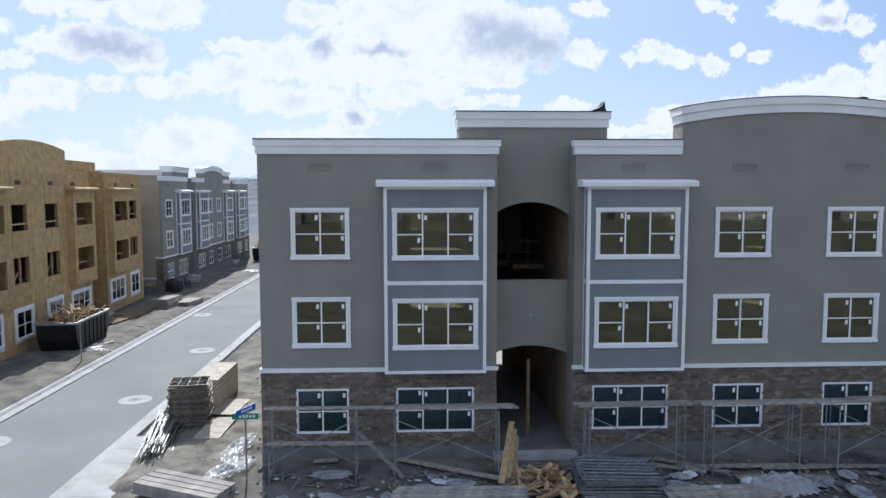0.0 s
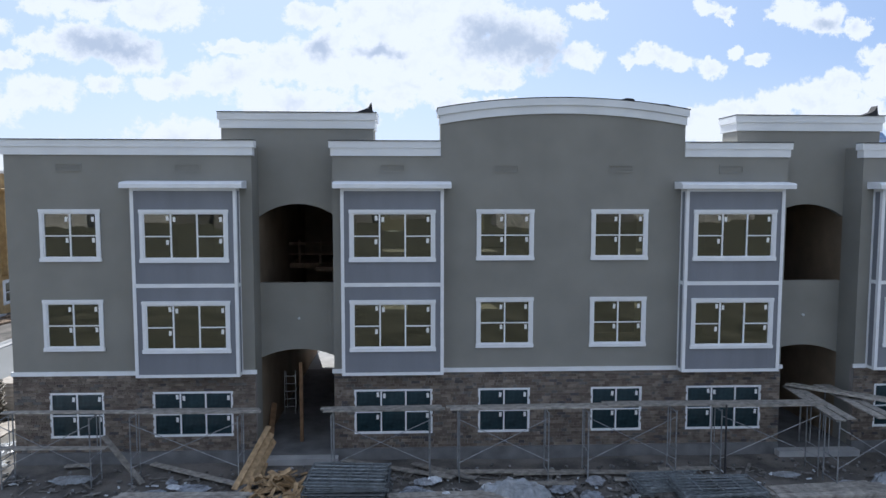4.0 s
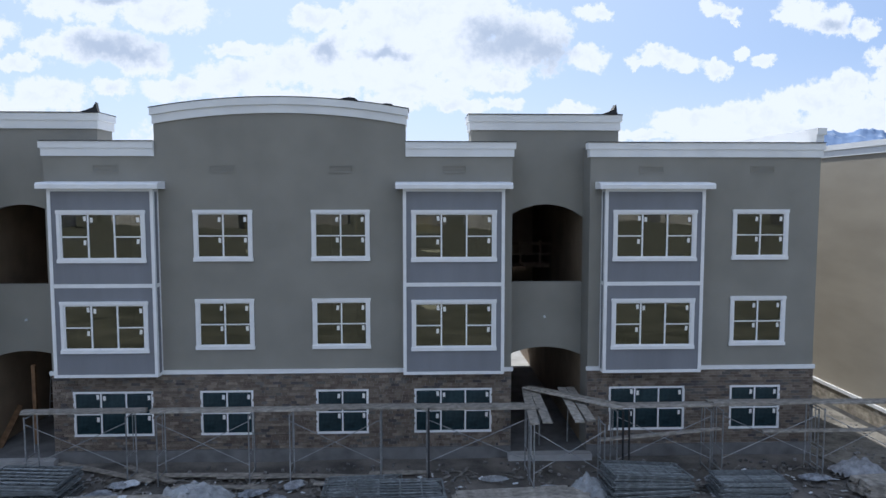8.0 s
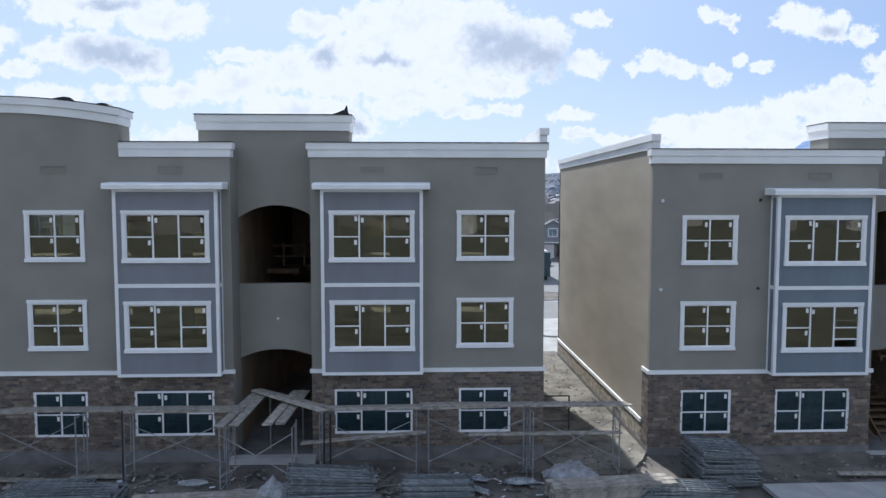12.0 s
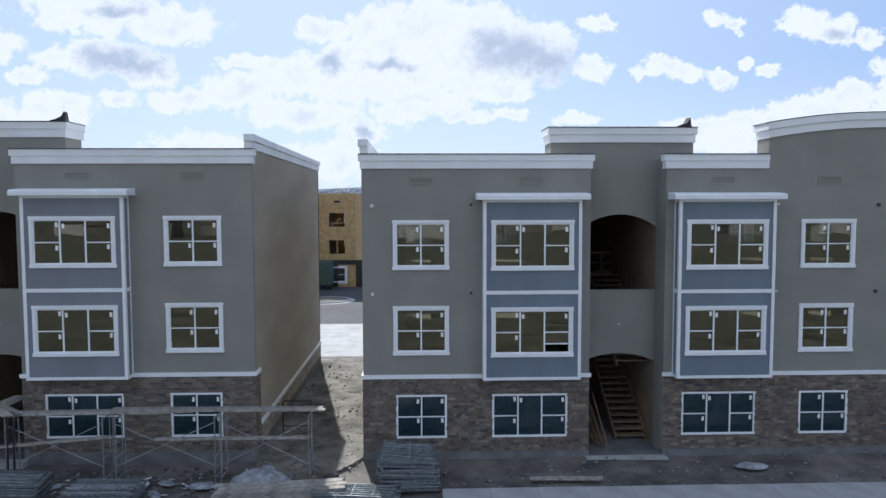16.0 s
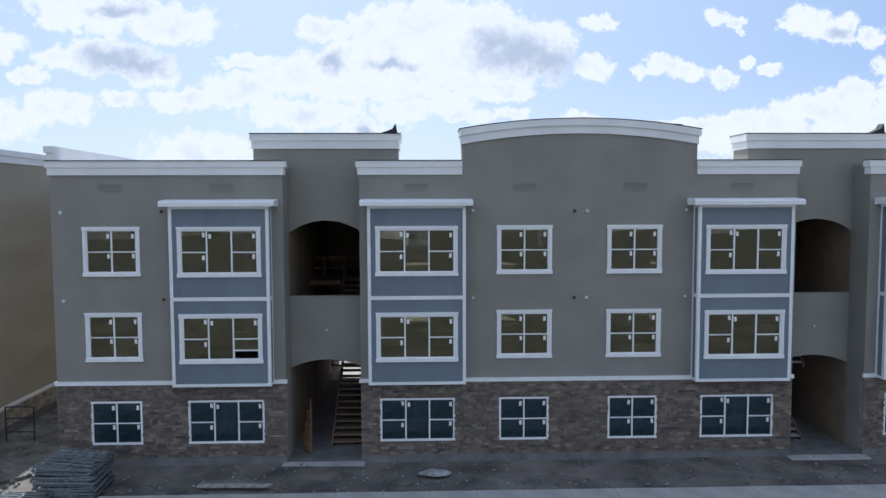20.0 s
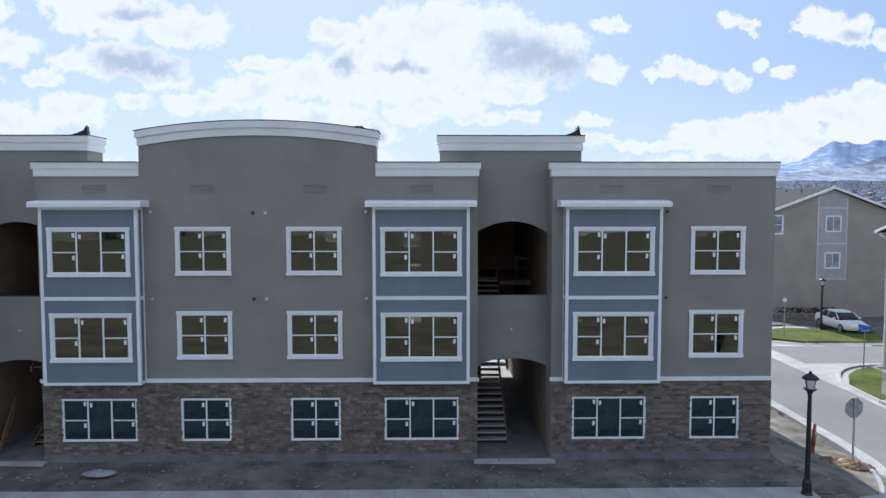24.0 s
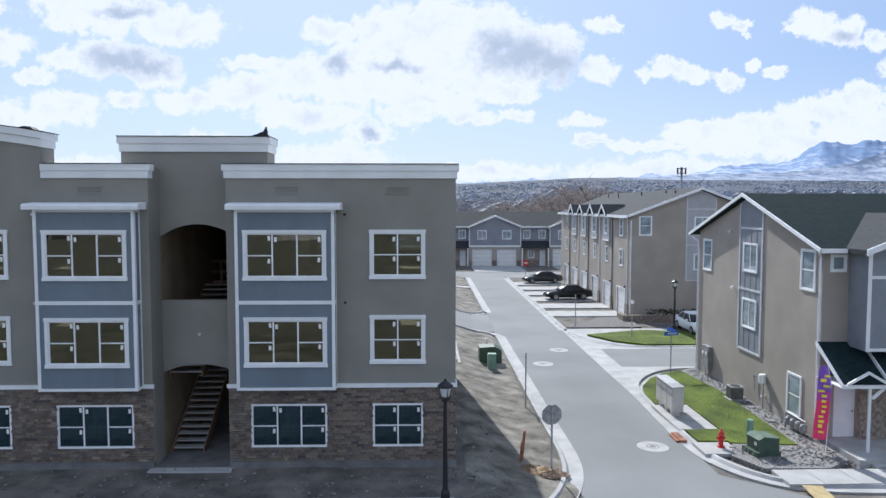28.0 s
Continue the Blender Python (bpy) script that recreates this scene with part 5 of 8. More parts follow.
# bundle of steel poles
bundle = thing("pole_bundle", "loose bundle of long thin galvanised poles on the dirt", "poles", pose(-3.85, 2.0, GZ - .08))
r = random.Random(5)
pole = Shape().rod((0, -1.6, 0), (0, 1.6, 0), .024, 5).mesh("pole", POLE_STEEL)
for i in range(80):
    x, z = r.gauss(0, .24), abs(r.gauss(0, .3))
    part("pole", pole, None, bundle, "", Matrix.Translation((x, r.uniform(-.35, .35), .04 + z * max(0, 1 - abs(x)))) @ Matrix.Rotation(.17 + r.uniform(-.06, .06), 4, "Z") @ Matrix.Rotation(r.uniform(-.05, .05), 4, "X"))


def sheet_heap(name, at, sx, sy, h, material, label, category, seed, holes=True):
    """A crumpled plastic sheet over rubble."""
    s, n = Shape(), 26
    s.smooth = False
    pts = {}
    for i in range(n):
        for j in range(n):
            u, v = i / (n - 1) * 2 - 1, j / (n - 1) * 2 - 1
            q = noise.noise(Vector((u * 2.2 + seed * 7, v * 2.2, seed))) * .5 + noise.noise(Vector((u * 6, v * 6 + seed, 2))) * .3
            rr = max(0, 1 - (u * u + v * v) ** .9 + q * .35)
            pts[i, j] = (u * sx * (1 + .15 * q), v * sy * (1 + .15 * q), h * rr * (.6 + .6 * abs(q)) + .015 + .05 * abs(noise.noise(Vector((u * 11, v * 11, seed)))), rr)
    idx = {k: len(s.v) + i for i, k in enumerate(pts)}
    s.v.extend(p[:3] for p in pts.values())
    for i in range(n - 1):
        for j in range(n - 1):
            if pts[i, j][3] > .06:
                s.f.append((idx[i, j], idx[i + 1, j], idx[i + 1, j + 1], idx[i, j + 1]))
    return single(name, s, material, label, category, at, "plastic sheets on the site")


GREYTARP = mat("grey_tarp", (.3, .31, .33), .5, vary=.2, scale=4, fine=20, bump=.5)
sheet_heap("plastic_sheet", pose(17.0, -3.3, GZ + .02), 1.15, .7, .75, TARP_CLEAR, "crumpled white plastic sheet over a heap", "plastic sheet", 1)
sheet_heap("plastic_sheet", pose(14.9, -3.5, GZ + .02), .5, .4, .35, TARP, "small crumpled white plastic sheet on rubble", "plastic sheet", 2)
sheet_heap("plastic_sheet", pose(29.0, -3.25, GZ + .02), .75, .55, .7, TARP_CLEAR, "bunched pale plastic sheet on rubble", "plastic sheet", 3)
sheet_heap("tarpaulin", pose(38.3, -2.0, GZ + .02), .95, .7, .6, GREYTARP, "grey tarpaulin thrown over a small heap", "tarpaulin", 4)
sheet_heap("plastic_sheet", pose(-.7, 1.0, GZ + .03, 0, 0, 82), 1.5, .45, .3, TARP_CLEAR, "long torn clear plastic sheet on the dirt", "plastic sheet", 5)
sheet_heap("plastic_sheet", pose(-.55, -1.0, GZ + .03, 0, 0, 65), 1.25, .55, .3, TARP_CLEAR, "torn clear plastic sheet by the sign post", "plastic sheet", 6)
sheet_heap("plastic_sheet", pose(2.9, -1.6, GZ + .03), .7, .4, .12, TARP_CLEAR, "flattened grey plastic sheet on rubble", "plastic sheet", 7)
sheet_heap("plastic_sheet", pose(55.0, -1.4, GZ + .03), .6, .35, .15, GREYTARP, "scrap of grey plastic on the dirt", "plastic sheet", 8)
# scrap lumber heap before the first passage
heap = thing("scrap_wood_heap", "heap of broken yellow lumber offcuts before the passage", "scrap wood", pose(9.6, -2.7, GZ))
r = random.Random(11)
for i in range(75):
    L, w = r.uniform(.3, 1.1), r.uniform(.06, .2)
    x, y = r.gauss(0, .7), r.gauss(0, .55)
    z = max(.04, .65 * (1 - math.hypot(x / 1.6, y / 1.3)) * r.random())
    part("offcut", cached(("off", i % 9), lambda: Shape().box(-L / 2, L / 2, -w / 2, w / 2, -.02, .02).mesh("offcut", LUMBER)), None, heap, "", pose(x, y, z, r.uniform(-40, 40), r.uniform(-40, 40), r.uniform(0, 180)))


def debris(name, x0, x1, y0, y1, n, material, seed, label, big=.35, flatness=.012):
    s, r = Shape(), random.Random(seed)
    for _ in range(n):
        x, y = r.uniform(x0, x1), r.uniform(y0, y1)
        L, w = r.uniform(.05, big), r.uniform(.03, .12)
        m = pose(x, y, ground_z(x, y) + .03 + r.random() * .05, r.uniform(-15, 15), r.uniform(-15, 15), r.uniform(0, 360))
        s.box(-L / 2, L / 2, -w / 2, w / 2, -flatness, flatness, m)
    return single(name, s.mesh(name, material, False), None, label, "debris", kind="stuff")


for k in range(22):
    q = random.Random(90 + k)
    sheet_heap("plastic_scrap", pose(q.uniform(2, 36), q.uniform(-3.9, -1.9), GZ + .02, 0, 0, q.uniform(0, 180)), q.uniform(.18, .5), q.uniform(.12, .3), q.uniform(.06, .22), (TARP_CLEAR, GREYTARP, TARP, SCRAP)[k % 4], "torn scrap of building wrap on the rubble", "plastic sheet", 60 + k)
PALE = mat("pale_rubble", (.2, .195, .19), .9, vary=.2, scale=8, fine=50, bump=.4, random_vary=.45)
SHEET = mat("dusty_wrap_film", (.25, .268, .295), .38, vary=.3, scale=5, fine=22, bump=.6)
q = random.Random(77)
for k, (xa, xb) in enumerate([(1.2, 7.2)] * 9 + [(13.5, 22)] * 10 + [(25, 37)] * 9):
    w = q.uniform(.25, .65)
    sheet_heap("plastic_scrap", pose(q.uniform(xa, xb), q.uniform(-3.7, -1.9), GZ + .015, 0, 0, q.uniform(0, 180)), w, w * q.uniform(.35, .7), q.uniform(.05, .16), SHEET if k % 3 else GREYTARP, "dusty torn strip of plastic film lying on the rubble", "plastic sheet", 120 + k)
debris("wood_scraps", .8, 40, -4.4, -1.3, 700, SCRAP, 1, "grey and brown wood scraps strewn over the dirt", .7)
debris("rubble", .8, 41, -4.4, -.6, 620, PALE, 2, "pale plaster and brick rubble strewn along the wall", .16, .03)
debris("paper_scraps", 1, 40, -4.3, -1.6, 210, TARP, 3, "scraps of white paper and wrap on the rubble", .3, .006)
debris("rubble", -3.4, 1, -2, 12, 120, PALE, 4, "small stones and clods on the bare dirt", .12, .03)
debris("rubble", 42, 82, -2.6, -.1, 380, PALE, 5, "small stones and clods on the bare dirt", .08, .018)
debris("rubble", 37.9, 41.4, -2.5, 16, 420, PALE, 6, "stones and plaster crumbs in the gap between the buildings", .14, .03)
debris("rubble", 79.3, 82.8, -2.5, 27, 90, PALE, 7, "stones and clods on the bare dirt strip", .12, .03)
debris("rubble", -17.5, -12.3, 6, 45, 160, PALE, 8, "stones and clods on the dirt strip", .15, .03)
debris("wood_scraps", -17, -12.4, 14, 40, 60, LUMBER, 9, "yellow wood scraps on the dirt strip", .8)

OLD_STUD = mat("aged_stud", (.2, .115, .06), .85, vary=.2, scale=5, fine=50, bump=.2)
lad = thing("step_ladder", "grey aluminium step ladder standing in the dark passage", "ladder", pose(8.62, 4.6, BASE + .12, -9, 0, 4))
for x in (0, .44):
    part("stile", Shape().box(x, x + .03, -.03, .03, 0, 1.75), STEEL, lad)
for i in range(5):
    part("rung", Shape().box(.03, .44, -.04, .04, .28 + i * .31, .31 + i * .31), STEEL, lad)
part("rear_leg", Shape().rod((.05, .1, 1.7), (.05, .75, .12), .018).rod((.42, .1, 1.7), (.42, .75, .12), .018), STEEL, lad)
single("passage_post", Shape().box(9.78, 9.9, 1.3, 1.42, BASE + .1, 2.6), OLD_STUD, "rough brown stud standing in the passage", "post")
# boards leaning in the first passages
plank((8.75, .9, BASE + .13), (8.62, 2.6, BASE + 1.2), .2, material=OLD_STUD, roll=.35, label="brown board leaning at the passage wall")
# lumber in building two's first passage
for k in range(4):
    plank((50.15 + .12 * k, 1.0 - .2 * k, BASE + .15), (50.0 + .1 * k, 1.9, BASE + .5 + .4 * k), .12, material=OLD_STUD, roll=.4 * k, label="rough brown board leaning in the passage")
single("rail_frame", Shape().rod((38.2, 2.6, GZ), (38.2, 2.6, .9), .03).rod((39.3, 2.6, GZ), (39.3, 2.6, .9), .03).rod((38.2, 2.6, .9), (39.3, 2.6, .9), .03).rod((38.2, 2.6, .45), (39.3, 2.6, .45), .025).rod((38.2, 2.6, -.1), (39.3, 2.6, -.1), .025), DARK_STEEL, "dark steel scaffold frame standing in the gap", "steel frame")
# rolls and vents on the roofs
ROLL = mat("roofing_felt", (.03, .03, .033), .8, vary=.2, bump=.3)
for ox, oy, oz in ((.40, 0, 0), (41.58, .06, -.18)):
    for x, y, z, k in ((22.2, .45, 11.69, 0), (30.25, 1.3, 11.61, 1), (11.85, 1.3, 11.61, 2), (20.9, .5, 11.9, 3)):
        if (ox > 40 and k == 3):
            continue
        if k in (1, 2):
            s = Shape().prism([(-.42, 0), (.3, 0), (.24, .1), (.2, .38), (.1, .2), (-.12, .1)], -.16, .16, "y")
        else:
            s = Shape().prism([(-.55, 0), (.5, 0), (.34, .12), (.2, .2), (0, .19), (-.2, .12), (-.36, .05)], -.2, .2, "y")
        single("felt_roll", s, ROLL, "black roofing felt folded over the parapet", "roofing felt", pose(ox + x, oy + y, oz + z - .03, 0, 8 if k in (0, 3) else 0, 5 * k), "black felt on the parapets")
# service stubs on the walls
for ox, oy, oz in ((.40, 0, 0), (41.58, .06, -.18)):
    for x in (3.85, 14.85, 22.55, 33.45) if ox > 40 else ():
        for z in (8.75, 5.62):
            single("wall_stub", Shape().rod((ox + x, oy - .05, oz + z), (ox + x, oy + .02, oz + z), .05, 10), BLACK if int(x) % 2 else TARP, "small capped pipe stub on the stucco wall", "pipe stub", None, "stubs on the walls")
    for x in ((.35, 18.5, 18.95) if ox > 40 else ()):
        for z in (8.72, 5.6):
            single("wall_stub", Shape().rod((ox + x, oy - .06, oz + z), (ox + x, oy + .02, oz + z), .06, 10), DARK_STEEL if 18 < x < 18.6 else TARP, "small capped pipe stub on the stucco wall", "pipe stub", None, "stubs on the walls")
    for a, b in RECESS:
        single("wall_stub", Shape().rod((ox + (a + b) / 2, oy + .98, oz + 4.3), (ox + (a + b) / 2, oy + 1.06, oz + 4.3), .045, 10), TARP, "small white pipe cap on the recessed wall", "pipe stub", None, "stubs on the walls")

# ---- street furniture ----
GREEN_SIGN = mat("green_sign", (.01, .22, .13), .4, vary=.05, bump=0)
BLUE_SIGN = mat("blue_sign", (.02, .12, .5), .4, vary=.05, bump=0)


def street_sign(x, y, z, top, colours, label):
    t = thing("street_sign", label, "street sign", Matrix.Translation((x, y, z)))
    part("post", Shape().rod((0, 0, 0), (0, 0, top), .03, 8), STEEL, t)
    for k, (m, turn) in enumerate(colours):
        bl = part("blade", Shape().box(-.42, .42 + .06 * k, -.012, .012, 0, .2), m, t, "", pose(0, 0, top - .18 + .2 * k, 0, 0, turn))
        for i in range(5):
            part("lettering_bar", Shape().box(-.2 + i * .11, -.13 + i * .11, -.016, -.012, .06, .15), WHITE, bl)
    return t


street_sign(.17, -1.5, GZ - .05, 2.15, ((GREEN_SIGN, 2), (BLUE_SIGN, 62)), "street sign with green and blue blades on a steel post")
street_sign(91.8, 13.3, GZ, 2.4, ((BLUE_SIGN, 10), (BLUE_SIGN, 100)), "street sign with two blue blades on the lawn")


def sign_post(x, y, high, plate, label, turn=0, z=None):
    t = thing("road_sign", label, "road sign", pose(x, y, (GZ if z is None else z), 0, 0, turn))
    part("post", Shape().box(-.03, .03, -.02, .02, 0, high), STEEL, t)
    if plate == "octagon":
        pts = [(.38 * math.cos(math.pi / 8 + i * math.pi / 4), .38 * math.sin(math.pi / 8 + i * math.pi / 4)) for i in range(8)]
        part("plate", Shape().prism(pts, .022, .03), STEEL, t, "bare grey back of the plate", Matrix.Translation((0, 0, high - .35)))
        part("plate_face", Shape().prism([(a * .98, b * .98) for a, b in pts], .031, .035), RED, t, "red face", Matrix.Translation((0, 0, high - .35)))
    elif plate == "stop":
        pts = [(.4 * math.cos(math.pi / 8 + i * math.pi / 4), .4 * math.sin(math.pi / 8 + i * math.pi / 4)) for i in range(8)]
        part("plate", Shape().prism(pts, -.03, -.022), RED, t, "red octagon", Matrix.Translation((0, 0, high - .35)))
        glyphs = {"S": "111100111001111", "T": "111010010010010", "O": "111101101101111", "P": "111101111100100"}
        for k, ch in enumerate("STOP"):
            letter = Shape()
            for c in range(15):
                if glyphs[ch][c] == "1":
                    xa, za = -.29 + k * .15 + c % 3 * .042, high - .275 - c // 3 * .042
                    letter.box(xa, xa + .042, -.036, -.03, za - .042, za)
            part("letter", letter, WHITE, t, "white letter " + ch)
    elif plate == "oval":
        part("plate", Shape().rod((0, -.03, high - .25), (0, .03, high - .25), .14, 16), WHITE, t)
    return t


sign_post(82.6, -.9, 2.45, "octagon", "stop sign seen from its bare grey back", 8)
sign_post(91.2, 66.5, 2.3, "stop", "red stop sign on a grey steel post")
sign_post(92.9, 24.4, 2.8, "oval", "narrow white marker sign on the small lawn")
sign_post(82.82, 7.1, 2.6, "", "bare grey steel post on the dirt strip")
sign_post(89.6, 28, 2.6, "", "bare grey steel post beside the kerb")
sign_post(-12.4, 14.6, 2.2, "", "bare steel post beside the side street")


def street_lamp(x, y, z, high):
    t = thing("street_lamp", "black cast-iron post lamp with a lantern head", "street lamp", Matrix.Translation((x, y, z)), "black street lamps")
    part("base", Shape().lathe((0, 0, 0), [(.2, 0), (.2, .1), (.15, .16), (.14, .5), (.09, .62)], 16), BLACK, t)
    part("pole", Shape().lathe((0, 0, 0), [(.085, .6), (.06, high - .75), (.09, high - .72), (.09, high - .66)], 14), BLACK, t)
    head = part("lantern", Shape().lathe((0, 0, 0), [(.1, high - .66), (.2, high - .58), (.2, high - .56)], 8), BLACK, t)
    part("lantern_glass", Shape().lathe((0, 0, 0), [(.12, high - .56), (.19, high - .26)], 8), TARP, head)
    for i in range(4):
        g = i * math.pi / 2 + .4
        part("lantern_bar", Shape().rod((.14 * math.cos(g), .14 * math.sin(g), high - .56), (.205 * math.cos(g), .205 * math.sin(g), high - .26), .012, 5), BLACK, head)
    part("lantern_cap", Shape().lathe((0, 0, 0), [(.25, high - .26), (.24, high - .2), (.1, high - .1), (.04, high - .06), (.05, high - .02), (.01, high)], 12), BLACK, head)
    return t


street_lamp(78.5, -3.45, GZ - .05, 4.1)
street_lamp(96.6, 26.2, GZ, 4.0)

# ---- townhouses ----
TH_STUCCO = mat("townhouse_stucco", (.345, .31, .272), .92, vary=.05, scale=.7, fine=80, bump=.25)
PALE_PANEL = mat("pale_siding", (.4, .4, .42), .75, vary=.05, scale=1.5, fine=50, bump=.1)
PANEL_TRIM = mat("grey_white_trim", (.56, .57, .59), .6, vary=.04, bump=.03)
TEAL_SHINGLE = mat("dark_teal_shingle", (.014, .026, .029), .97, vary=.14, scale=4, fine=50, bump=.3, random_vary=.05, spec=.1)
TH_BLUE = mat("townhouse_siding", (.23, .245, .275), .75, vary=.05, scale=1.5, fine=50, bump=.1)
STONE = mat("stone_veneer", (.24, .2, .165), .92, vary=.25, scale=6, fine=40, bump=.6, random_vary=.3)
GARAGE = mat("white_garage_door", (.7, .7, .69), .55, vary=.03, bump=.03)
DARK_GLASS = glass_mat("townhouse_glass", (.84, .88, .9), 1.5)
ROOM = mat("pale_blind", (.44, .47, .5), .9, vary=.2, scale=2, bump=0)
GREEN_BOX = mat("green_enamel", (.05, .085, .06), .5, vary=.1, bump=.05)
PALE_GREEN = mat("pale_green_plastic", (.2, .33, .25), .5, vary=.08, bump=.03)
MAILBOX = mat("mailbox_enamel", (.5, .48, .45), .5, vary=.05, bump=.03)


def house_window(parent, x, z, w, h, bars=1, m=None):
    """A trimmed window on a wall that faces -y of its parent's axes; m places it."""
    def frame_of():
        t = .075
        s = Shape().wall(-t, w + t, -t, h + t, -.05, .0, [(0, w, 0, h)])
        s.wall(0, w, 0, h, -.03, 0, [(.05, w - .05, .05, h / 2 - .03), (.05, w - .05, h / 2 + .03, h - .05)] if bars == 1 else [(.05, w - .05, .05, h - .05)] if bars == 0 else [(.05, w / 2 - .03, .05, h - .05), (w / 2 + .03, w - .05, .05, h - .05)])
        return s.mesh("window", WHITE)
    base = (m or Matrix()) @ Matrix.Translation((x, 0, z))
    if base.determinant() < 0:
        base = base @ Matrix.Translation((w, 0, 0)) @ Matrix.Diagonal((-1, 1, 1, 1))
    win = part("window", cached(("hw", round(w, 2), round(h, 2), bars), frame_of), None, parent, "", base)
    pane = part("pane", cached(("hp", round(w, 2), round(h, 2)), lambda: Shape().box(.02, w - .02, -.026, -.02, .02, h - .02).mesh("pane", DARK_GLASS)), None, win)
    pane.visible_shadow = False
    part("blind", cached(("hb", round(w, 2), round(h, 2)), lambda: Shape().box(.02, w - .02, -.019, -.013, .02, h - .02).mesh("blind", ROOM)), None, win, "pale closed blind")
    return win


def gable_roof(parent, x0, x1, y0, y1, yr, z_eave0, z_eave1, z_ridge, thick=.12):
    """A roof with its ridge along x; two slopes with white barge boards and eaves."""
    for ya, za in ((y0, z_eave0), (y1, z_eave1)):
        s = Shape().prism([(ya, za - thick), (ya, za), (yr, z_ridge), (yr, z_ridge - thick)], x0, x1, "x")
        part("roof_slope", s, TEAL_SHINGLE, parent)
        for xe in (x0, x1):
            part("barge_board", Shape().prism([(ya, za - thick - .02), (ya, za + .015), (yr, z_ridge + .015), (yr, z_ridge - thick - .02)], xe - .03, xe + .03, "x"), WHITE, parent)
        part("eaves_board", Shape().box(x0 + .03, x1 - .03, ya - .04, ya + .04, za - thick - .04, za + .01), WHITE, parent)


# end townhouse by the lawn: its gable end faces -x
th = thing("townhouse", "three-storey taupe stucco end townhouse with dark shingle roof and blue-grey panels", "house")
X0, YA, YB, YR, ZE, ZR = 93.75, 2.1, 14.5, 8.55, 7.35, 9.5
def roof_under(y):
    return ZE - .15 + (ZR - ZE) * (1 - abs(y - YR) / (6.8 if y > YR else 6.7))
part("gable_wall", Shape().prism([(YA, -1.3), (YB, -1.3), (YB, roof_under(YB)), (YR, ZR - .2), (YA, roof_under(YA))], X0, X0 + .25, "x"), TH_STUCCO, th)
part("back_wall", Shape().box(X0 + .25, 112, YB - .25, YB, -1.3, ZE - .1), TH_STUCCO, th)
part("front_wall", Shape().wall(X0 + .25, 112, -1.3, ZE - .1, YA, YA + .25, [(94.35, 95.25, -.3, 1.8)]), TH_STUCCO, th)
gable_roof(th, X0 - .35, 112, YA - .4, YB + .75, YR, ZE - .12, ZE, ZR)
side = Matrix(((0, 1, 0, X0), (1, 0, 0, 0), (0, 0, 1, 0), (0, 0, 0, 1)))      # x along world y, face towards -x
panel = part("siding_panel", Shape().prism([(7.0, 1.95), (9.3, 1.95), (9.3, roof_under(9.3) - .02), (YR, ZR - .24), (7.0, roof_under(7.0) - .02)], X0 - .03, X0 - .003, "x"), TH_BLUE, th, "blue-grey board and batten panel")
for y in (7.58, 8.15, 8.72):
    part("batten", Shape().box(X0 - .045, X0 - .03, y - .02, y + .02, 2.05, 7.7), TH_BLUE, panel)
for y in (6.95, 9.25):
    part("trim_board", Shape().box(X0 - .06, X0 - .003, y, y + .1, 1.85, roof_under(y) - .1), PANEL_TRIM, panel)
for z in (1.85, 4.82, 7.78):
    part("trim_board", Shape().box(X0 - .058, X0 - .003, 7.05, 9.25, z, z + .1), PANEL_TRIM, panel)
for y, z, w, h, b in ((12.78, 5.42, 1.0, 1.6, 1), (7.5, 5.8, 1.3, 1.25, 2), (7.5, 3.08, 1.3, 1.28, 2), (2.65, 5.52, .95, 1.55, 1), (3.42, .1, 1.0, 1.65, 1)):
    house_window(th, y, z, w, h, b, Matrix.Translation((-.03 if 7 < y < 9 else 0, 0, 0)) @ side)
for y in (YA + .05, YB - .05):
    part("downpipe", Shape().rod((X0 - .07, y, -.5), (X0 - .07, y, 6.9), .05, 8).rod((X0 - .07, y, 6.9), (X0 - .3, y + (.4 if y > 9 else -.25), 7.15), .05, 8), WHITE, th)
house_window(th, 94.1, 6.38, .5, .55, 0, Matrix.Translation((0, YA, 0)))
# projecting blue-grey front with its own gable
proj = part("front_projection", Shape().prism([(94.8, 3.4), (100.4, 3.4), (100.4, 7.2), (97.75, 8.4), (94.8, 7.2)], .9, YA), TH_BLUE, th, "blue-grey lapped siding")
for k, (x, z) in enumerate(((94.45, 7.08), (100.75, 7.08))):
    part("projection_roof", Shape().prism([(x, z), (97.75, 8.42), (97.75, 8.6), (x, z + .18)], .5, 6.0), SHINGLE, th)
    part("barge_board", Shape().prism([(x, z - .04), (97.75, 8.38), (97.75, 8.62), (x, z + .2)], .44, .5), WHITE, th)
for x in (94.8, 100.3):
    part("corner_board", Shape().box(x - .02, x + .12, .87, .9, 3.4, 7.2), WHITE, proj)
part("band_board", Shape().box(94.92, 100.3, .875, .9, 6.15, 6.27), WHITE, proj)
part("band_board", Shape().box(94.92, 100.3, .875, .9, 3.4, 3.52), WHITE, proj)
house_window(th, 95.75, 3.95, 1.1, 1.4, 1, Matrix.Translation((0, .9, 0)))
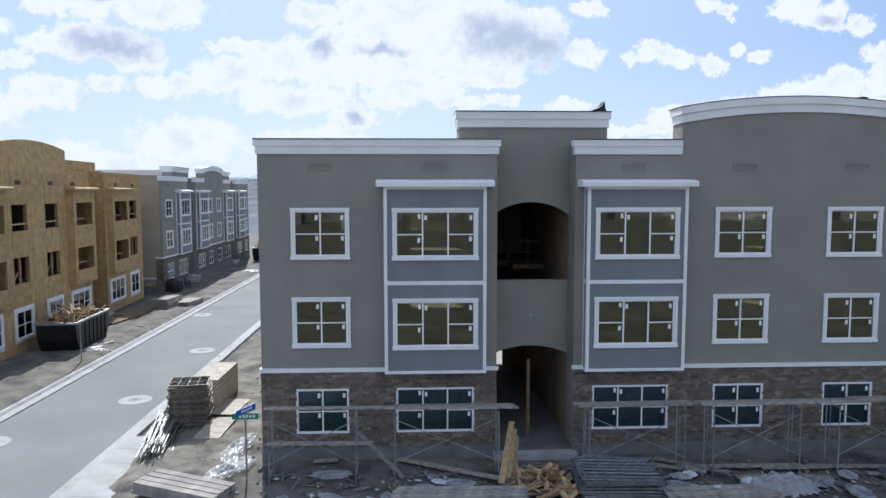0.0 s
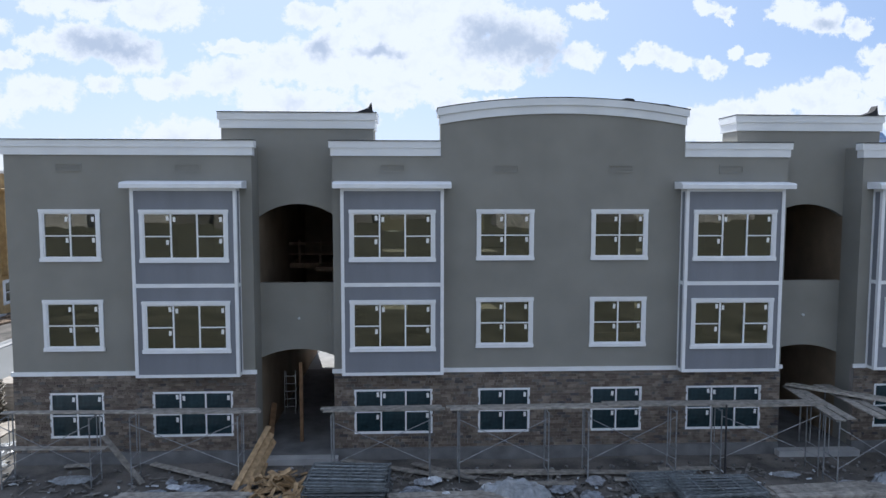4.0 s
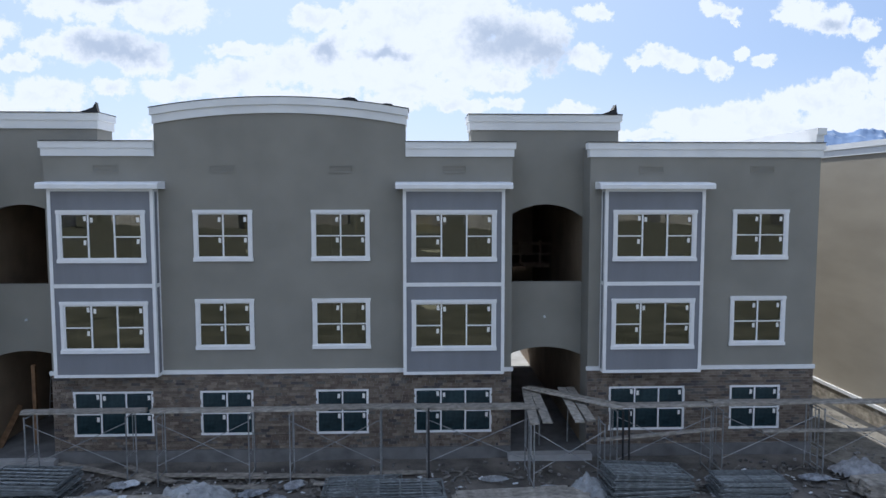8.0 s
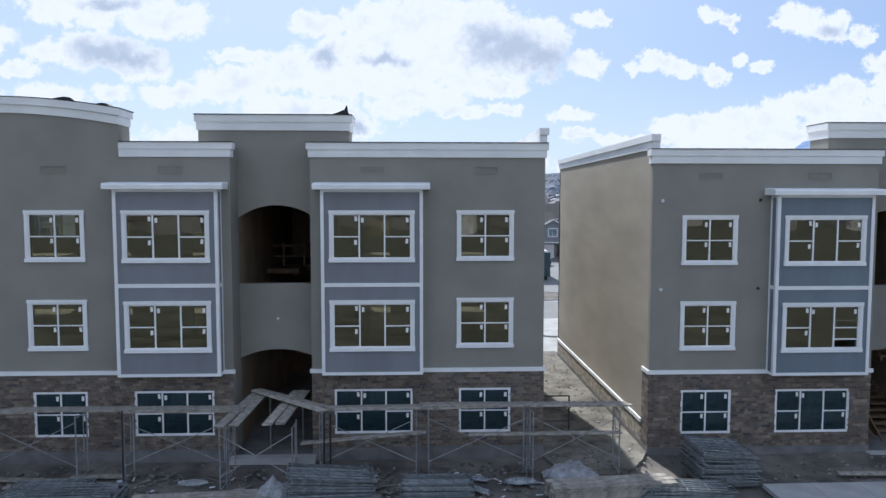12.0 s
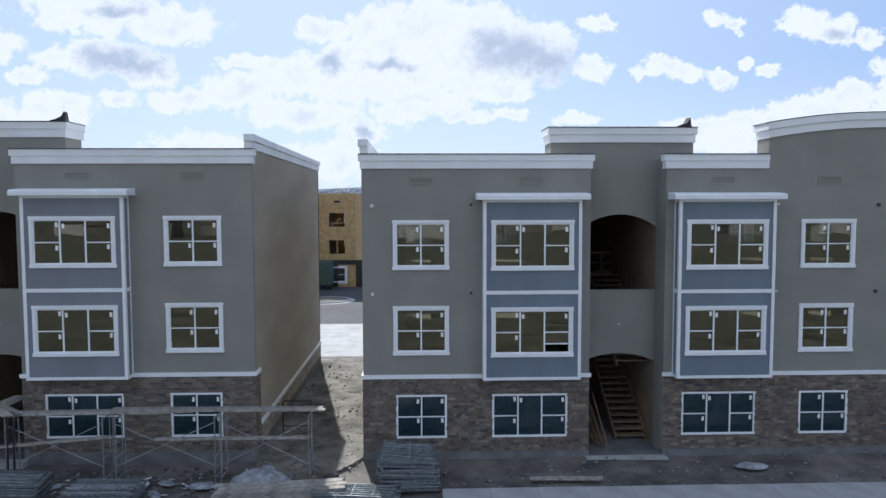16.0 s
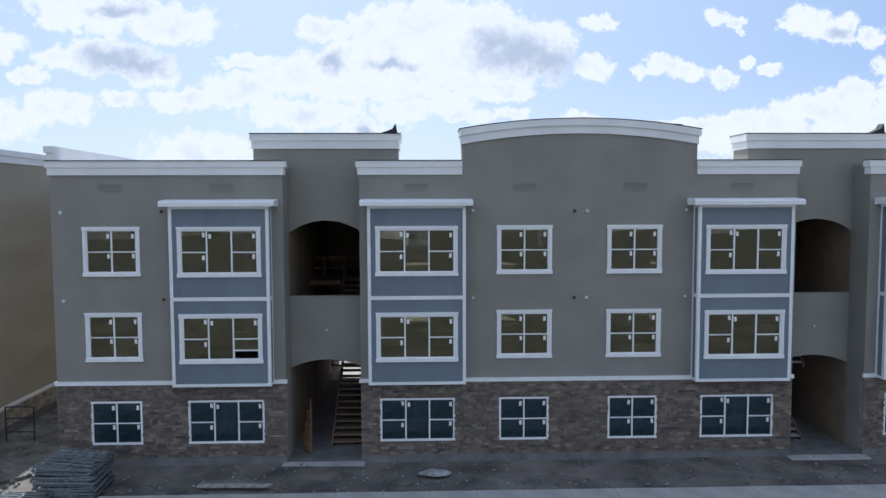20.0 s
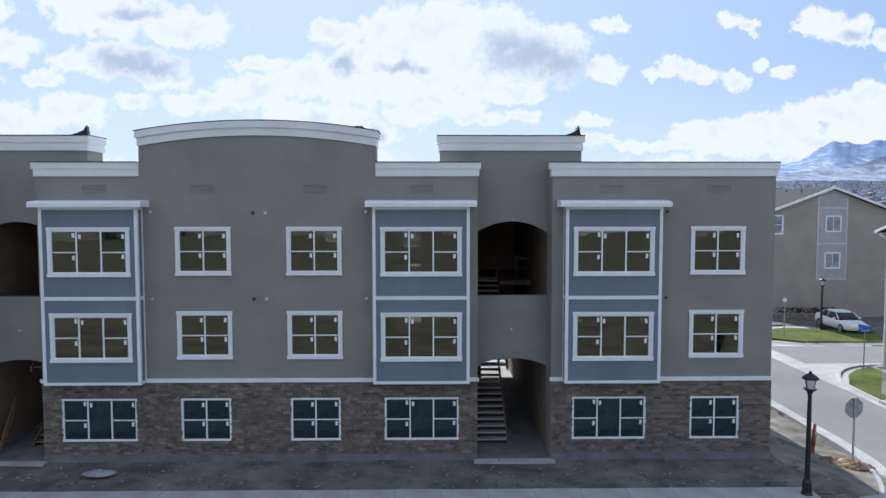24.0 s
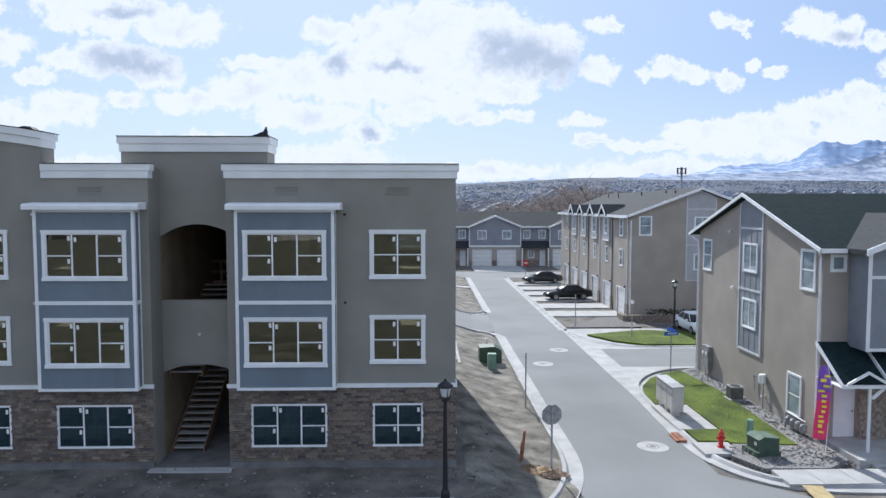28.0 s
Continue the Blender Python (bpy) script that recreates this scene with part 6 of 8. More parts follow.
# porch
for x0, x1, up in ((93.6, 95.3, 0), (95.36, 101, .1)):
    part("porch_roof", Shape().prism([(YA, 3.55 + up), (.3, 2.3 + up), (.3, 2.2 + up), (YA, 3.42 + up)], x0, x1, "x"), TEAL_SHINGLE, th)
    part("porch_fascia", Shape().box(x0, x1, .25, .3, 2.15 + up, 2.29 + up), WHITE, th)
    part("porch_barge", Shape().prism([(YA, 3.58 + up), (.25, 2.31 + up), (.25, 2.16 + up), (YA, 3.42 + up)], x0 - .055, x0, "x"), WHITE, th)
    part("porch_soffit", Shape().box(x0, x1, .3, YA, 2.14 + up, 2.17 + up), WHITE, th)
pg = part("porch_gable", Shape().prism([(93.8, 2.3), (95.2, 2.3), (94.5, 2.73)], .22, 1.0), TEAL_SHINGLE, th)
part("gable_board", Shape().prism([(93.7, 2.25), (94.5, 2.7), (95.28, 2.25), (95.28, 2.36), (94.5, 2.81), (93.7, 2.36)], .16, .22), WHITE, pg)
for x in (94.65, 98.6):
    part("porch_post", Shape().box(x, x + .085, .36, .445, -.35, 2.15), WHITE, th)
part("bracket", Shape().prism([(94.74, 1.78), (94.82, 1.7), (95.26, 2.08), (95.18, 2.14)], .36, .44), WHITE, th)
part("stone_wall", Shape().box(95.3, 101, 1.85, YA - .003, -1.2, 2.13), STONE, th)
house_window(th, 96.55, .3, 1.2, 1.35, 1, Matrix.Translation((0, 1.85, 0)))
door = part("front_door", Shape().box(94.35, 95.25, YA + .08, YA + .13, -.3, 1.8), WHITE, th, "white panelled front door")
part("door_handle", Shape().rod((95.15, YA + .08, .75), (95.15, YA + .02, .75), .03, 8), DARK_STEEL, door)
part("porch_slab", Shape().box(93.9, 98, -.4, YA, -1.2, -.3), CONCRETE, th)
part("porch_step", Shape().box(94.3, 98, -.75, -.4, -1.2, -.42), CONCRETE, th)
part("wall_light", Shape().lathe((X0 - .12, 9.87, 4.72), [(.09, 0), (.1, .1), (.05, .16)], 10), WHITE, th)
part("wall_light", Shape().lathe((X0 - .1, 10.4, 7.55), [(.07, 0), (.08, .08), (.04, .12)], 10), WHITE, th)
# services on the gable wall
mt = thing("electric_meters", "grey electric meter cabinet with conduits on the stucco wall", "electric meter", Matrix.Translation((X0 - .02, 12.75, -.1)))
part("cabinet", Shape().box(-.25, 0, -.42, .42, .15, 1.35), STEEL, mt)
for y in (-.22, .2):
    part("meter_dial", Shape().rod((-.3, y, .95), (-.25, y, .95), .1, 12), WHITE, mt)
    part("conduit", Shape().rod((-.1, y, -.35), (-.1, y, .15), .035, 8), STEEL, mt)
ac = thing("air_conditioner", "grey outdoor air conditioner on the gravel", "air conditioner", pose(93.1, 8.1, GZ + .085) @ Matrix.Scale(.76, 4))
part("pad", Shape().box(-.5, .5, -.5, .5, -.02, .07), CONCRETE, ac)
part("casing", Shape().prism([(-.4, -.34), (-.34, -.4), (.34, -.4), (.4, -.34), (.4, .34), (.34, .4), (-.34, .4), (-.4, .34)], .07, .78, "z"), mat("grey_green_casing", (.12, .128, .12), .5, vary=.15, bump=.05), ac)
part("top", Shape().prism([(-.42, -.36), (-.36, -.42), (.36, -.42), (.42, -.36), (.42, .36), (.36, .42), (-.36, .42), (-.42, .36)], .78, .86, "z"), STEEL, ac)
part("grille", Shape().lathe((0, 0, .86), [(.32, 0), (.32, .015), (.05, .02)], 20), BLACK, ac)
for i in range(9):
    part("louvre", Shape().box(-.405, -.4, -.36, .36, .13 + i * .07, .15 + i * .07), BLACK, ac)
vb = thing("vent_hood", "white vent hood and pipe on the stucco wall", "vent", Matrix.Translation((X0 - .01, 6.4, -.2)))
part("hood", Shape().lathe((-.16, 0, 0), [(.15, 1.0), (.17, 1.04), (.17, 1.34), (.14, 1.4)], 14), WHITE, vb)
part("pipe", Shape().rod((-.1, 0, -.3), (-.1, 0, 1.0), .03, 8), STEEL, vb)
part("elbow", Shape().rod((-.18, .05, .38), (0, .05, .38), .05, 8), WHITE, vb)
pb = thing("hose_bib", "small pipe with a tap on the stucco wall", "tap", Matrix.Translation((X0 - .01, 7.35, .8)))
part("pipe", Shape().rod((-.06, 0, -.6), (-.06, 0, .1), .025, 6), STEEL, pb)
part("tap", Shape().rod((-.14, 0, .08), (0, 0, .08), .03, 6), STEEL, pb)
gm = thing("gas_meters", "row of grey gas meters on a pipe at the wall foot", "gas meter", Matrix.Translation((X0 - .3, 3.2, GZ + .08)))
part("manifold", Shape().rod((0, -.8, .62), (0, .8, .62), .03, 8).rod((0, .8, -.05), (0, .8, .62), .03, 8), STEEL, gm)
for i in range(4):
    part("meter", Shape().lathe((0, -.6 + .38 * i, .12), [(.08, 0), (.14, .05), (.14, .3), (.08, .38)], 12), STEEL, gm)
single("valve_box", Shape().box(92.9, 93.3, 4.4, 4.8, GZ + .08, GZ + .14), STEEL, "flat grey valve box in the gravel", "valve box")
PINK = mat("flag_pink", (.75, .05, .16), .7, vary=.05, bump=.05)
PURPLE = mat("flag_purple", (.23, .1, .5), .7, vary=.05, bump=.05)
YELLOW = mat("flag_yellow", (.85, .7, .08), .7, vary=.05, bump=.05)
fl = thing("feather_flag", "tall pink and purple feather flag with yellow lettering", "flag", pose(93.05, .85, GZ + .05, 0, 3, -14) @ Matrix.Diagonal((.8, 1, 1.03, 1)))
part("pole", Shape().rod((.36, .02, 0), (.33, .02, 2.6), .018, 6).rod((.33, .02, 2.6), (.12, .02, 3.25), .014, 6), WHITE, fl)
MAUVE = mat("flag_mauve", (.46, .08, .36), .7, vary=.05, bump=.05)
for rows, m in (([(.5, -.28, .36), (1.1, -.27, .35), (1.75, -.25, .34), (1.95, -.255, .34)], PINK), ([(1.95, -.255, .34), (2.3, -.27, .34)], MAUVE), ([(2.3, -.27, .34), (2.75, -.28, .28), (3.05, -.26, .17), (3.25, -.14, .06)], PURPLE)):
    s = Shape()
    for (z0, a0, b0), (z1, a1, b1) in zip(rows, rows[1:]):
        for k in range(5):
            p, q = k / 5, (k + 1) / 5
            s.face(*[(a + (b - a) * f, .03 * math.sin(f * 7 + z * 2), z) for a, b, f, z in ((a0, b0, p, z0), (a0, b0, q, z0), (a1, b1, q, z1), (a1, b1, p, z1))])
    part("cloth", s, m, fl)
r = random.Random(8)
for i in range(12):
    z, w = .75 + i * .19, .1 + .06 * r.random()
    part("lettering_bar", Shape().box(.03 - w, .03 + w * r.uniform(.6, 1), -.045, -.036, z, z + .07 + .06 * r.random(), Matrix.Rotation(r.uniform(-.05, .05), 4, "Y")), YELLOW, fl)

# long townhouse block: its gable end faces -y, its garages face -x
t2 = thing("townhouse_block", "three-storey taupe stucco townhouse row with white garage doors", "house")
XW, XE, Y0, Y1, XR, E2, R2 = 95.25, 107.0, 33.2, 63.0, 101.15, 8.1, 10.45
part("gable_wall", Shape().prism([(XW, -.9), (XE, -.9), (XE, E2 - .1), (XR, R2 - .2), (XW, E2 - .1)], Y0, Y0 + .25), TH_STUCCO, t2)
part("far_gable_wall", Shape().prism([(XW, -.9), (XE, -.9), (XE, E2 - .1), (XR, R2 - .2), (XW, E2 - .1)], Y1 - .25, Y1), TH_STUCCO, t2)
UNITS = [34.2 + 4.75 * i for i in range(6)]
g_holes = [(y + .35, y + 2.75, -.55, 1.75) for y in UNITS]
part("front_wall", Shape().wall(Y0 + .25, Y1 - .25, -.9, E2 - .1, XW, XW + .25, g_holes, "y"), TH_STUCCO, t2)
part("back_wall", Shape().box(XE - .25, XE, Y0 + .25, Y1 - .25, -.9, E2 - .1), TH_STUCCO, t2)
for xa in (XW - .4, XE + .4):
    part("roof_slope", Shape().prism([(xa, E2 - .16), (xa, E2 + .02), (XR, R2), (XR, R2 - .18)], Y0 - .35, Y1 + .35), SHINGLE, t2)
    part("barge_board", Shape().prism([(xa, E2 - .18), (xa, E2 + .03), (XR, R2 + .02), (XR, R2 - .19)], Y0 - .4, Y0 - .35), WHITE, t2)
    part("eaves_board", Shape().box(xa - .04, xa + .04, Y0 - .35, Y1 + .35, E2 - .2, E2 + .03), WHITE, t2)
gp = part("siding_panel", Shape().prism([(100.0, 2.7), (102.45, 2.7), (102.45, 9.7), (XR, R2 - .24), (100.0, 9.75)], Y0 - .03, Y0 - .003), PALE_PANEL, t2, "pale grey siding panel")
for x in (99.95, 102.4):
    part("trim_board", Shape().box(x, x + .1, Y0 - .055, Y0 - .003, 2.6, 9.6), PANEL_TRIM, gp)
for z in (2.6, 5.6, 8.6):
    part("trim_board", Shape().box(100.05, 102.4, Y0 - .053, Y0 - .003, z, z + .1), PANEL_TRIM, gp)
house_window(t2, 96.05, 6.5, .95, 1.5, 1, Matrix.Translation((0, Y0, 0)))
house_window(t2, 100.7, 6.7, 1.2, 1.25, 2, Matrix.Translation((0, Y0 - .03, 0)))
house_window(t2, 100.7, 3.6, 1.2, 1.25, 2, Matrix.Translation((0, Y0 - .03, 0)))
part("downpipe", Shape().rod((XW + .05, Y0 - .07, -.5), (XW + .05, Y0 - .07, 7.7), .05, 8), WHITE, t2)
west = Matrix(((0, 1, 0, XW), (1, 0, 0, 0), (0, 0, 1, 0), (0, 0, 0, 1)))
for i, y in enumerate(UNITS):
    gd = part("garage_door", Shape().box(XW + .06, XW + .12, y + .35, y + 2.75, -.55, 1.75), GARAGE, t2)
    for z in (.0, .58, 1.16):
        part("door_groove", Shape().box(XW + .055, XW + .062, y + .4, y + 2.7, z, z + .025), STEEL, gd)
    part("garage_trim", Shape().wall(y + .25, y + 2.85, -.55, 1.85, XW - .03, XW, [(y + .35, y + 2.75, -.6, 1.75)], "y"), WHITE, t2)
    part("stone_pier", Shape().box(XW - .06, XW, y - .65, y + .2, -.9, .6), STONE, t2)
    house_window(t2, y + 1.2, 3.75, .85, 1.35, 1, west)
    if 0 < i < 5:
        bay = part("gable_panel", Shape().prism([(y + .6, 5.7), (y + 2.7, 5.7), (y + 2.7, 8.1), (y + 1.65, 8.92), (y + .6, 8.1)], XW - .12, XW, "x"), PALE_PANEL, t2)
        part("gable_board", Shape().prism([(y + .35, 7.95), (y + 1.65, 8.9), (y + 2.95, 7.95), (y + 2.95, 8.15), (y + 1.65, 9.1), (y + .35, 8.15)], XW - .62, XW - .55, "x"), WHITE, bay)
        part("gable_slope", Shape().prism([(y + .35, 8.0), (y + 1.65, 8.95), (y + 2.95, 8.0), (y + 2.95, 8.13), (y + 1.65, 9.08), (y + .35, 8.13)], XW - .55, XW + 1.6, "x"), SHINGLE, bay)
        for yy in (y + .55, y + 2.65):
            part("trim_board", Shape().box(XW - .15, XW - .12, yy, yy + .1, 5.7, 8.05), WHITE, bay)
        part("trim_board", Shape().box(XW - .15, XW - .12, y + .65, y + 2.65, 5.65, 5.75), WHITE, bay)
    house_window(t2, y + 1.2, 6.35, .85, 1.5, 1, Matrix.Translation((-.12 if 0 < i < 5 else 0, 0, 0)) @ west)
    part("downpipe", Shape().rod((XW - .05, y - .35, -.4), (XW - .05, y - .35, 7.9), .04, 6), DARK_STEEL if i % 2 else WHITE, t2)
    part("wall_light", Shape().lathe((XW - .1, y + .1, 1.9), [(.07, 0), (.08, .14), (.03, .2)], 8), BLACK, t2)
    drive = slabs("driveway", 88.9, 95.2, y + .05, y + 3.0, GZ + .0, 3.15, "pale concrete driveway before a garage door")
for x, y in ((103.0, 45), (103.4, 39), (102.6, 52), (102.8, 57), (103.2, 36)):
    single("roof_vent", Shape().rod((x - 3.2, y, R2 - .9), (x - 3.2, y, R2 - .15), .06, 8), DARK_STEEL, "small dark vent pipe on the shingle roof", "roof vent", None, "roof vents")
single("retaining_wall", Shape().box(94.6, 101, 31.3, 31.7, GZ - .2, GZ + .5).box(94.2, 94.6, 31.3, 33.1, GZ - .2, GZ + .5), STONE, "low brown block retaining wall by the townhouse", "retaining wall")
hedge, r = Shape(), random.Random(3)
for _ in range(260):
    x, y, z = r.uniform(96.5, 101.5), r.uniform(32.0, 32.8), GZ + .3 + r.random() * .45
    g = r.uniform(0, 6)
    hedge.face((x, y, z), (x + .16 * math.cos(g), y + .16 * math.sin(g), z + .05), (x + .05, y - .06, z + .17))
single("low_shrubs", hedge.mesh("low_shrubs", mat("shrub_leaf", (.05, .06, .03), .9, vary=.3, bump=0), False), None, "low dark shrubs along the townhouse wall", "shrubs", kind="stuff")

# two-storey row at the end of the street, facing -y
Y3 = 86.0
t3 = thing("townhouse_row", "two-storey grey and brown townhouse row with white garage doors", "house")
part("lower_wall", Shape().box(56, 128, Y3, Y3 + .3, -.9, 2.6), TH_STUCCO, t3)
part("upper_wall", Shape().box(56, 128, Y3 + .002, Y3 + .3, 2.6, 5.7), TH_BLUE, t3)
part("back_wall", Shape().box(56, 128, Y3 + 9.7, Y3 + 10, -.9, 5.7), TH_BLUE, t3)
part("roof_slope", Shape().prism([(Y3 - .5, 5.55), (Y3 - .5, 5.72), (Y3 + 5, 8.1), (Y3 + 5, 7.9)], 55.5, 128.5, "x"), SHINGLE, t3)
part("roof_slope", Shape().prism([(Y3 + 10.5, 5.55), (Y3 + 10.5, 5.72), (Y3 + 5, 8.1), (Y3 + 5, 7.9)], 55.5, 128.5, "x"), SHINGLE, t3)
part("eaves_board", Shape().box(55.5, 128.5, Y3 - .55, Y3 - .5, 5.5, 5.73), WHITE, t3)
for k in range(5):
    x = 84.9 + 12.75 * (k - 2)
    bay = part("gable_front", Shape().prism([(x, 2.6), (x + 8.2, 2.6), (x + 8.2, 5.6), (x + 4.1, 7.3), (x, 5.6)], Y3 - 1.0, Y3), TH_BLUE, t3)
    for s in (0, 1):
        xa, xb = (x - .4, x + 4.1) if s == 0 else (x + 8.6, x + 4.1)
        part("gable_slope", Shape().prism([(xa, 5.45), (xb, 7.32), (xb, 7.5), (xa, 5.63)], Y3 - 1.35, Y3 + 3.5), SHINGLE, bay)
        part("barge_board", Shape().prism([(xa, 5.38), (xb, 7.26), (xb, 7.52), (xa, 5.65)], Y3 - 1.42, Y3 - 1.35), WHITE, bay)
    part("band_board", Shape().box(x, x + 8.2, Y3 - 1.04, Y3 - 1.0, 2.5, 2.72), WHITE, bay)
    for xa in (x - .02, x + 8.1):
        part("corner_board", Shape().box(xa, xa + .12, Y3 - 1.03, Y3 - 1.0, 2.72, 5.55), WHITE, bay)
    part("lower_front", Shape().wall(x, x + 8.2, -.9, 2.5, Y3 - 1.0, Y3 - .7, [(x + .5, x + 3.6, -.6, 2.1), (x + 4.4, x + 7.5, -.6, 2.1)]), TH_STUCCO, t3)
    for xa, xb in ((x + .02, x + .47), (x + 3.63, x + 4.37), (x + 7.53, x + 8.18)):
        part("stone_base", Shape().box(xa, xb, Y3 - 1.05, Y3 - 1.0, -.9, .35), STONE, t3, "brown stone veneer")
    for gx in (x + .5, x + 4.4):
        gd = part("garage_door", Shape().box(gx, gx + 3.1, Y3 - .85, Y3 - .8, -.6, 2.1), GARAGE, t3)
        for z in (.05, .72, 1.4):
            part("door_groove", Shape().box(gx + .05, gx + 3.05, Y3 - .857, Y3 - .85, z, z + .03), STEEL, gd)
        house_window(t3, gx + .9, 3.75, 1.3, 1.3, 2, Matrix.Translation((0, Y3 - 1.0, 0)))
    for dx in (8.75, 11.2):
        house_window(t3, x + dx, 3.8, 1.0, 1.3, 2, Matrix.Translation((0, Y3, 0)))
    part("front_door", Shape().box(x + 11.35, x + 12.25, Y3 - .04, Y3, -.6, 1.9), WHITE, t3)
    house_window(t3, x + 9.5, .75, .9, 1.1, 2, Matrix.Translation((0, Y3, 0)))
    part("stone_base", Shape().box(x + 8.25, x + 11.2, Y3 - .08, Y3, -.9, .35), STONE, t3, "brown stone veneer")
    part("porch_roof", Shape().prism([(Y3 - 1.2, 2.3), (Y3 - 1.2, 2.4), (Y3, 3.4), (Y3, 2.4)], x + 8.22, x + 12.73, "x"), SHINGLE, t3)
    for px_ in (x + 8.3, x + 12.45):
        part("porch_post", Shape().box(px_, px_ + .18, Y3 - 1.3, Y3 - 1.12, -.7, 2.3), WHITE, t3)
    slabs("driveway", x + .3, x + 7.8, 75.2, 84.9, GZ + .0, 3.75, "pale concrete driveway of the far row")

# ---- street things by the lawn ----
mb = thing("mailbox_cluster", "three grey cluster mailboxes on a concrete pad", "mailbox", pose(89.3, 5.25, GZ + .08) @ Matrix.Scale(.8, 4))
for i in range(3):
    u = part("mailbox_unit", Shape().box(-.3, .3, i * .95, i * .95 + .9, .28, 1.62), MAILBOX, mb)
    part("hood", Shape().prism([(-.36, 1.62), (.34, 1.62), (.34, 1.7), (-.36, 1.66)], i * .95 - .02, i * .95 + .92), STEEL, u)
    part("pedestal", Shape().box(-.2, .2, i * .95 + .2, i * .95 + .7, 0, .28), MAILBOX, u)
    for j in range(5):
        for k in range(2):
            part("box_door", Shape().box(-.312, -.3, i * .95 + .05 + k * .41, i * .95 + .44 + k * .41, .34 + j * .25, .56 + j * .25), STEEL if j == 3 else MAILBOX, u)
hy = thing("fire_hydrant", "red fire hydrant on a concrete pad", "hydrant", pose(89.6, 1.45, GZ + .08) @ Matrix.Scale(.84, 4))
part("barrel", Shape().lathe((0, 0, 0), [(.17, 0), (.17, .06), (.11, .08), (.11, .5), (.15, .52), (.15, .58), (.12, .62), (.1, .72), (.04, .78), (.04, .84)], 14), RED, hy)
for a, b in (((-.2, 0, .42), (.2, 0, .42)), ((0, -.2, .4), (0, .0, .4))):
    part("nozzle", Shape().rod(a, b, .06, 10), RED, hy)
for i in range(8):
    g = i * math.pi / 4
    part("bolt", Shape().lathe((.145 * math.cos(g), .145 * math.sin(g), .58), [(.015, 0), (.015, .02)], 6), STEEL, hy)
single("utility_pedestal", Shape().lathe((91.2, 2.45, GZ + .1), [(.14, 0), (.14, .68), (.12, .74)], 12), PALE_GREEN, "pale green utility pedestal in the lawn", "utility box")
tb = thing("transformer_box", "green pad transformer among gravel", "transformer", pose(90.9, .75, GZ + .08, 0, 0, 8) @ Matrix.Scale(.74, 4))
part("plinth", Shape().box(-.75, .6, -.62, .62, -.02, .24), GREEN_BOX, tb)
part("tank", Shape().prism([(-.55, .24), (.55, .24), (.55, .86), (-.3, .98), (-.55, .84)], -.52, .52), GREEN_BOX, tb)
# lid in a lighter, duller green than the tank
part("lid", Shape().prism([(-.6, .83), (-.3, .98), (.58, .86), (.58, .9), (-.3, 1.02), (-.6, .87)], -.56, .56), mat("lighter_green_enamel", (.1, .15, .11), .8, vary=.15, bump=.05), tb)
part("warning_plate", Shape().box(-.562, -.55, -.3, -.1, .5, .68), PAPER, tb)
for y in (-.35, .1, .4):
    part("lug", Shape().box(-.78, -.75, y - .06, y + .06, .05, .18), STEEL, tb)
tb2 = thing("transformer_box", "dark green pad transformer on the dirt strip", "transformer", pose(82.0, 16.5, GZ) @ Matrix.Diagonal((.88, .9, 1.08, 1)))
part("pad", Shape().box(-.85, .85, -.75, .75, -.1, .08), CONCRETE, tb2)
part("tank", Shape().prism([(-.75, .08), (.75, .08), (.75, .8), (.3, 1.0), (-.75, .95)], -.6, .6), GREEN_BOX, tb2)
for x in (-.4, .35):
    part("hatch", Shape().box(x - .3, x + .3, -.62, -.6, .15, .85), GREEN_BOX, tb2)
single("utility_pedestal", Shape().prism([(-.25, -.2), (.25, -.2), (.25, .2), (-.25, .2)], 0, .85, "z"), PALE_GREEN, "pale green utility pedestal beside a transformer", "utility box", pose(81.95, 14.7, GZ - .05) @ Matrix.Diagonal((.95, .95, 1.18, 1)))
single("utility_pedestal", Shape().box(82.1, 82.26, 20.6, 20.76, GZ - .1, .2), WHITE, "white utility marker on the dirt strip", "utility box")
RUST = mat("rusty_iron", (.3, .13, .08), .85, vary=.25, bump=.2)
single("storm_drain", Shape().box(88.32, 88.6, 2.3, 3.3, GZ - .05, GZ + .06).box(88.2, 88.32, 2.35, 3.25, GZ - .05, GZ + .02), RUST, "rust-brown storm drain cover at the kerb", "drain")
for k in range(3):
    sheet_heap("torn_wrap", pose(81.85 + .4 * k, -.7 - .25 * k, GZ + .02), .55, .4, .3, LUMBER if k % 2 else DARK_WOOD, "small crumpled piece of torn brown wrap on dirt", "torn wrap", 20 + k)
for x, y, h in ((81.7, .2, 1.2), (81.62, -.02, .85)):
    single("survey_stake", Shape().box(-.04, .04, -.04, .04, -.1, h), RUST, "weathered red-brown wooden stake in the dirt", "stake", pose(x, y, GZ, 3, 4, 10), "survey stakes in the dirt strip")


def loft(rings, cap=True):
    """A smooth skin over rings with the same number of points."""
    s, n = Shape(), len(rings[0])
    for r_ in rings:
        s.v.extend(r_)
    for k in range(len(rings) - 1):
        for i in range(n):
            a, b = k * n + i, k * n + (i + 1) % n
            s.f.append((a, b, b + n, a + n))
    if cap:
        s.f.append(tuple(range(n))[::-1])
        s.f.append(tuple(range((len(rings) - 1) * n, len(rings) * n)))
    s.smooth = True
    return s


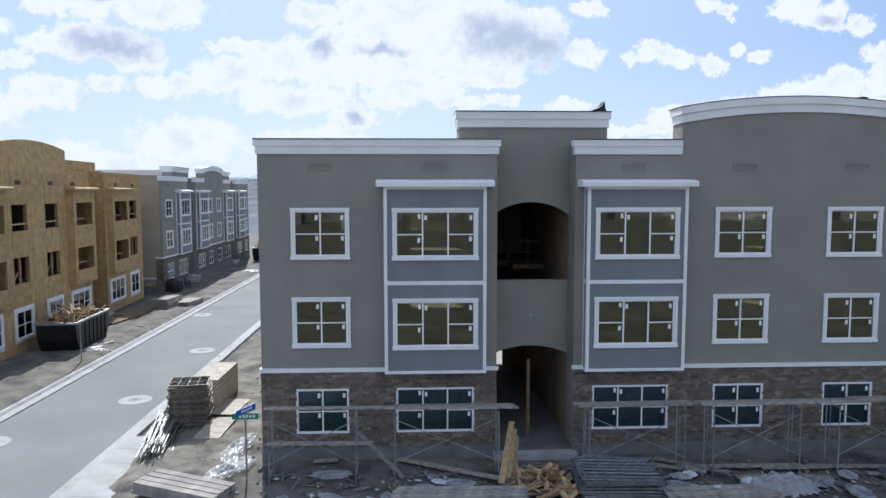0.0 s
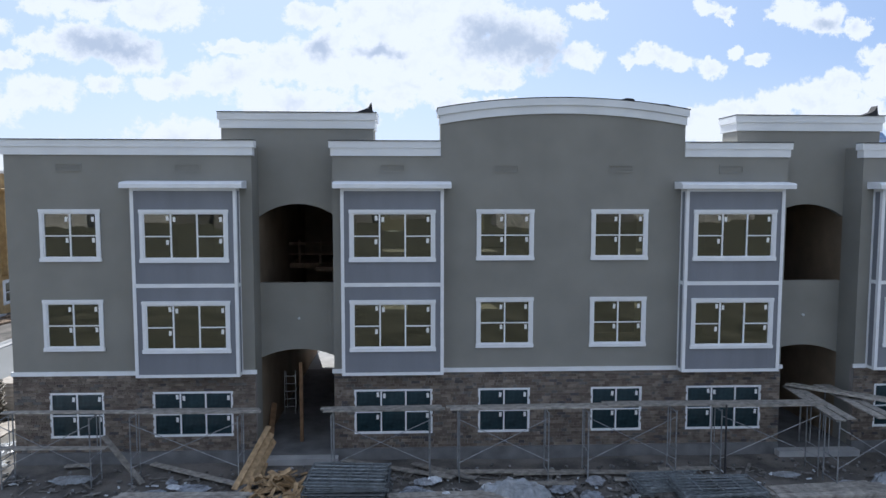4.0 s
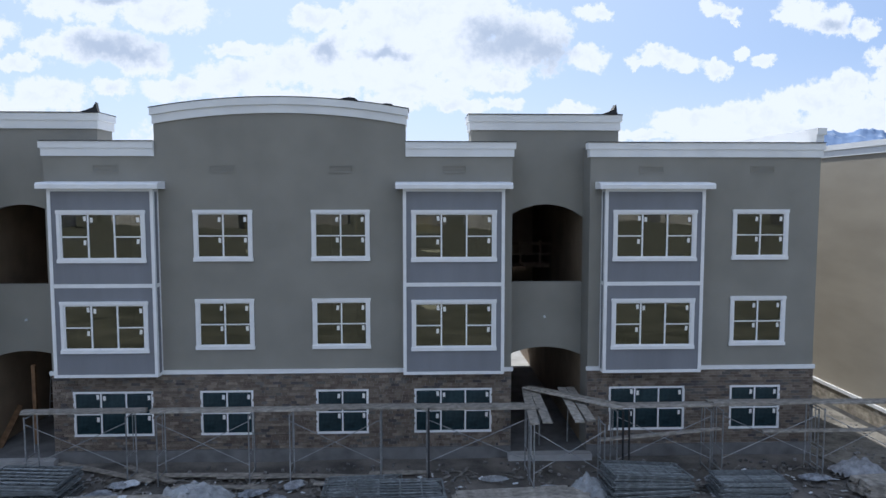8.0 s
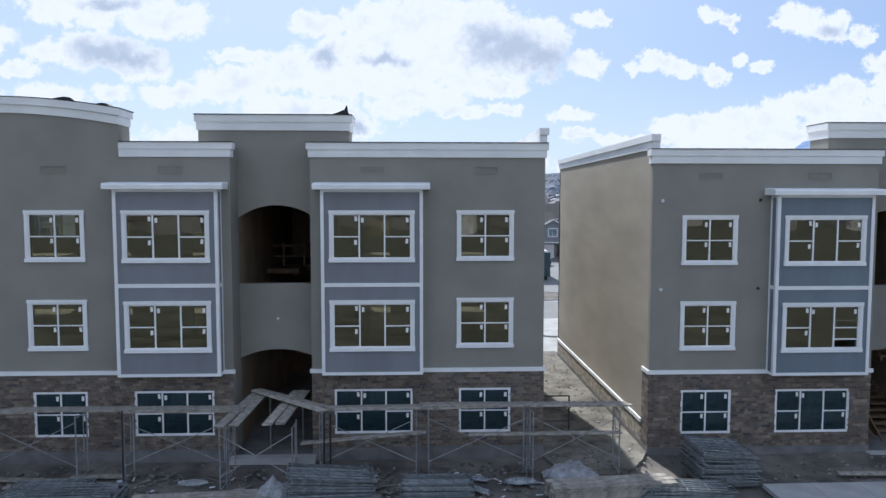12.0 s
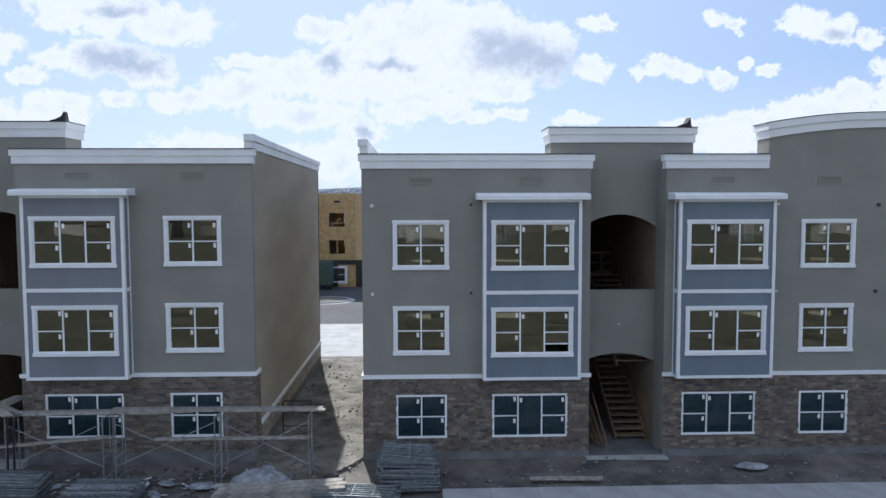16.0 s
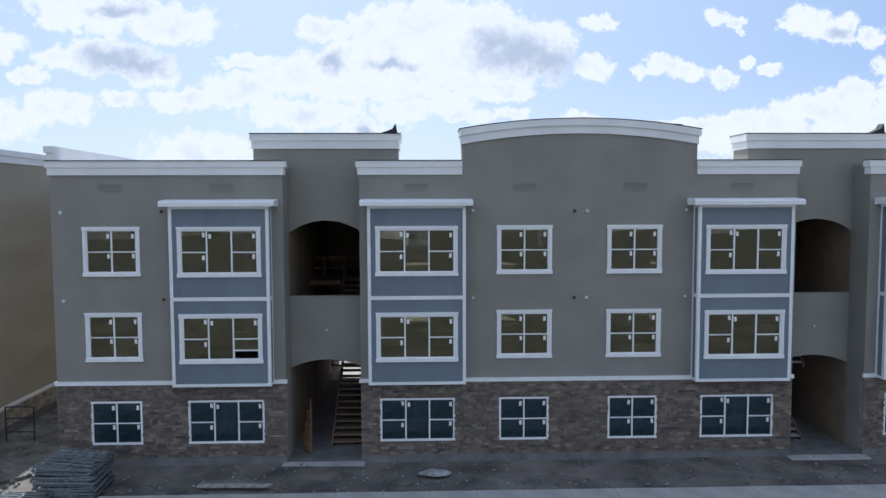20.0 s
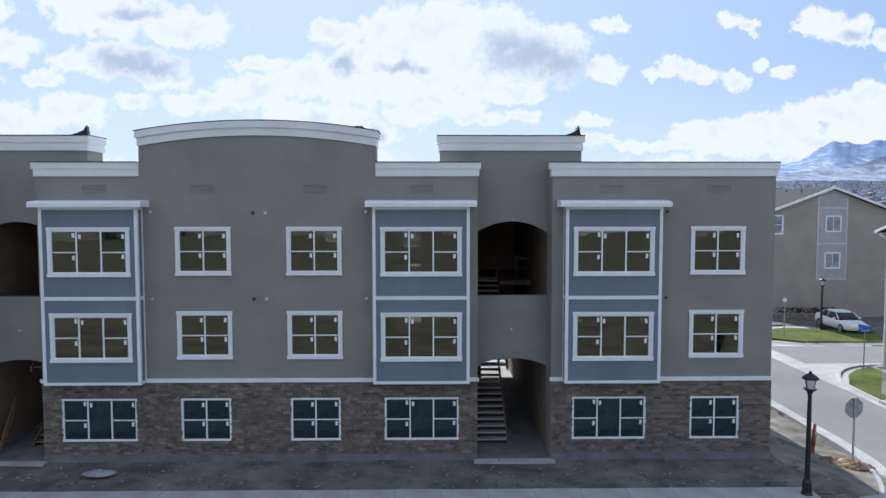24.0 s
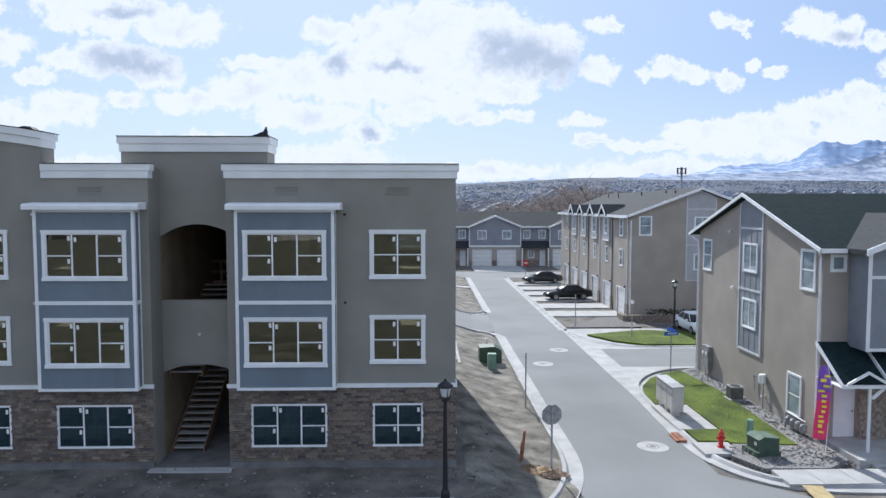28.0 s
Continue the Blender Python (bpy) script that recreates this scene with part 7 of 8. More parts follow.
def car(at, paint, label):
    """A sedan, nose towards -x."""
    t = thing("car", label, "car", at, "parked cars")
    W = 1.8
    rings = []
    for x, w, lo, belt in ((-2.38, .55, .42, .56), (-2.3, .72, .3, .64), (-2.05, .82, .25, .73), (-1.6, .88, .22, .81), (-1.0, .9, .22, .9), (0, .905, .22, .94), (1.0, .9, .22, .97), (1.6, .88, .22, .99), (2.1, .82, .26, .97), (2.32, .74, .34, .9), (2.4, .6, .45, .74)):
        half = [(w * .86, lo), (w * .98, lo + .1), (w, (lo + belt) / 2), (w * .97, belt - .1), (w * .86, belt - .01), (w * .5, belt + .035)]
        rings.append([(x, y, z) for y, z in half] + [(x, -y, z) for y, z in half[::-1]])
    part("body", loft(rings), paint, t)

    def cabin_ring(x0, x1, w, z):
        c = .22
        return [(x0, -w + c, z), (x0 + c, -w, z), (x1 - c, -w, z), (x1, -w + c, z), (x1, w - c, z), (x1 - c, w, z), (x0 + c, w, z), (x0, w - c, z)]
    part("cabin_glass", loft([cabin_ring(-1.2, 1.85, .82, .88), cabin_ring(-.82, 1.48, .76, 1.14), cabin_ring(-.42, 1.12, .66, 1.36)]), BLACK, t, "dark tinted glass")
    part("roof", loft([cabin_ring(-.44, 1.14, .67, 1.35), cabin_ring(-.36, 1.05, .63, 1.42), cabin_ring(-.15, .85, .48, 1.45)]), paint, t)
    for y in (-1, 1):
        for xa, xb in ((.42, .38), (-1.0, -.38), (1.62, 1.05)):
            part("pillar", Shape().rod((xa, y * .8, .93), (xb, y * .655, 1.38), .035, 5), paint, t)
        part("mirror", Shape().box(-.8, -.64, y * .9, y * 1.04, .94, 1.05), paint, t)
        part("headlight", Shape().box(-2.3, -2.12, y * .62 - .13, y * .62 + .13, .6, .69), WHITE, t)
        part("tail_light", Shape().box(2.26, 2.37, y * .58 - .16, y * .58 + .16, .72, .84), RED, t)
        for x in (-1.42, 1.42):
            wh = part("wheel", Shape().rod((x, y * (W / 2 - .22), .32), (x, y * (W / 2 + .012), .32), .33, 20), BLACK, t)
            part("rim", Shape().rod((x, y * (W / 2 + .012), .32), (x, y * (W / 2 + .028), .32), .21, 12), STEEL, wh)
    part("front_bumper", Shape().box(-2.42, -2.3, -.6, .6, .34, .48), paint, t)
    part("rear_bumper", Shape().box(2.32, 2.44, -.62, .62, .38, .54), paint, t)
    part("windscreen_trim", Shape().rod((-1.18, -.6, .915), (-1.18, .6, .915), .02, 5), BLACK, t)
    return t


CAR_GREY = mat("car_paint_grey", (.05, .052, .055), .25, metal=.3, vary=.03, bump=0)
CAR_BLACK = mat("car_paint_black", (.012, .014, .014), .2, metal=.1, vary=.03, bump=0)
CAR_WHITE = mat("car_paint_white", (.75, .76, .78), .3, vary=.02, bump=0)
car(pose(92.4, 60.3, GZ + .01, 0, 0, 3), CAR_GREY, "dark grey sedan parked on a concrete drive")
car(pose(92.5, 45.3, GZ + .01, 0, 0, 4), CAR_BLACK, "black sedan parked on a concrete drive")
car(pose(98.4, 26.7, GZ, 0, 0, 90), CAR_WHITE, "white sedan parked nose out beside the lawn")

TACTILE = mat("yellow_tactile_plate", (.42, .33, .17), .8, vary=.12, bump=.1)
tp = thing("tactile_plate", "worn yellow tactile plate in the kerb ramp", "tactile plate", pose(90.95, -3.1, GZ + .085, 0, 0, -8))
part("plate", Shape().box(-.32, .32, -.75, .75, -.02, .012), TACTILE, tp)
dome = Shape().lathe((0, 0, .012), [(.016, 0), (.012, .005)], 6).mesh("dome", TACTILE)
for i in range(6):
    for j in range(14):
        part("dome", dome, None, tp, "", Matrix.Translation((-.26 + i * .104, -.68 + j * .105, 0)))

# ---- west side of the side street ----


def skip(at, label, paint, fill=True, seed=1):
    t = thing("dumpster", label, "dumpster", at, "dumpsters")
    L, W, H = 5.0, 2.2, 1.8
    foot, fold = L / 2 - .55, L / 2 - .12
    for y0 in (-W / 2, W / 2 - .08):
        part("side_panel", Shape().prism([(-foot, .15), (foot, .15), (fold, H * .45), (L / 2, H), (-L / 2, H), (-fold, H * .45)], y0, y0 + .08), paint, t)
    for d in (-1, 1):
        part("end_panel", Shape().prism([(d * foot, .15), (d * fold, H * .45), (d * L / 2, H), (d * (L / 2 - .08), H), (d * (fold - .08), H * .45), (d * (foot - .08), .2)], -W / 2 + .08, W / 2 - .08), paint, t)
    part("floor_panel", Shape().box(-foot, foot, -W / 2, W / 2, .1, .2), paint, t)
    for y in (-W / 2, W / 2):
        part("top_rail", Shape().box(-L / 2 - .05, L / 2 + .05, y - .06, y + .06, H - .06, H + .06), STEEL, t)
    for x in (-L / 2, L / 2):
        part("top_rail", Shape().box(x - .06, x + .06, -W / 2 + .06, W / 2 - .06, H - .06, H + .06), STEEL, t)
    for i in range(7):
        x = -foot + .1 + i * .6
        for y in (-W / 2 - .05, W / 2):
            part("rib", Shape().box(x, x + .1, y, y + .05, .2, H - .06), paint, t)
    for x in (-1.7, 1.7):
        part("skid", Shape().rod((x, -W / 2 + .2, .1), (x, W / 2 - .2, .1), .1, 10), DARK_STEEL, t)
    if fill:
        s, r = Shape(), random.Random(seed)
        for _ in range(150):
            a, w = r.uniform(.3, 1.3), r.uniform(.05, .22)
            x, y = r.uniform(-2.0, 2.0), r.uniform(-.8, .8)
            s.box(-a / 2, a / 2, -w / 2, w / 2, -.02, .02, pose(x, y, H - .3 + .65 * max(0, 1 - abs(x) / 2.6) * r.random() + .2, r.uniform(-45, 45), r.uniform(-45, 45), r.uniform(0, 180)))
        tagged(single("scrap_load", s.mesh("scrap_load", LUMBER, False), None, "broken yellow lumber heaped in the dumpster", "scrap wood", at), kind="stuff")
    return t


GREY_WRAP = mat("grey_wrap", (.2, .19, .19), .7, vary=.2, scale=4, bump=.2)
SKIP_BLACK = mat("dumpster_black", (.013, .0135, .015), .42, vary=.25, scale=3, bump=.1)
SKIP_BLUE = mat("dumpster_blue", (.03, .09, .22), .5, vary=.2, scale=3, bump=.1)
skip(pose(-14.9, 19.2, GZ - .12, 0, 0, 93), "black roll-off dumpster full of scrap lumber", SKIP_BLACK)
skip(pose(-14.6, 73.0, GZ - .12, 0, 0, 88), "dark roll-off dumpster far along the side street", SKIP_BLACK, True, 2)
board_stack("timber_stack", pose(-14.2, 33.3, GZ - .1, 0, 0, 84), 8, 6, 2.6, .2, .1, GREY_WOOD, "stack of pale lumber beside the side street", 12)
board_stack("timber_stack", pose(-12.9, 34.4, GZ - .1, 0, 0, 80), 4, 5, 2.6, .26, .1, GREY_WOOD, "low stack of pale lumber beside the kerb", 13)
board_stack("timber_stack", pose(-15.6, 31.0, GZ - .1, 0, 0, 87), 3, 7, 5.0, .2, .07, DARK_WOOD, "long brown boards laid out before the building", 14, .06)
# boards in the darkened wood, as if in the building's shade
board_stack("timber_stack", pose(-15.3, 27.4, GZ + .02, 0, 0, 80), 2, 4, 4.6, .2, .06, DARK_WOOD, "loose brown boards spread on the shaded dirt", 15, .09)
for k, (x, y, w) in enumerate(((-13.2, 17.9, .5), (-12.9, 19.2, .35), (-13.5, 18.6, .3), (-12.8, 17.2, .28), (-13.0, 24.5, .3))):
    single("board_scrap", Shape().prism([(-w, -.1), (w * .8, -.13), (w, .08), (-w * .7, .12)], 0, .03, "z"), PLYWOOD if k else WHITE, "pale broken board scrap lying by the kerb", "scrap", pose(x, y, GZ + .05, 4, -5, 40 * k + 10), "scraps by the side street")
for x, y, m, lab in ((-16.2, 41.0, BLACK, "dark wrapped pallet of material on the dirt"), (-15.5, 44.0, GREY_WRAP, "grey wrapped pallet of material on the dirt")):
    pal = thing("wrapped_pallet", lab, "pallet", pose(x, y, GZ - .1))
    part("pallet", Shape().box(-.7, .7, -.7, .7, 0, .14), LUMBER, pal)
    part("load", Shape().lathe((0, 0, .14), [(.62, 0), (.74, .3), (.78, .7), (.7, 1.05), (.45, 1.25), (.01, 1.3)], 9), m, pal, "crumpled wrap")
    part("strap", Shape().lathe((0, 0, .14), [(.755, .4), (.77, .4), (.77, .48), (.755, .48)], 9), BLACK, pal)
for k in range(4):
    plank((-15.9 + .3 * k, 27.0 + .4 * k, GZ - .02), (-14.3 + .2 * k, 32.0 + .3 * k, GZ - .02), .2, material=LUMBER, label="long brown board lying on the dirt")
sheet_heap("plastic_sheet", pose(-13.2, 17.4, GZ - .08), 1.3, .5, .25, TARP_CLEAR, "torn white plastic sheet beside the dumpster", "plastic sheet", 31)
sheet_heap("plastic_sheet", pose(-13.0, 57.5, GZ - .08), 1.2, .8, .4, TARP, "white plastic sheet beside the far dumpster", "plastic sheet", 32)

# ---- the outlying quarters at their true size ----
bpy.context.view_layer.update()
TOWNHOUSE_QUARTER = {"east_street", "cross_street", "townhouse_sidewalk", "mailbox_pad", "hydrant_pad", "lawn", "grass_blades", "gravel_bed", "pebbles", "concrete_apron", "manhole",
           "street_sign", "road_sign", "street_lamp", "townhouse", "townhouse_block", "townhouse_row", "driveway", "electric_meters", "air_conditioner", "vent_hood", "hose_bib",
           "gas_meters", "valve_box", "feather_flag", "roof_vent", "retaining_wall", "low_shrubs", "mailbox_cluster", "fire_hydrant", "utility_pedestal", "transformer_box",
           "storm_drain", "torn_wrap", "survey_stake", "car", "tactile_plate"}
SIDE_STREET = {"side_street", "kerb", "manhole", "dirt_verge", "dumpster", "scrap_load", "road_sign", "timber_stack", "wrapped_pallet", "board_scrap", "scaffold_plank", "plastic_sheet"}


def middle(ob):
    pts = [o.matrix_world @ Vector(c) for o in (ob, *ob.children_recursive) if o.type == "MESH" for c in o.bound_box]
    return [(min(p[i] for p in pts) + max(p[i] for p in pts)) / 2 for i in (0, 1)]


for ob in [o for o in scene.objects if o.parent is None and (o.children or o.type == "MESH")]:
    kind, (mx_, my_) = ob.name.split(".")[0], middle(ob)
    if kind in TOWNHOUSE_QUARTER and (mx_ > 79.5 or kind == "cross_street" and my_ > 60):
        ob.matrix_basis = EAST_MAP @ ob.matrix_basis
    elif kind in SIDE_STREET and mx_ < -4.5 or kind == "apartment_building" and mx_ < -10 and my_ < 40:
        ob.matrix_basis = WEST_MAP @ ob.matrix_basis

# ---- rear court seen through the gap ----
TEAL = mat("teal_container", (.045, .085, .1), .5, vary=.12, bump=.08)
PALE_TEAL = mat("paler_teal", (.16, .21, .24), .6, vary=.1, bump=.05)
tc_ = thing("site_container", "dark teal site trailer with a pale roof behind the apartments", "container", pose(47.05, 55.9, GZ))
part("box", Shape().box(-1.6, 1.6, -1.3, 7.5, .4, 3.15), TEAL, tc_)
# the trailer's left face is a paler teal than the rest
part("side_panel", Shape().box(-1.63, -1.602, -1.25, 7.45, .45, 3.1), PALE_TEAL, tc_)
part("roof", Shape().prism([(-1.7, 3.15), (1.7, 3.15), (1.2, 3.36), (-1.2, 3.36)], -1.4, 7.6), WHITE, tc_)
part("side_window", Shape().wall(1.0, 1.9, 1.6, 2.6, -1.66, -1.63, [(1.1, 1.8, 1.7, 2.5)], "y"), WHITE, tc_)
for i in range(7):
    part("corrugation", Shape().box(-1.45 + i * .46, -1.3 + i * .46, -1.34, -1.3, .45, 3.1), TEAL, tc_)
for y in (-.9, 3.4, 6.8):
    part("foot", Shape().box(-1.3, 1.3, y - .15, y + .15, 0, .4), BLACK, tc_)
tl = thing("cargo_trailer", "dark blue-green cargo trailer parked at the OSB building", "trailer", pose(33.0, 51.6, GZ - .04))
part("box", Shape().box(-1.1, .95, -1.0, 1.2, .55, 3.0), TEAL, tl)
part("door", Shape().box(-.9, .75, -1.03, -1.0, .65, 2.85), GREEN_BOX, tl)
for x in (-1.0, .7):
    part("wheel", Shape().rod((x, 0, .35), (x + .22, 0, .35), .35, 16), BLACK, tl)
# black sheet added to darken the shaded ground floor of the OSB building
part("building_paper", Shape().wall(32.2, 37.3, -.75, 2.42, 53.955, 53.98, [(34.3, 36.3, -.75, 1.9)]), mat("shade_black", (.035, .036, .034), .8, vary=.2, bump=.2), thing("wall_wrap", "added black sheet for the shaded OSB ground floor", "wall wrap"))
for x, y, r0 in ((45.4, 41.2, 2.7), (34.6, 42.3, 2.2)):
    isl = thing("parking_island", "round kerbed island of bare dirt in the rear lane", "parking island", Matrix.Translation((x, y, GZ - .06)), kind="structure")
    part("gutter", Shape().lathe((0, 0, 0), [(r0 + .5, -.1), (r0 + .5, .012), (r0, .02)], 36), CONCRETE, isl)
    part("kerb_ring", Shape().lathe((0, 0, 0), [(r0, 0), (r0, .13), (r0 - .15, .15), (r0 - .16, .1)], 36), CONCRETE, isl)
    part("dirt_bed", Shape().lathe((0, 0, 0), [(r0 - .15, .1), (r0 * .6, .2), (.01, .26)], 36), DIRT, isl)
single("court_kerb", Shape().lathe((42.75, 22.7, GZ - .05), [(1.25, 0), (1.25, .1), (1.1, .14), (.5, .15), (.01, .15)], 24), CONCRETE, "rounded concrete kerb end in the rear court", "kerb", kind="structure")


def row_house(x0, x1, xg, gw, label):
    """A two-storey end of a far row with a gabled front bay over a garage."""
    h = thing("house", label, "house", pose(0, 86, 0))
    part("house_wall", Shape().box(x0, x1, 0, 9, -.9, 4.9), TH_BLUE, h)
    for ya, yb in ((-.4, 4.5), (9.4, 4.5)):
        part("roof_slope", Shape().prism([(ya, 4.7), (ya, 4.88), (yb, 6.6), (yb, 6.4)], x0 - .3, x1 + .3, "x"), SHINGLE, h)
    part("gable_front", Shape().prism([(xg - gw, 1.9), (xg + gw, 1.9), (xg + gw, 4.65), (xg, 5.45), (xg - gw, 4.65)], -.7, 0), TH_BLUE, h)
    for sd in (-1, 1):
        part("gable_slope", Shape().prism([(xg + sd * (gw + .3), 4.5), (xg, 5.45), (xg, 5.6), (xg + sd * (gw + .3), 4.66)], -1.0, 2), SHINGLE, h)
        part("barge_board", Shape().prism([(xg + sd * (gw + .32), 4.44), (xg, 5.42), (xg, 5.64), (xg + sd * (gw + .32), 4.68)], -1.06, -1.0), WHITE, h)
    part("band_board", Shape().box(xg - gw, xg + gw, -.74, -.7, 1.84, 2.0), WHITE, h)
    part("corner_board", Shape().box(x1 - .1, x1 + .02, -.03, 0, 1.9, 4.7), WHITE, h)
    gd = part("garage_door", Shape().box(max(x0 + .3, xg - gw + .2), min(x1 - .3, xg + gw - .2), -.06, 0, -.6, 1.6), GARAGE, h)
    for z in (0, .55, 1.1):
        part("door_groove", Shape().box(max(x0 + .35, xg - gw + .25), min(x1 - .35, xg + gw - .25), -.066, -.06, z, z + .025), STEEL, gd)
    house_window(h, xg - .75, 2.85, 1.4, 1.3, 2, Matrix.Translation((0, -.7, 0)))
    return h


# walled bin yard beyond the lane
BIN_BRICK = mat("bin_yard_brick", (.2, .115, .085), .92, vary=.15, scale=3, fine=60, bump=.4)
yard = thing("bin_enclosure", "open brown brick bin enclosure beyond the rear lane", "enclosure", pose(40.8, 51.3, GZ - .06))
for x0, x1, y0, y1 in ((0, 3.2, 0, .25), (0, 3.2, 4.0, 4.25), (0, .25, .25, 4.0), (2.95, 3.2, .25, 4.0)):
    w = part("brick_wall", Shape().box(x0, x1, y0, y1, 0, 2.2), BIN_BRICK, yard)
    part("wall_cap", Shape().box(x0 - .04, x1 + .04, y0 - .04 if y0 != .25 else .3, y1 + .04 if y1 != 4.0 else 3.95, 2.2, 2.28), CONCRETE, w, "pale concrete cap")
loo = thing("portable_toilet", "orange portable toilet with a pale roof behind the bin enclosure", "portable toilet", pose(42.3, 57.6, GZ - .05))
ORANGE = mat("orange_plastic", (.55, .13, .035), .5, vary=.08, bump=.05)
part("cabin", Shape().prism([(-.56, -.5), (-.5, -.56), (.5, -.56), (.56, -.5), (.56, .56), (-.56, .56)], .08, 2.35, "z"), ORANGE, loo)
part("door", Shape().box(-.38, .38, -.585, -.562, .15, 2.1), ORANGE, loo)
part("roof", Shape().prism([(-.6, 2.35), (.6, 2.35), (.5, 2.55), (-.5, 2.55)], -.6, .6), WHITE, loo)
part("skid", Shape().box(-.6, .6, -.6, .6, 0, .08), BLACK, loo)
board_stack("timber_stack", pose(40.0, 49.2, GZ - .05, 0, 0, 8), 4, 3, 2.4, .26, .12, TARP, "white wrapped boards piled beside the bin enclosure", 21, .03)


row_house(42.5, 50.2, 48.4, 1.75, "slate-blue gabled house with white trim and garage")
row_house(52.4, 55.6, 55.0, 1.6, "grey gabled house with white garage behind the court")
bl = skip(pose(51.6, 72.5, GZ, 0, 0, 70) @ Matrix.Scale(.45, 4), "small blue dumpster before the far houses", SKIP_BLUE, False)

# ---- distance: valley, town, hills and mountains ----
# distance haze put into the base colours of valley and hills
HAZED_VALLEY = mat("valley_floor", (.046, .06, .09), .98, vary=.4, scale=.011, fine=.06, bump=0, tint=(.07, .084, .115), stretch=(2.6, .3, 1))
HAZED_HILL = mat("far_hills", (.2, .25, .33), .98, vary=.12, scale=.004, fine=.03, bump=0, tint=(.26, .31, .39))


def far_land(name, y0, y1, x0, x1, height, nx, ny, material, label):
    s = Shape()
    for i in range(nx + 1):
        for j in range(ny + 1):
            y = y0 * (y1 / y0) ** (j / ny)
            x = (x0 + (x1 - x0) * i / nx) * y / y1
            s.v.append((x, y, height(x, y)))
    for i in range(nx):
        for j in range(ny):
            k = i * (ny + 1) + j
            s.f.append((k, k + ny + 1, k + ny + 2, k + 1))
    s.smooth = True
    return single(name, s, material, label, "backdrop", kind="structure")


def valley_h(x, y):
    d = max(0, y - 140)
    f = .4 + .6 * min(1, max(0, (x / y + .3) / .55))
    return GZ - .5 + (d * .0205 + max(0, y - 900) * .033) * f + noise.noise(Vector((x * .004, y * .004, 1))) * min(6, d * .012)


far_land("valley", 140, 3500, -5200, 5200, valley_h, 120, 40, HAZED_VALLEY, "wide winter valley rising to the far hills")


def ridge(x, y):
    a = x / y
    h = .018 + .018 * min(1, max(0, (a + .3) / .5)) + .008 * noise.noise(Vector((a * 9, 0, 5))) + .005 * noise.noise(Vector((a * 34, 0, 2))) + .0032 * noise.noise(Vector((a * 85, 0, 4))) + .0016 * noise.noise(Vector((a * 190, 0, 6)))
    h += .008 * math.exp(-((a - .285) / .02) ** 2) + .007 * math.exp(-((a - .35) / .03) ** 2) + .02 * math.exp(-((a - .45) / .055) ** 2)
    h += .012 * math.exp(-((a - .515) / .03) ** 2) + .056 * math.exp(-((a - .592) / .05) ** 2) + .05 * math.exp(-((a - .67) / .055) ** 2) + .028 * math.exp(-((a - .79) / .09) ** 2)
    return h


def mountain_h(x, y):
    depth = (y - 3300) / 1000
    n = 0
    for k, w in ((.0016, .4), (.0037, .3), (.0081, .2), (.017, .1), (.034, .05)):
        n += w * (1 - 2 * abs(noise.noise(Vector((x * k, y * k, k * 900)))))
    crest = min(1, max(0, depth * 1.1))
    f = .4 + .6 * min(1, max(0, (x / y + .3) / .55))
    return 134 * f + (ridge(x, y) * 4150 - 114 * f) * crest * (.82 + .18 * n) + 8 * n * crest


# blue slopes above, snow streaks lower down; haze and backlit shade in both colours
HAZED_MOUNT = bpy.data.materials.new("mountain")
HAZED_MOUNT.use_nodes = True
mn, ml = HAZED_MOUNT.node_tree.nodes, HAZED_MOUNT.node_tree.links
mb_ = mn["Principled BSDF"]
mb_.inputs["Roughness"].default_value, mb_.inputs["Specular IOR Level"].default_value = .98, 0
g1, sx_, nz = mn.new("ShaderNodeNewGeometry"), mn.new("ShaderNodeSeparateXYZ"), mn.new("ShaderNodeTexNoise")
nz.inputs["Scale"].default_value, nz.inputs["Detail"].default_value, nz.inputs["Roughness"].default_value = .016, 12, .74
gully = mn.new("ShaderNodeMapping")
gully.inputs["Scale"].default_value = (1, .45, .3)
gully.inputs["Rotation"].default_value = (0, .35, 0)
ml.new(g1.outputs["Position"], sx_.inputs[0]), ml.new(g1.outputs["Position"], gully.inputs[0]), ml.new(gully.outputs[0], nz.inputs["Vector"])
mr_ = mn.new("ShaderNodeMapRange")
mr_.inputs["From Min"].default_value, mr_.inputs["From Max"].default_value = 120, 330
ml.new(sx_.outputs[2], mr_.inputs[0])
ad = mn.new("ShaderNodeMath")
ad.operation = "MULTIPLY_ADD"
ml.new(mr_.outputs[0], ad.inputs[0])
ad.inputs[1].default_value = -.16
ml.new(nz.outputs[0], ad.inputs[2])
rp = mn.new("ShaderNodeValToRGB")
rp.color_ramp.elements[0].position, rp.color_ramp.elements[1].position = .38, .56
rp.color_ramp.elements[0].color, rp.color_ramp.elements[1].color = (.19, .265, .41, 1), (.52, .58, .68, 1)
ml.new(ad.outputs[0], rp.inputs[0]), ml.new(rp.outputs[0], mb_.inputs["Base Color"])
far_land("mountains", 3300, 4300, -5600, 5600, mountain_h, 620, 40, HAZED_MOUNT, "haze-blue snow-streaked mountain range at the valley's end")



def foothill_h(x, y):
    a, depth = x / y, (y - 2500) / 700
    n = 0
    for k, w in ((.003, .5), (.007, .3), (.016, .2)):
        n += w * (1 - 2 * abs(noise.noise(Vector((x * k, y * k, 40 + k * 300)))))
    rise = .012 * min(1, max(0, (a - .2) / .3)) + .03 * math.exp(-((a - .72) / .1) ** 2)
    return valley_h(x, y) - 12 + y * rise * min(1, max(0, depth)) * (.6 + .6 * n)


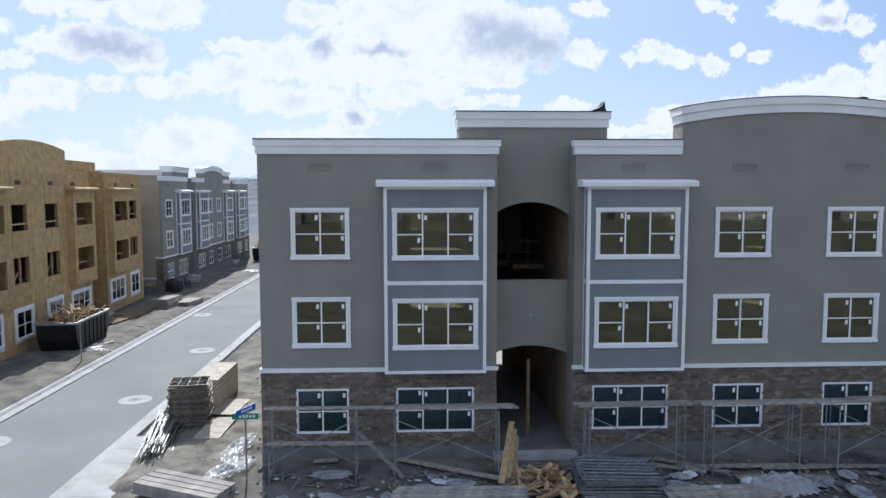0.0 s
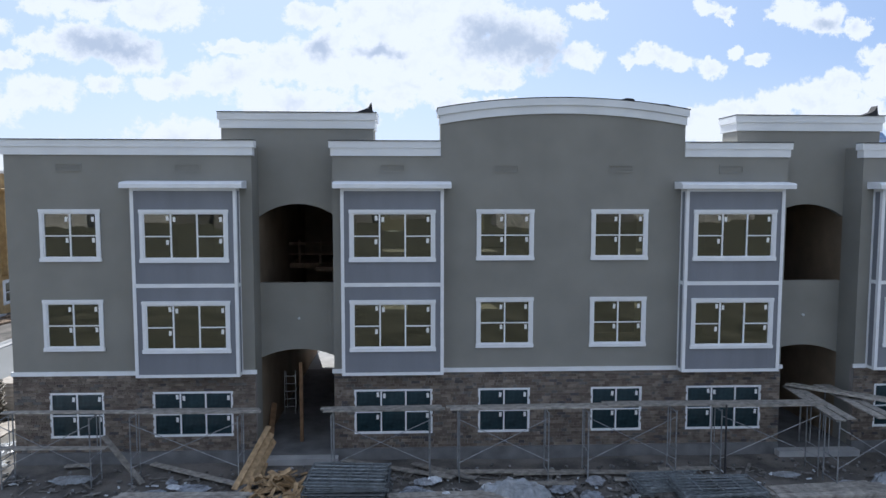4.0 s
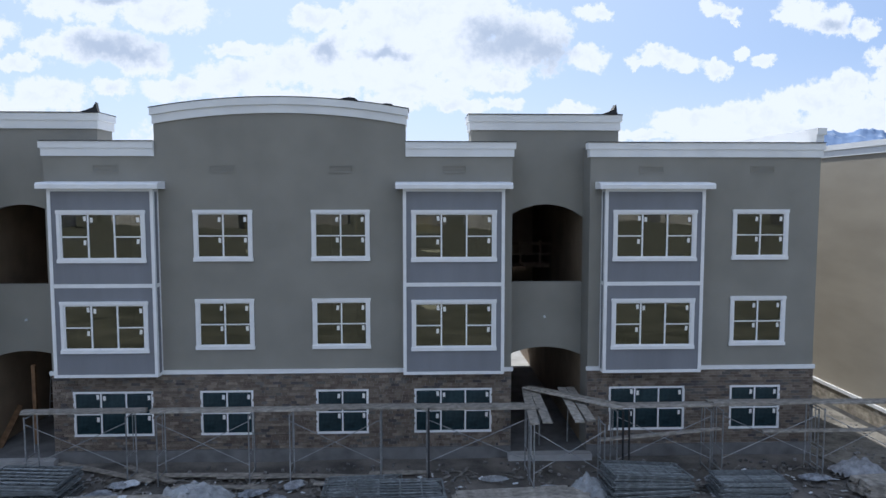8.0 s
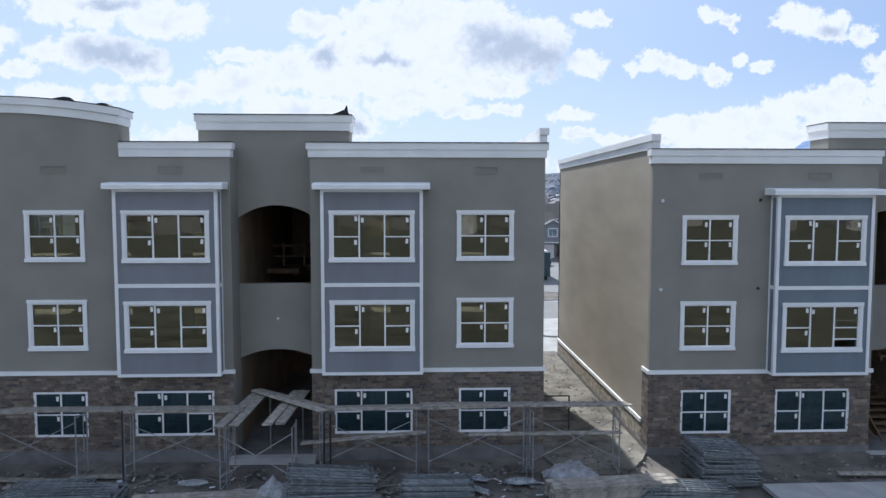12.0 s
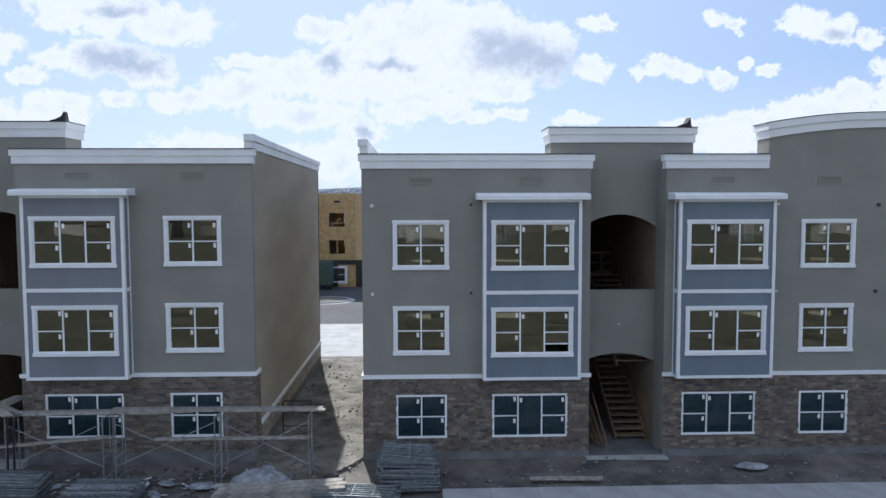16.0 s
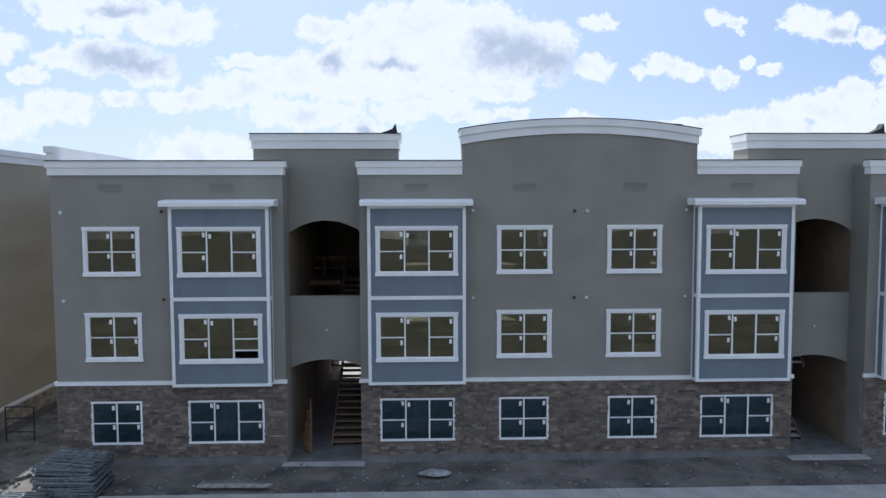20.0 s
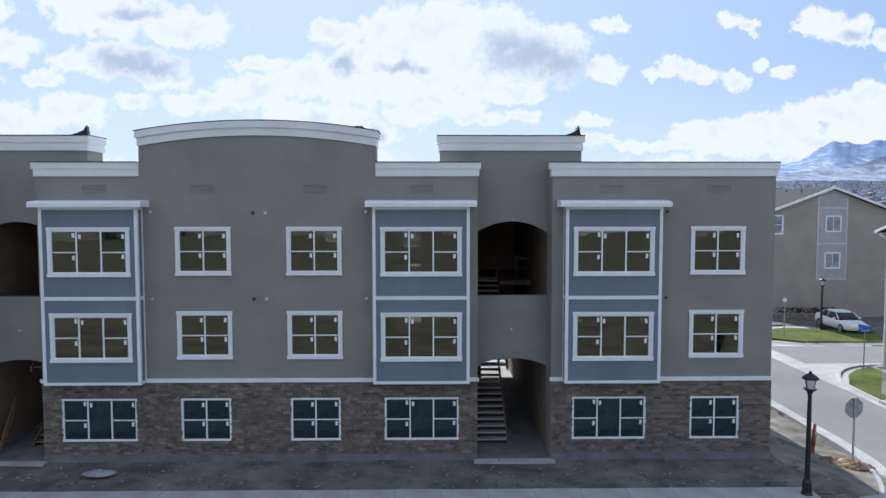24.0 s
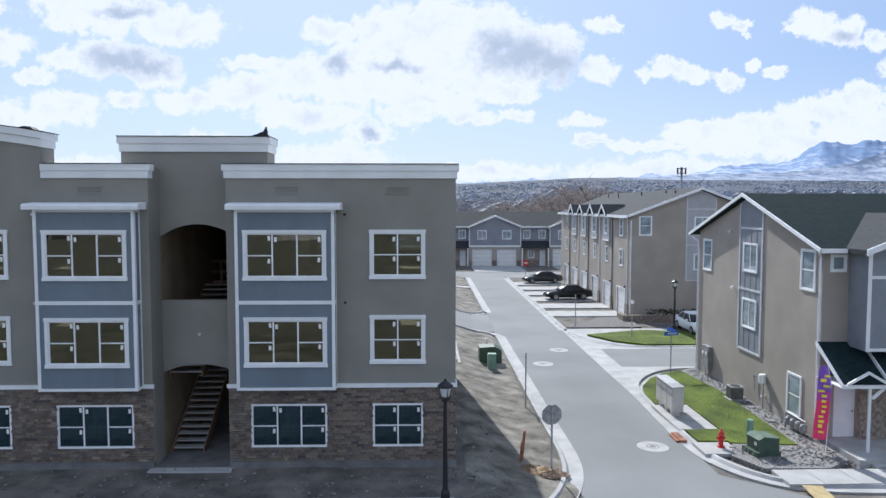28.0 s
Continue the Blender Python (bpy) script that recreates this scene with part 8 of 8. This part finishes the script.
# same ramp for the foothills, haze again mixed into the colours
HAZED_FOOTHILL = HAZED_MOUNT.copy()
HAZED_FOOTHILL.name = "foothills"
for nd in HAZED_FOOTHILL.node_tree.nodes:
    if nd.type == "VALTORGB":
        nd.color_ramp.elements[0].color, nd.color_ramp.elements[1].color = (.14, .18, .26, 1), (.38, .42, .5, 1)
far_land("foothills", 2500, 3280, -2600, 3600, foothill_h, 260, 16, HAZED_FOOTHILL, "hazy pale snow-dusted foothills below the mountains")

# far town: small houses and bare winter trees
r = random.Random(21)
town_roofs, town_walls = Shape(), Shape()
for _ in range(300):
    y = r.uniform(240, 1200)
    x = r.uniform(-.15, .75) * y + 60
    z = valley_h(x, y)
    w, d, h = r.uniform(4, 8), r.uniform(4, 7), r.uniform(2.6, 5)
    town_walls.box(x - w, x + w, y - d, y + d, z - 1, z + h)
    town_roofs.prism([(x - w - .4, z + h), (x + w + .4, z + h), (x, z + h + w * .4)], y - d - .4, y + d + .4)
single("far_houses", town_walls.mesh("far_houses", mat("far_house_walls", (.4, .42, .46), .9, vary=.2, random_vary=.5, bump=0), False), None, "small pale houses spread over the valley", "houses", kind="stuff")
single("far_roofs", town_roofs.mesh("far_roofs", mat("far_house_roofs", (.24, .245, .27), .9, vary=.2, random_vary=.5, bump=0), False), None, "grey roofs of the valley's houses", "roofs", kind="stuff")
TWIG = mat("winter_twigs", (.38, .325, .29), .95, vary=.2, random_vary=.35, bump=0)


def bare_tree(s, x, y, z, h, r):
    """A leafless tree: a tapered trunk, limbs and many fine twigs."""
    s.rod((x, y, z - .5), (x + r.uniform(-.3, .3), y, z + h * .4), h * .022, 5, h * .014)
    for _ in range(7):
        g, e = r.uniform(0, 6.3), r.uniform(.35, 1.1)
        a = Vector((x, y, z + h * r.uniform(.2, .42)))
        b = a + Vector((math.cos(g) * math.cos(e), math.sin(g) * math.cos(e), math.sin(e))) * h * r.uniform(.3, .55)
        s.rod(a, b, h * .01, 4, h * .003)
        for _ in range(54):
            c = a.lerp(b, r.uniform(.35, 1))
            w = Vector((r.gauss(0, 1), r.gauss(0, 1), r.uniform(.1, 1.5))).normalized() * h * r.uniform(.1, .26)
            p = Vector((r.gauss(0, 1), r.gauss(0, 1), r.gauss(0, 1))).normalized() * h * .005
            s.face(c - p, c + p, c + w)


near = []
for i in range(64):
    y, x = r.uniform(104, 140), r.uniform(72, 128)
    near.append((x, y, r.uniform(9, 12) + 7 * math.exp(-((x - 112) / 14) ** 2)))
for i, (x, y, h) in enumerate(near):
    s = Shape()
    bare_tree(s, x, y, GZ - .3, h, r)
    single("bare_tree", s.mesh("bare_tree", TWIG, False), None, "leafless brown winter tree behind the townhouses", "tree", None, "bare trees behind the townhouses")
wood = Shape()
for i in range(520):
    y = r.uniform(140, 700)
    x = r.uniform(-.1, .6) * y + 60 + r.gauss(0, 10)
    z, h = valley_h(x, y), r.uniform(5, 11)
    for _ in range(90):
        c = Vector((x + r.gauss(0, h * .25), y + r.gauss(0, h * .25), z + h * r.uniform(.25, .95)))
        p, q = (Vector((r.gauss(0, 1), r.gauss(0, 1), r.gauss(0, 1))).normalized() * h * .04 for _ in range(2))
        wood.face(c - p, c + p, c + q)
# twig colour paled for haze and against the backlight
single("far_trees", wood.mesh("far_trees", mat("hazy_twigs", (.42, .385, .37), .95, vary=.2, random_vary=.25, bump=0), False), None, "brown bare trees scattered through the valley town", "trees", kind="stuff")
belts = Shape()
for i in range(900):
    y = r.uniform(650, 2400)
    x = r.uniform(-.25, .75) * y + 60
    z, h = valley_h(x, y), r.uniform(4, 9)
    for _ in range(14):
        c = Vector((x + r.gauss(0, 13), y + r.gauss(0, 5), z + h * r.uniform(.1, .8)))
        p, q = (Vector((r.gauss(0, 1), r.gauss(0, .5), r.gauss(0, .6))).normalized() * h * .45 for _ in range(2))
        belts.face(c - p, c + p, c + q)
# belts coloured with the haze and lifted against the backlight
single("tree_belts", belts.mesh("tree_belts", mat("hazed_distant_trees", (.34, .385, .46), .95, vary=.2, random_vary=.15, bump=0), False), None, "haze-blue belts of trees across the far valley", "trees", kind="stuff")
# low hills beyond the field on the near side
far_hills = Shape()
for i in range(61):
    for j in range(9):
        d = 420 * (4.0 ** (j / 8))
        x = (-1 + i / 30) * 2.2 * d
        far_hills.v.append((x, -d, GZ + (.034 + .014 * noise.noise(Vector((i * .35, 7, 0)))) * d * (j / 8) ** 1.3))
for i in range(60):
    for j in range(8):
        k = i * 9 + j
        far_hills.f.append((k, k + 1, k + 10, k + 9))
single("rear_hills", far_hills, HAZED_HILL, "low hazy hills beyond the dry field", "backdrop", kind="structure")
# houses and trees across the field, mirrored in the upper windows
rear_walls, rear_roofs, rear_wood = Shape(), Shape(), Shape()
for i in range(34):
    x, y = -210 + i * 16 + r.uniform(-3, 3), -r.choice((172, 196, 224)) + r.uniform(-6, 6)
    w, d, h = r.uniform(5, 8), r.uniform(4, 6), r.uniform(2.8, 5.4)
    rear_walls.box(x - w, x + w, y - d, y + d, GZ - .2, GZ + h)
    rear_roofs.prism([(y - d - .5, GZ + h), (y + d + .5, GZ + h), (y, GZ + h + d * .55)], x - w - .5, x + w + .5, "x")
for i in range(80):
    x, y, h = r.uniform(-230, 350), -r.uniform(150, 240), r.uniform(4, 9)
    for _ in range(110):
        c = Vector((x + r.gauss(0, h * .2), y + r.gauss(0, h * .2), GZ + h * r.uniform(.1, .95)))
        p, q = (Vector((r.gauss(0, 1), r.gauss(0, 1), r.gauss(0, 1))).normalized() * h * .05 for _ in range(2))
        rear_wood.face(c - p, c + p, c + q)
single("rear_houses", rear_walls.mesh("rear_houses", mat("rear_house_walls", (.4, .37, .33), .9, vary=.2, random_vary=.5, bump=0), False), None, "tan houses in a row beyond the dry field", "houses", kind="stuff")
single("rear_roofs", rear_roofs.mesh("rear_roofs", mat("rear_house_roofs", (.15, .115, .1), .9, vary=.2, random_vary=.6, bump=0), False), None, "brown roofs of the houses beyond the field", "roofs", kind="stuff")
single("rear_trees", rear_wood.mesh("rear_trees", mat("rear_tree_crowns", (.085, .095, .06), .95, vary=.2, random_vary=.4, bump=0), False), None, "dark trees among the houses beyond the field", "trees", kind="stuff")
# lattice mast
mast = thing("cell_tower", "grey lattice phone mast with antennas beyond the roofs", "mast", pose(233.5, 400, -3))
part("shaft", Shape().box(-.45, .45, -.45, .45, 0, 36), STEEL, mast)
for i in range(6):
    g = i * math.pi / 3
    part("antenna", Shape().box(-.22, .22, -.2, .2, 31.5, 35.5, Matrix.Translation((2.7 * math.cos(g), 2.7 * math.sin(g), 0))), DARK_STEEL, mast)
for z in (32, 35):
    part("platform", Shape().lathe((0, 0, z), [(2.8, 0), (2.8, .2)], 12), STEEL, mast)
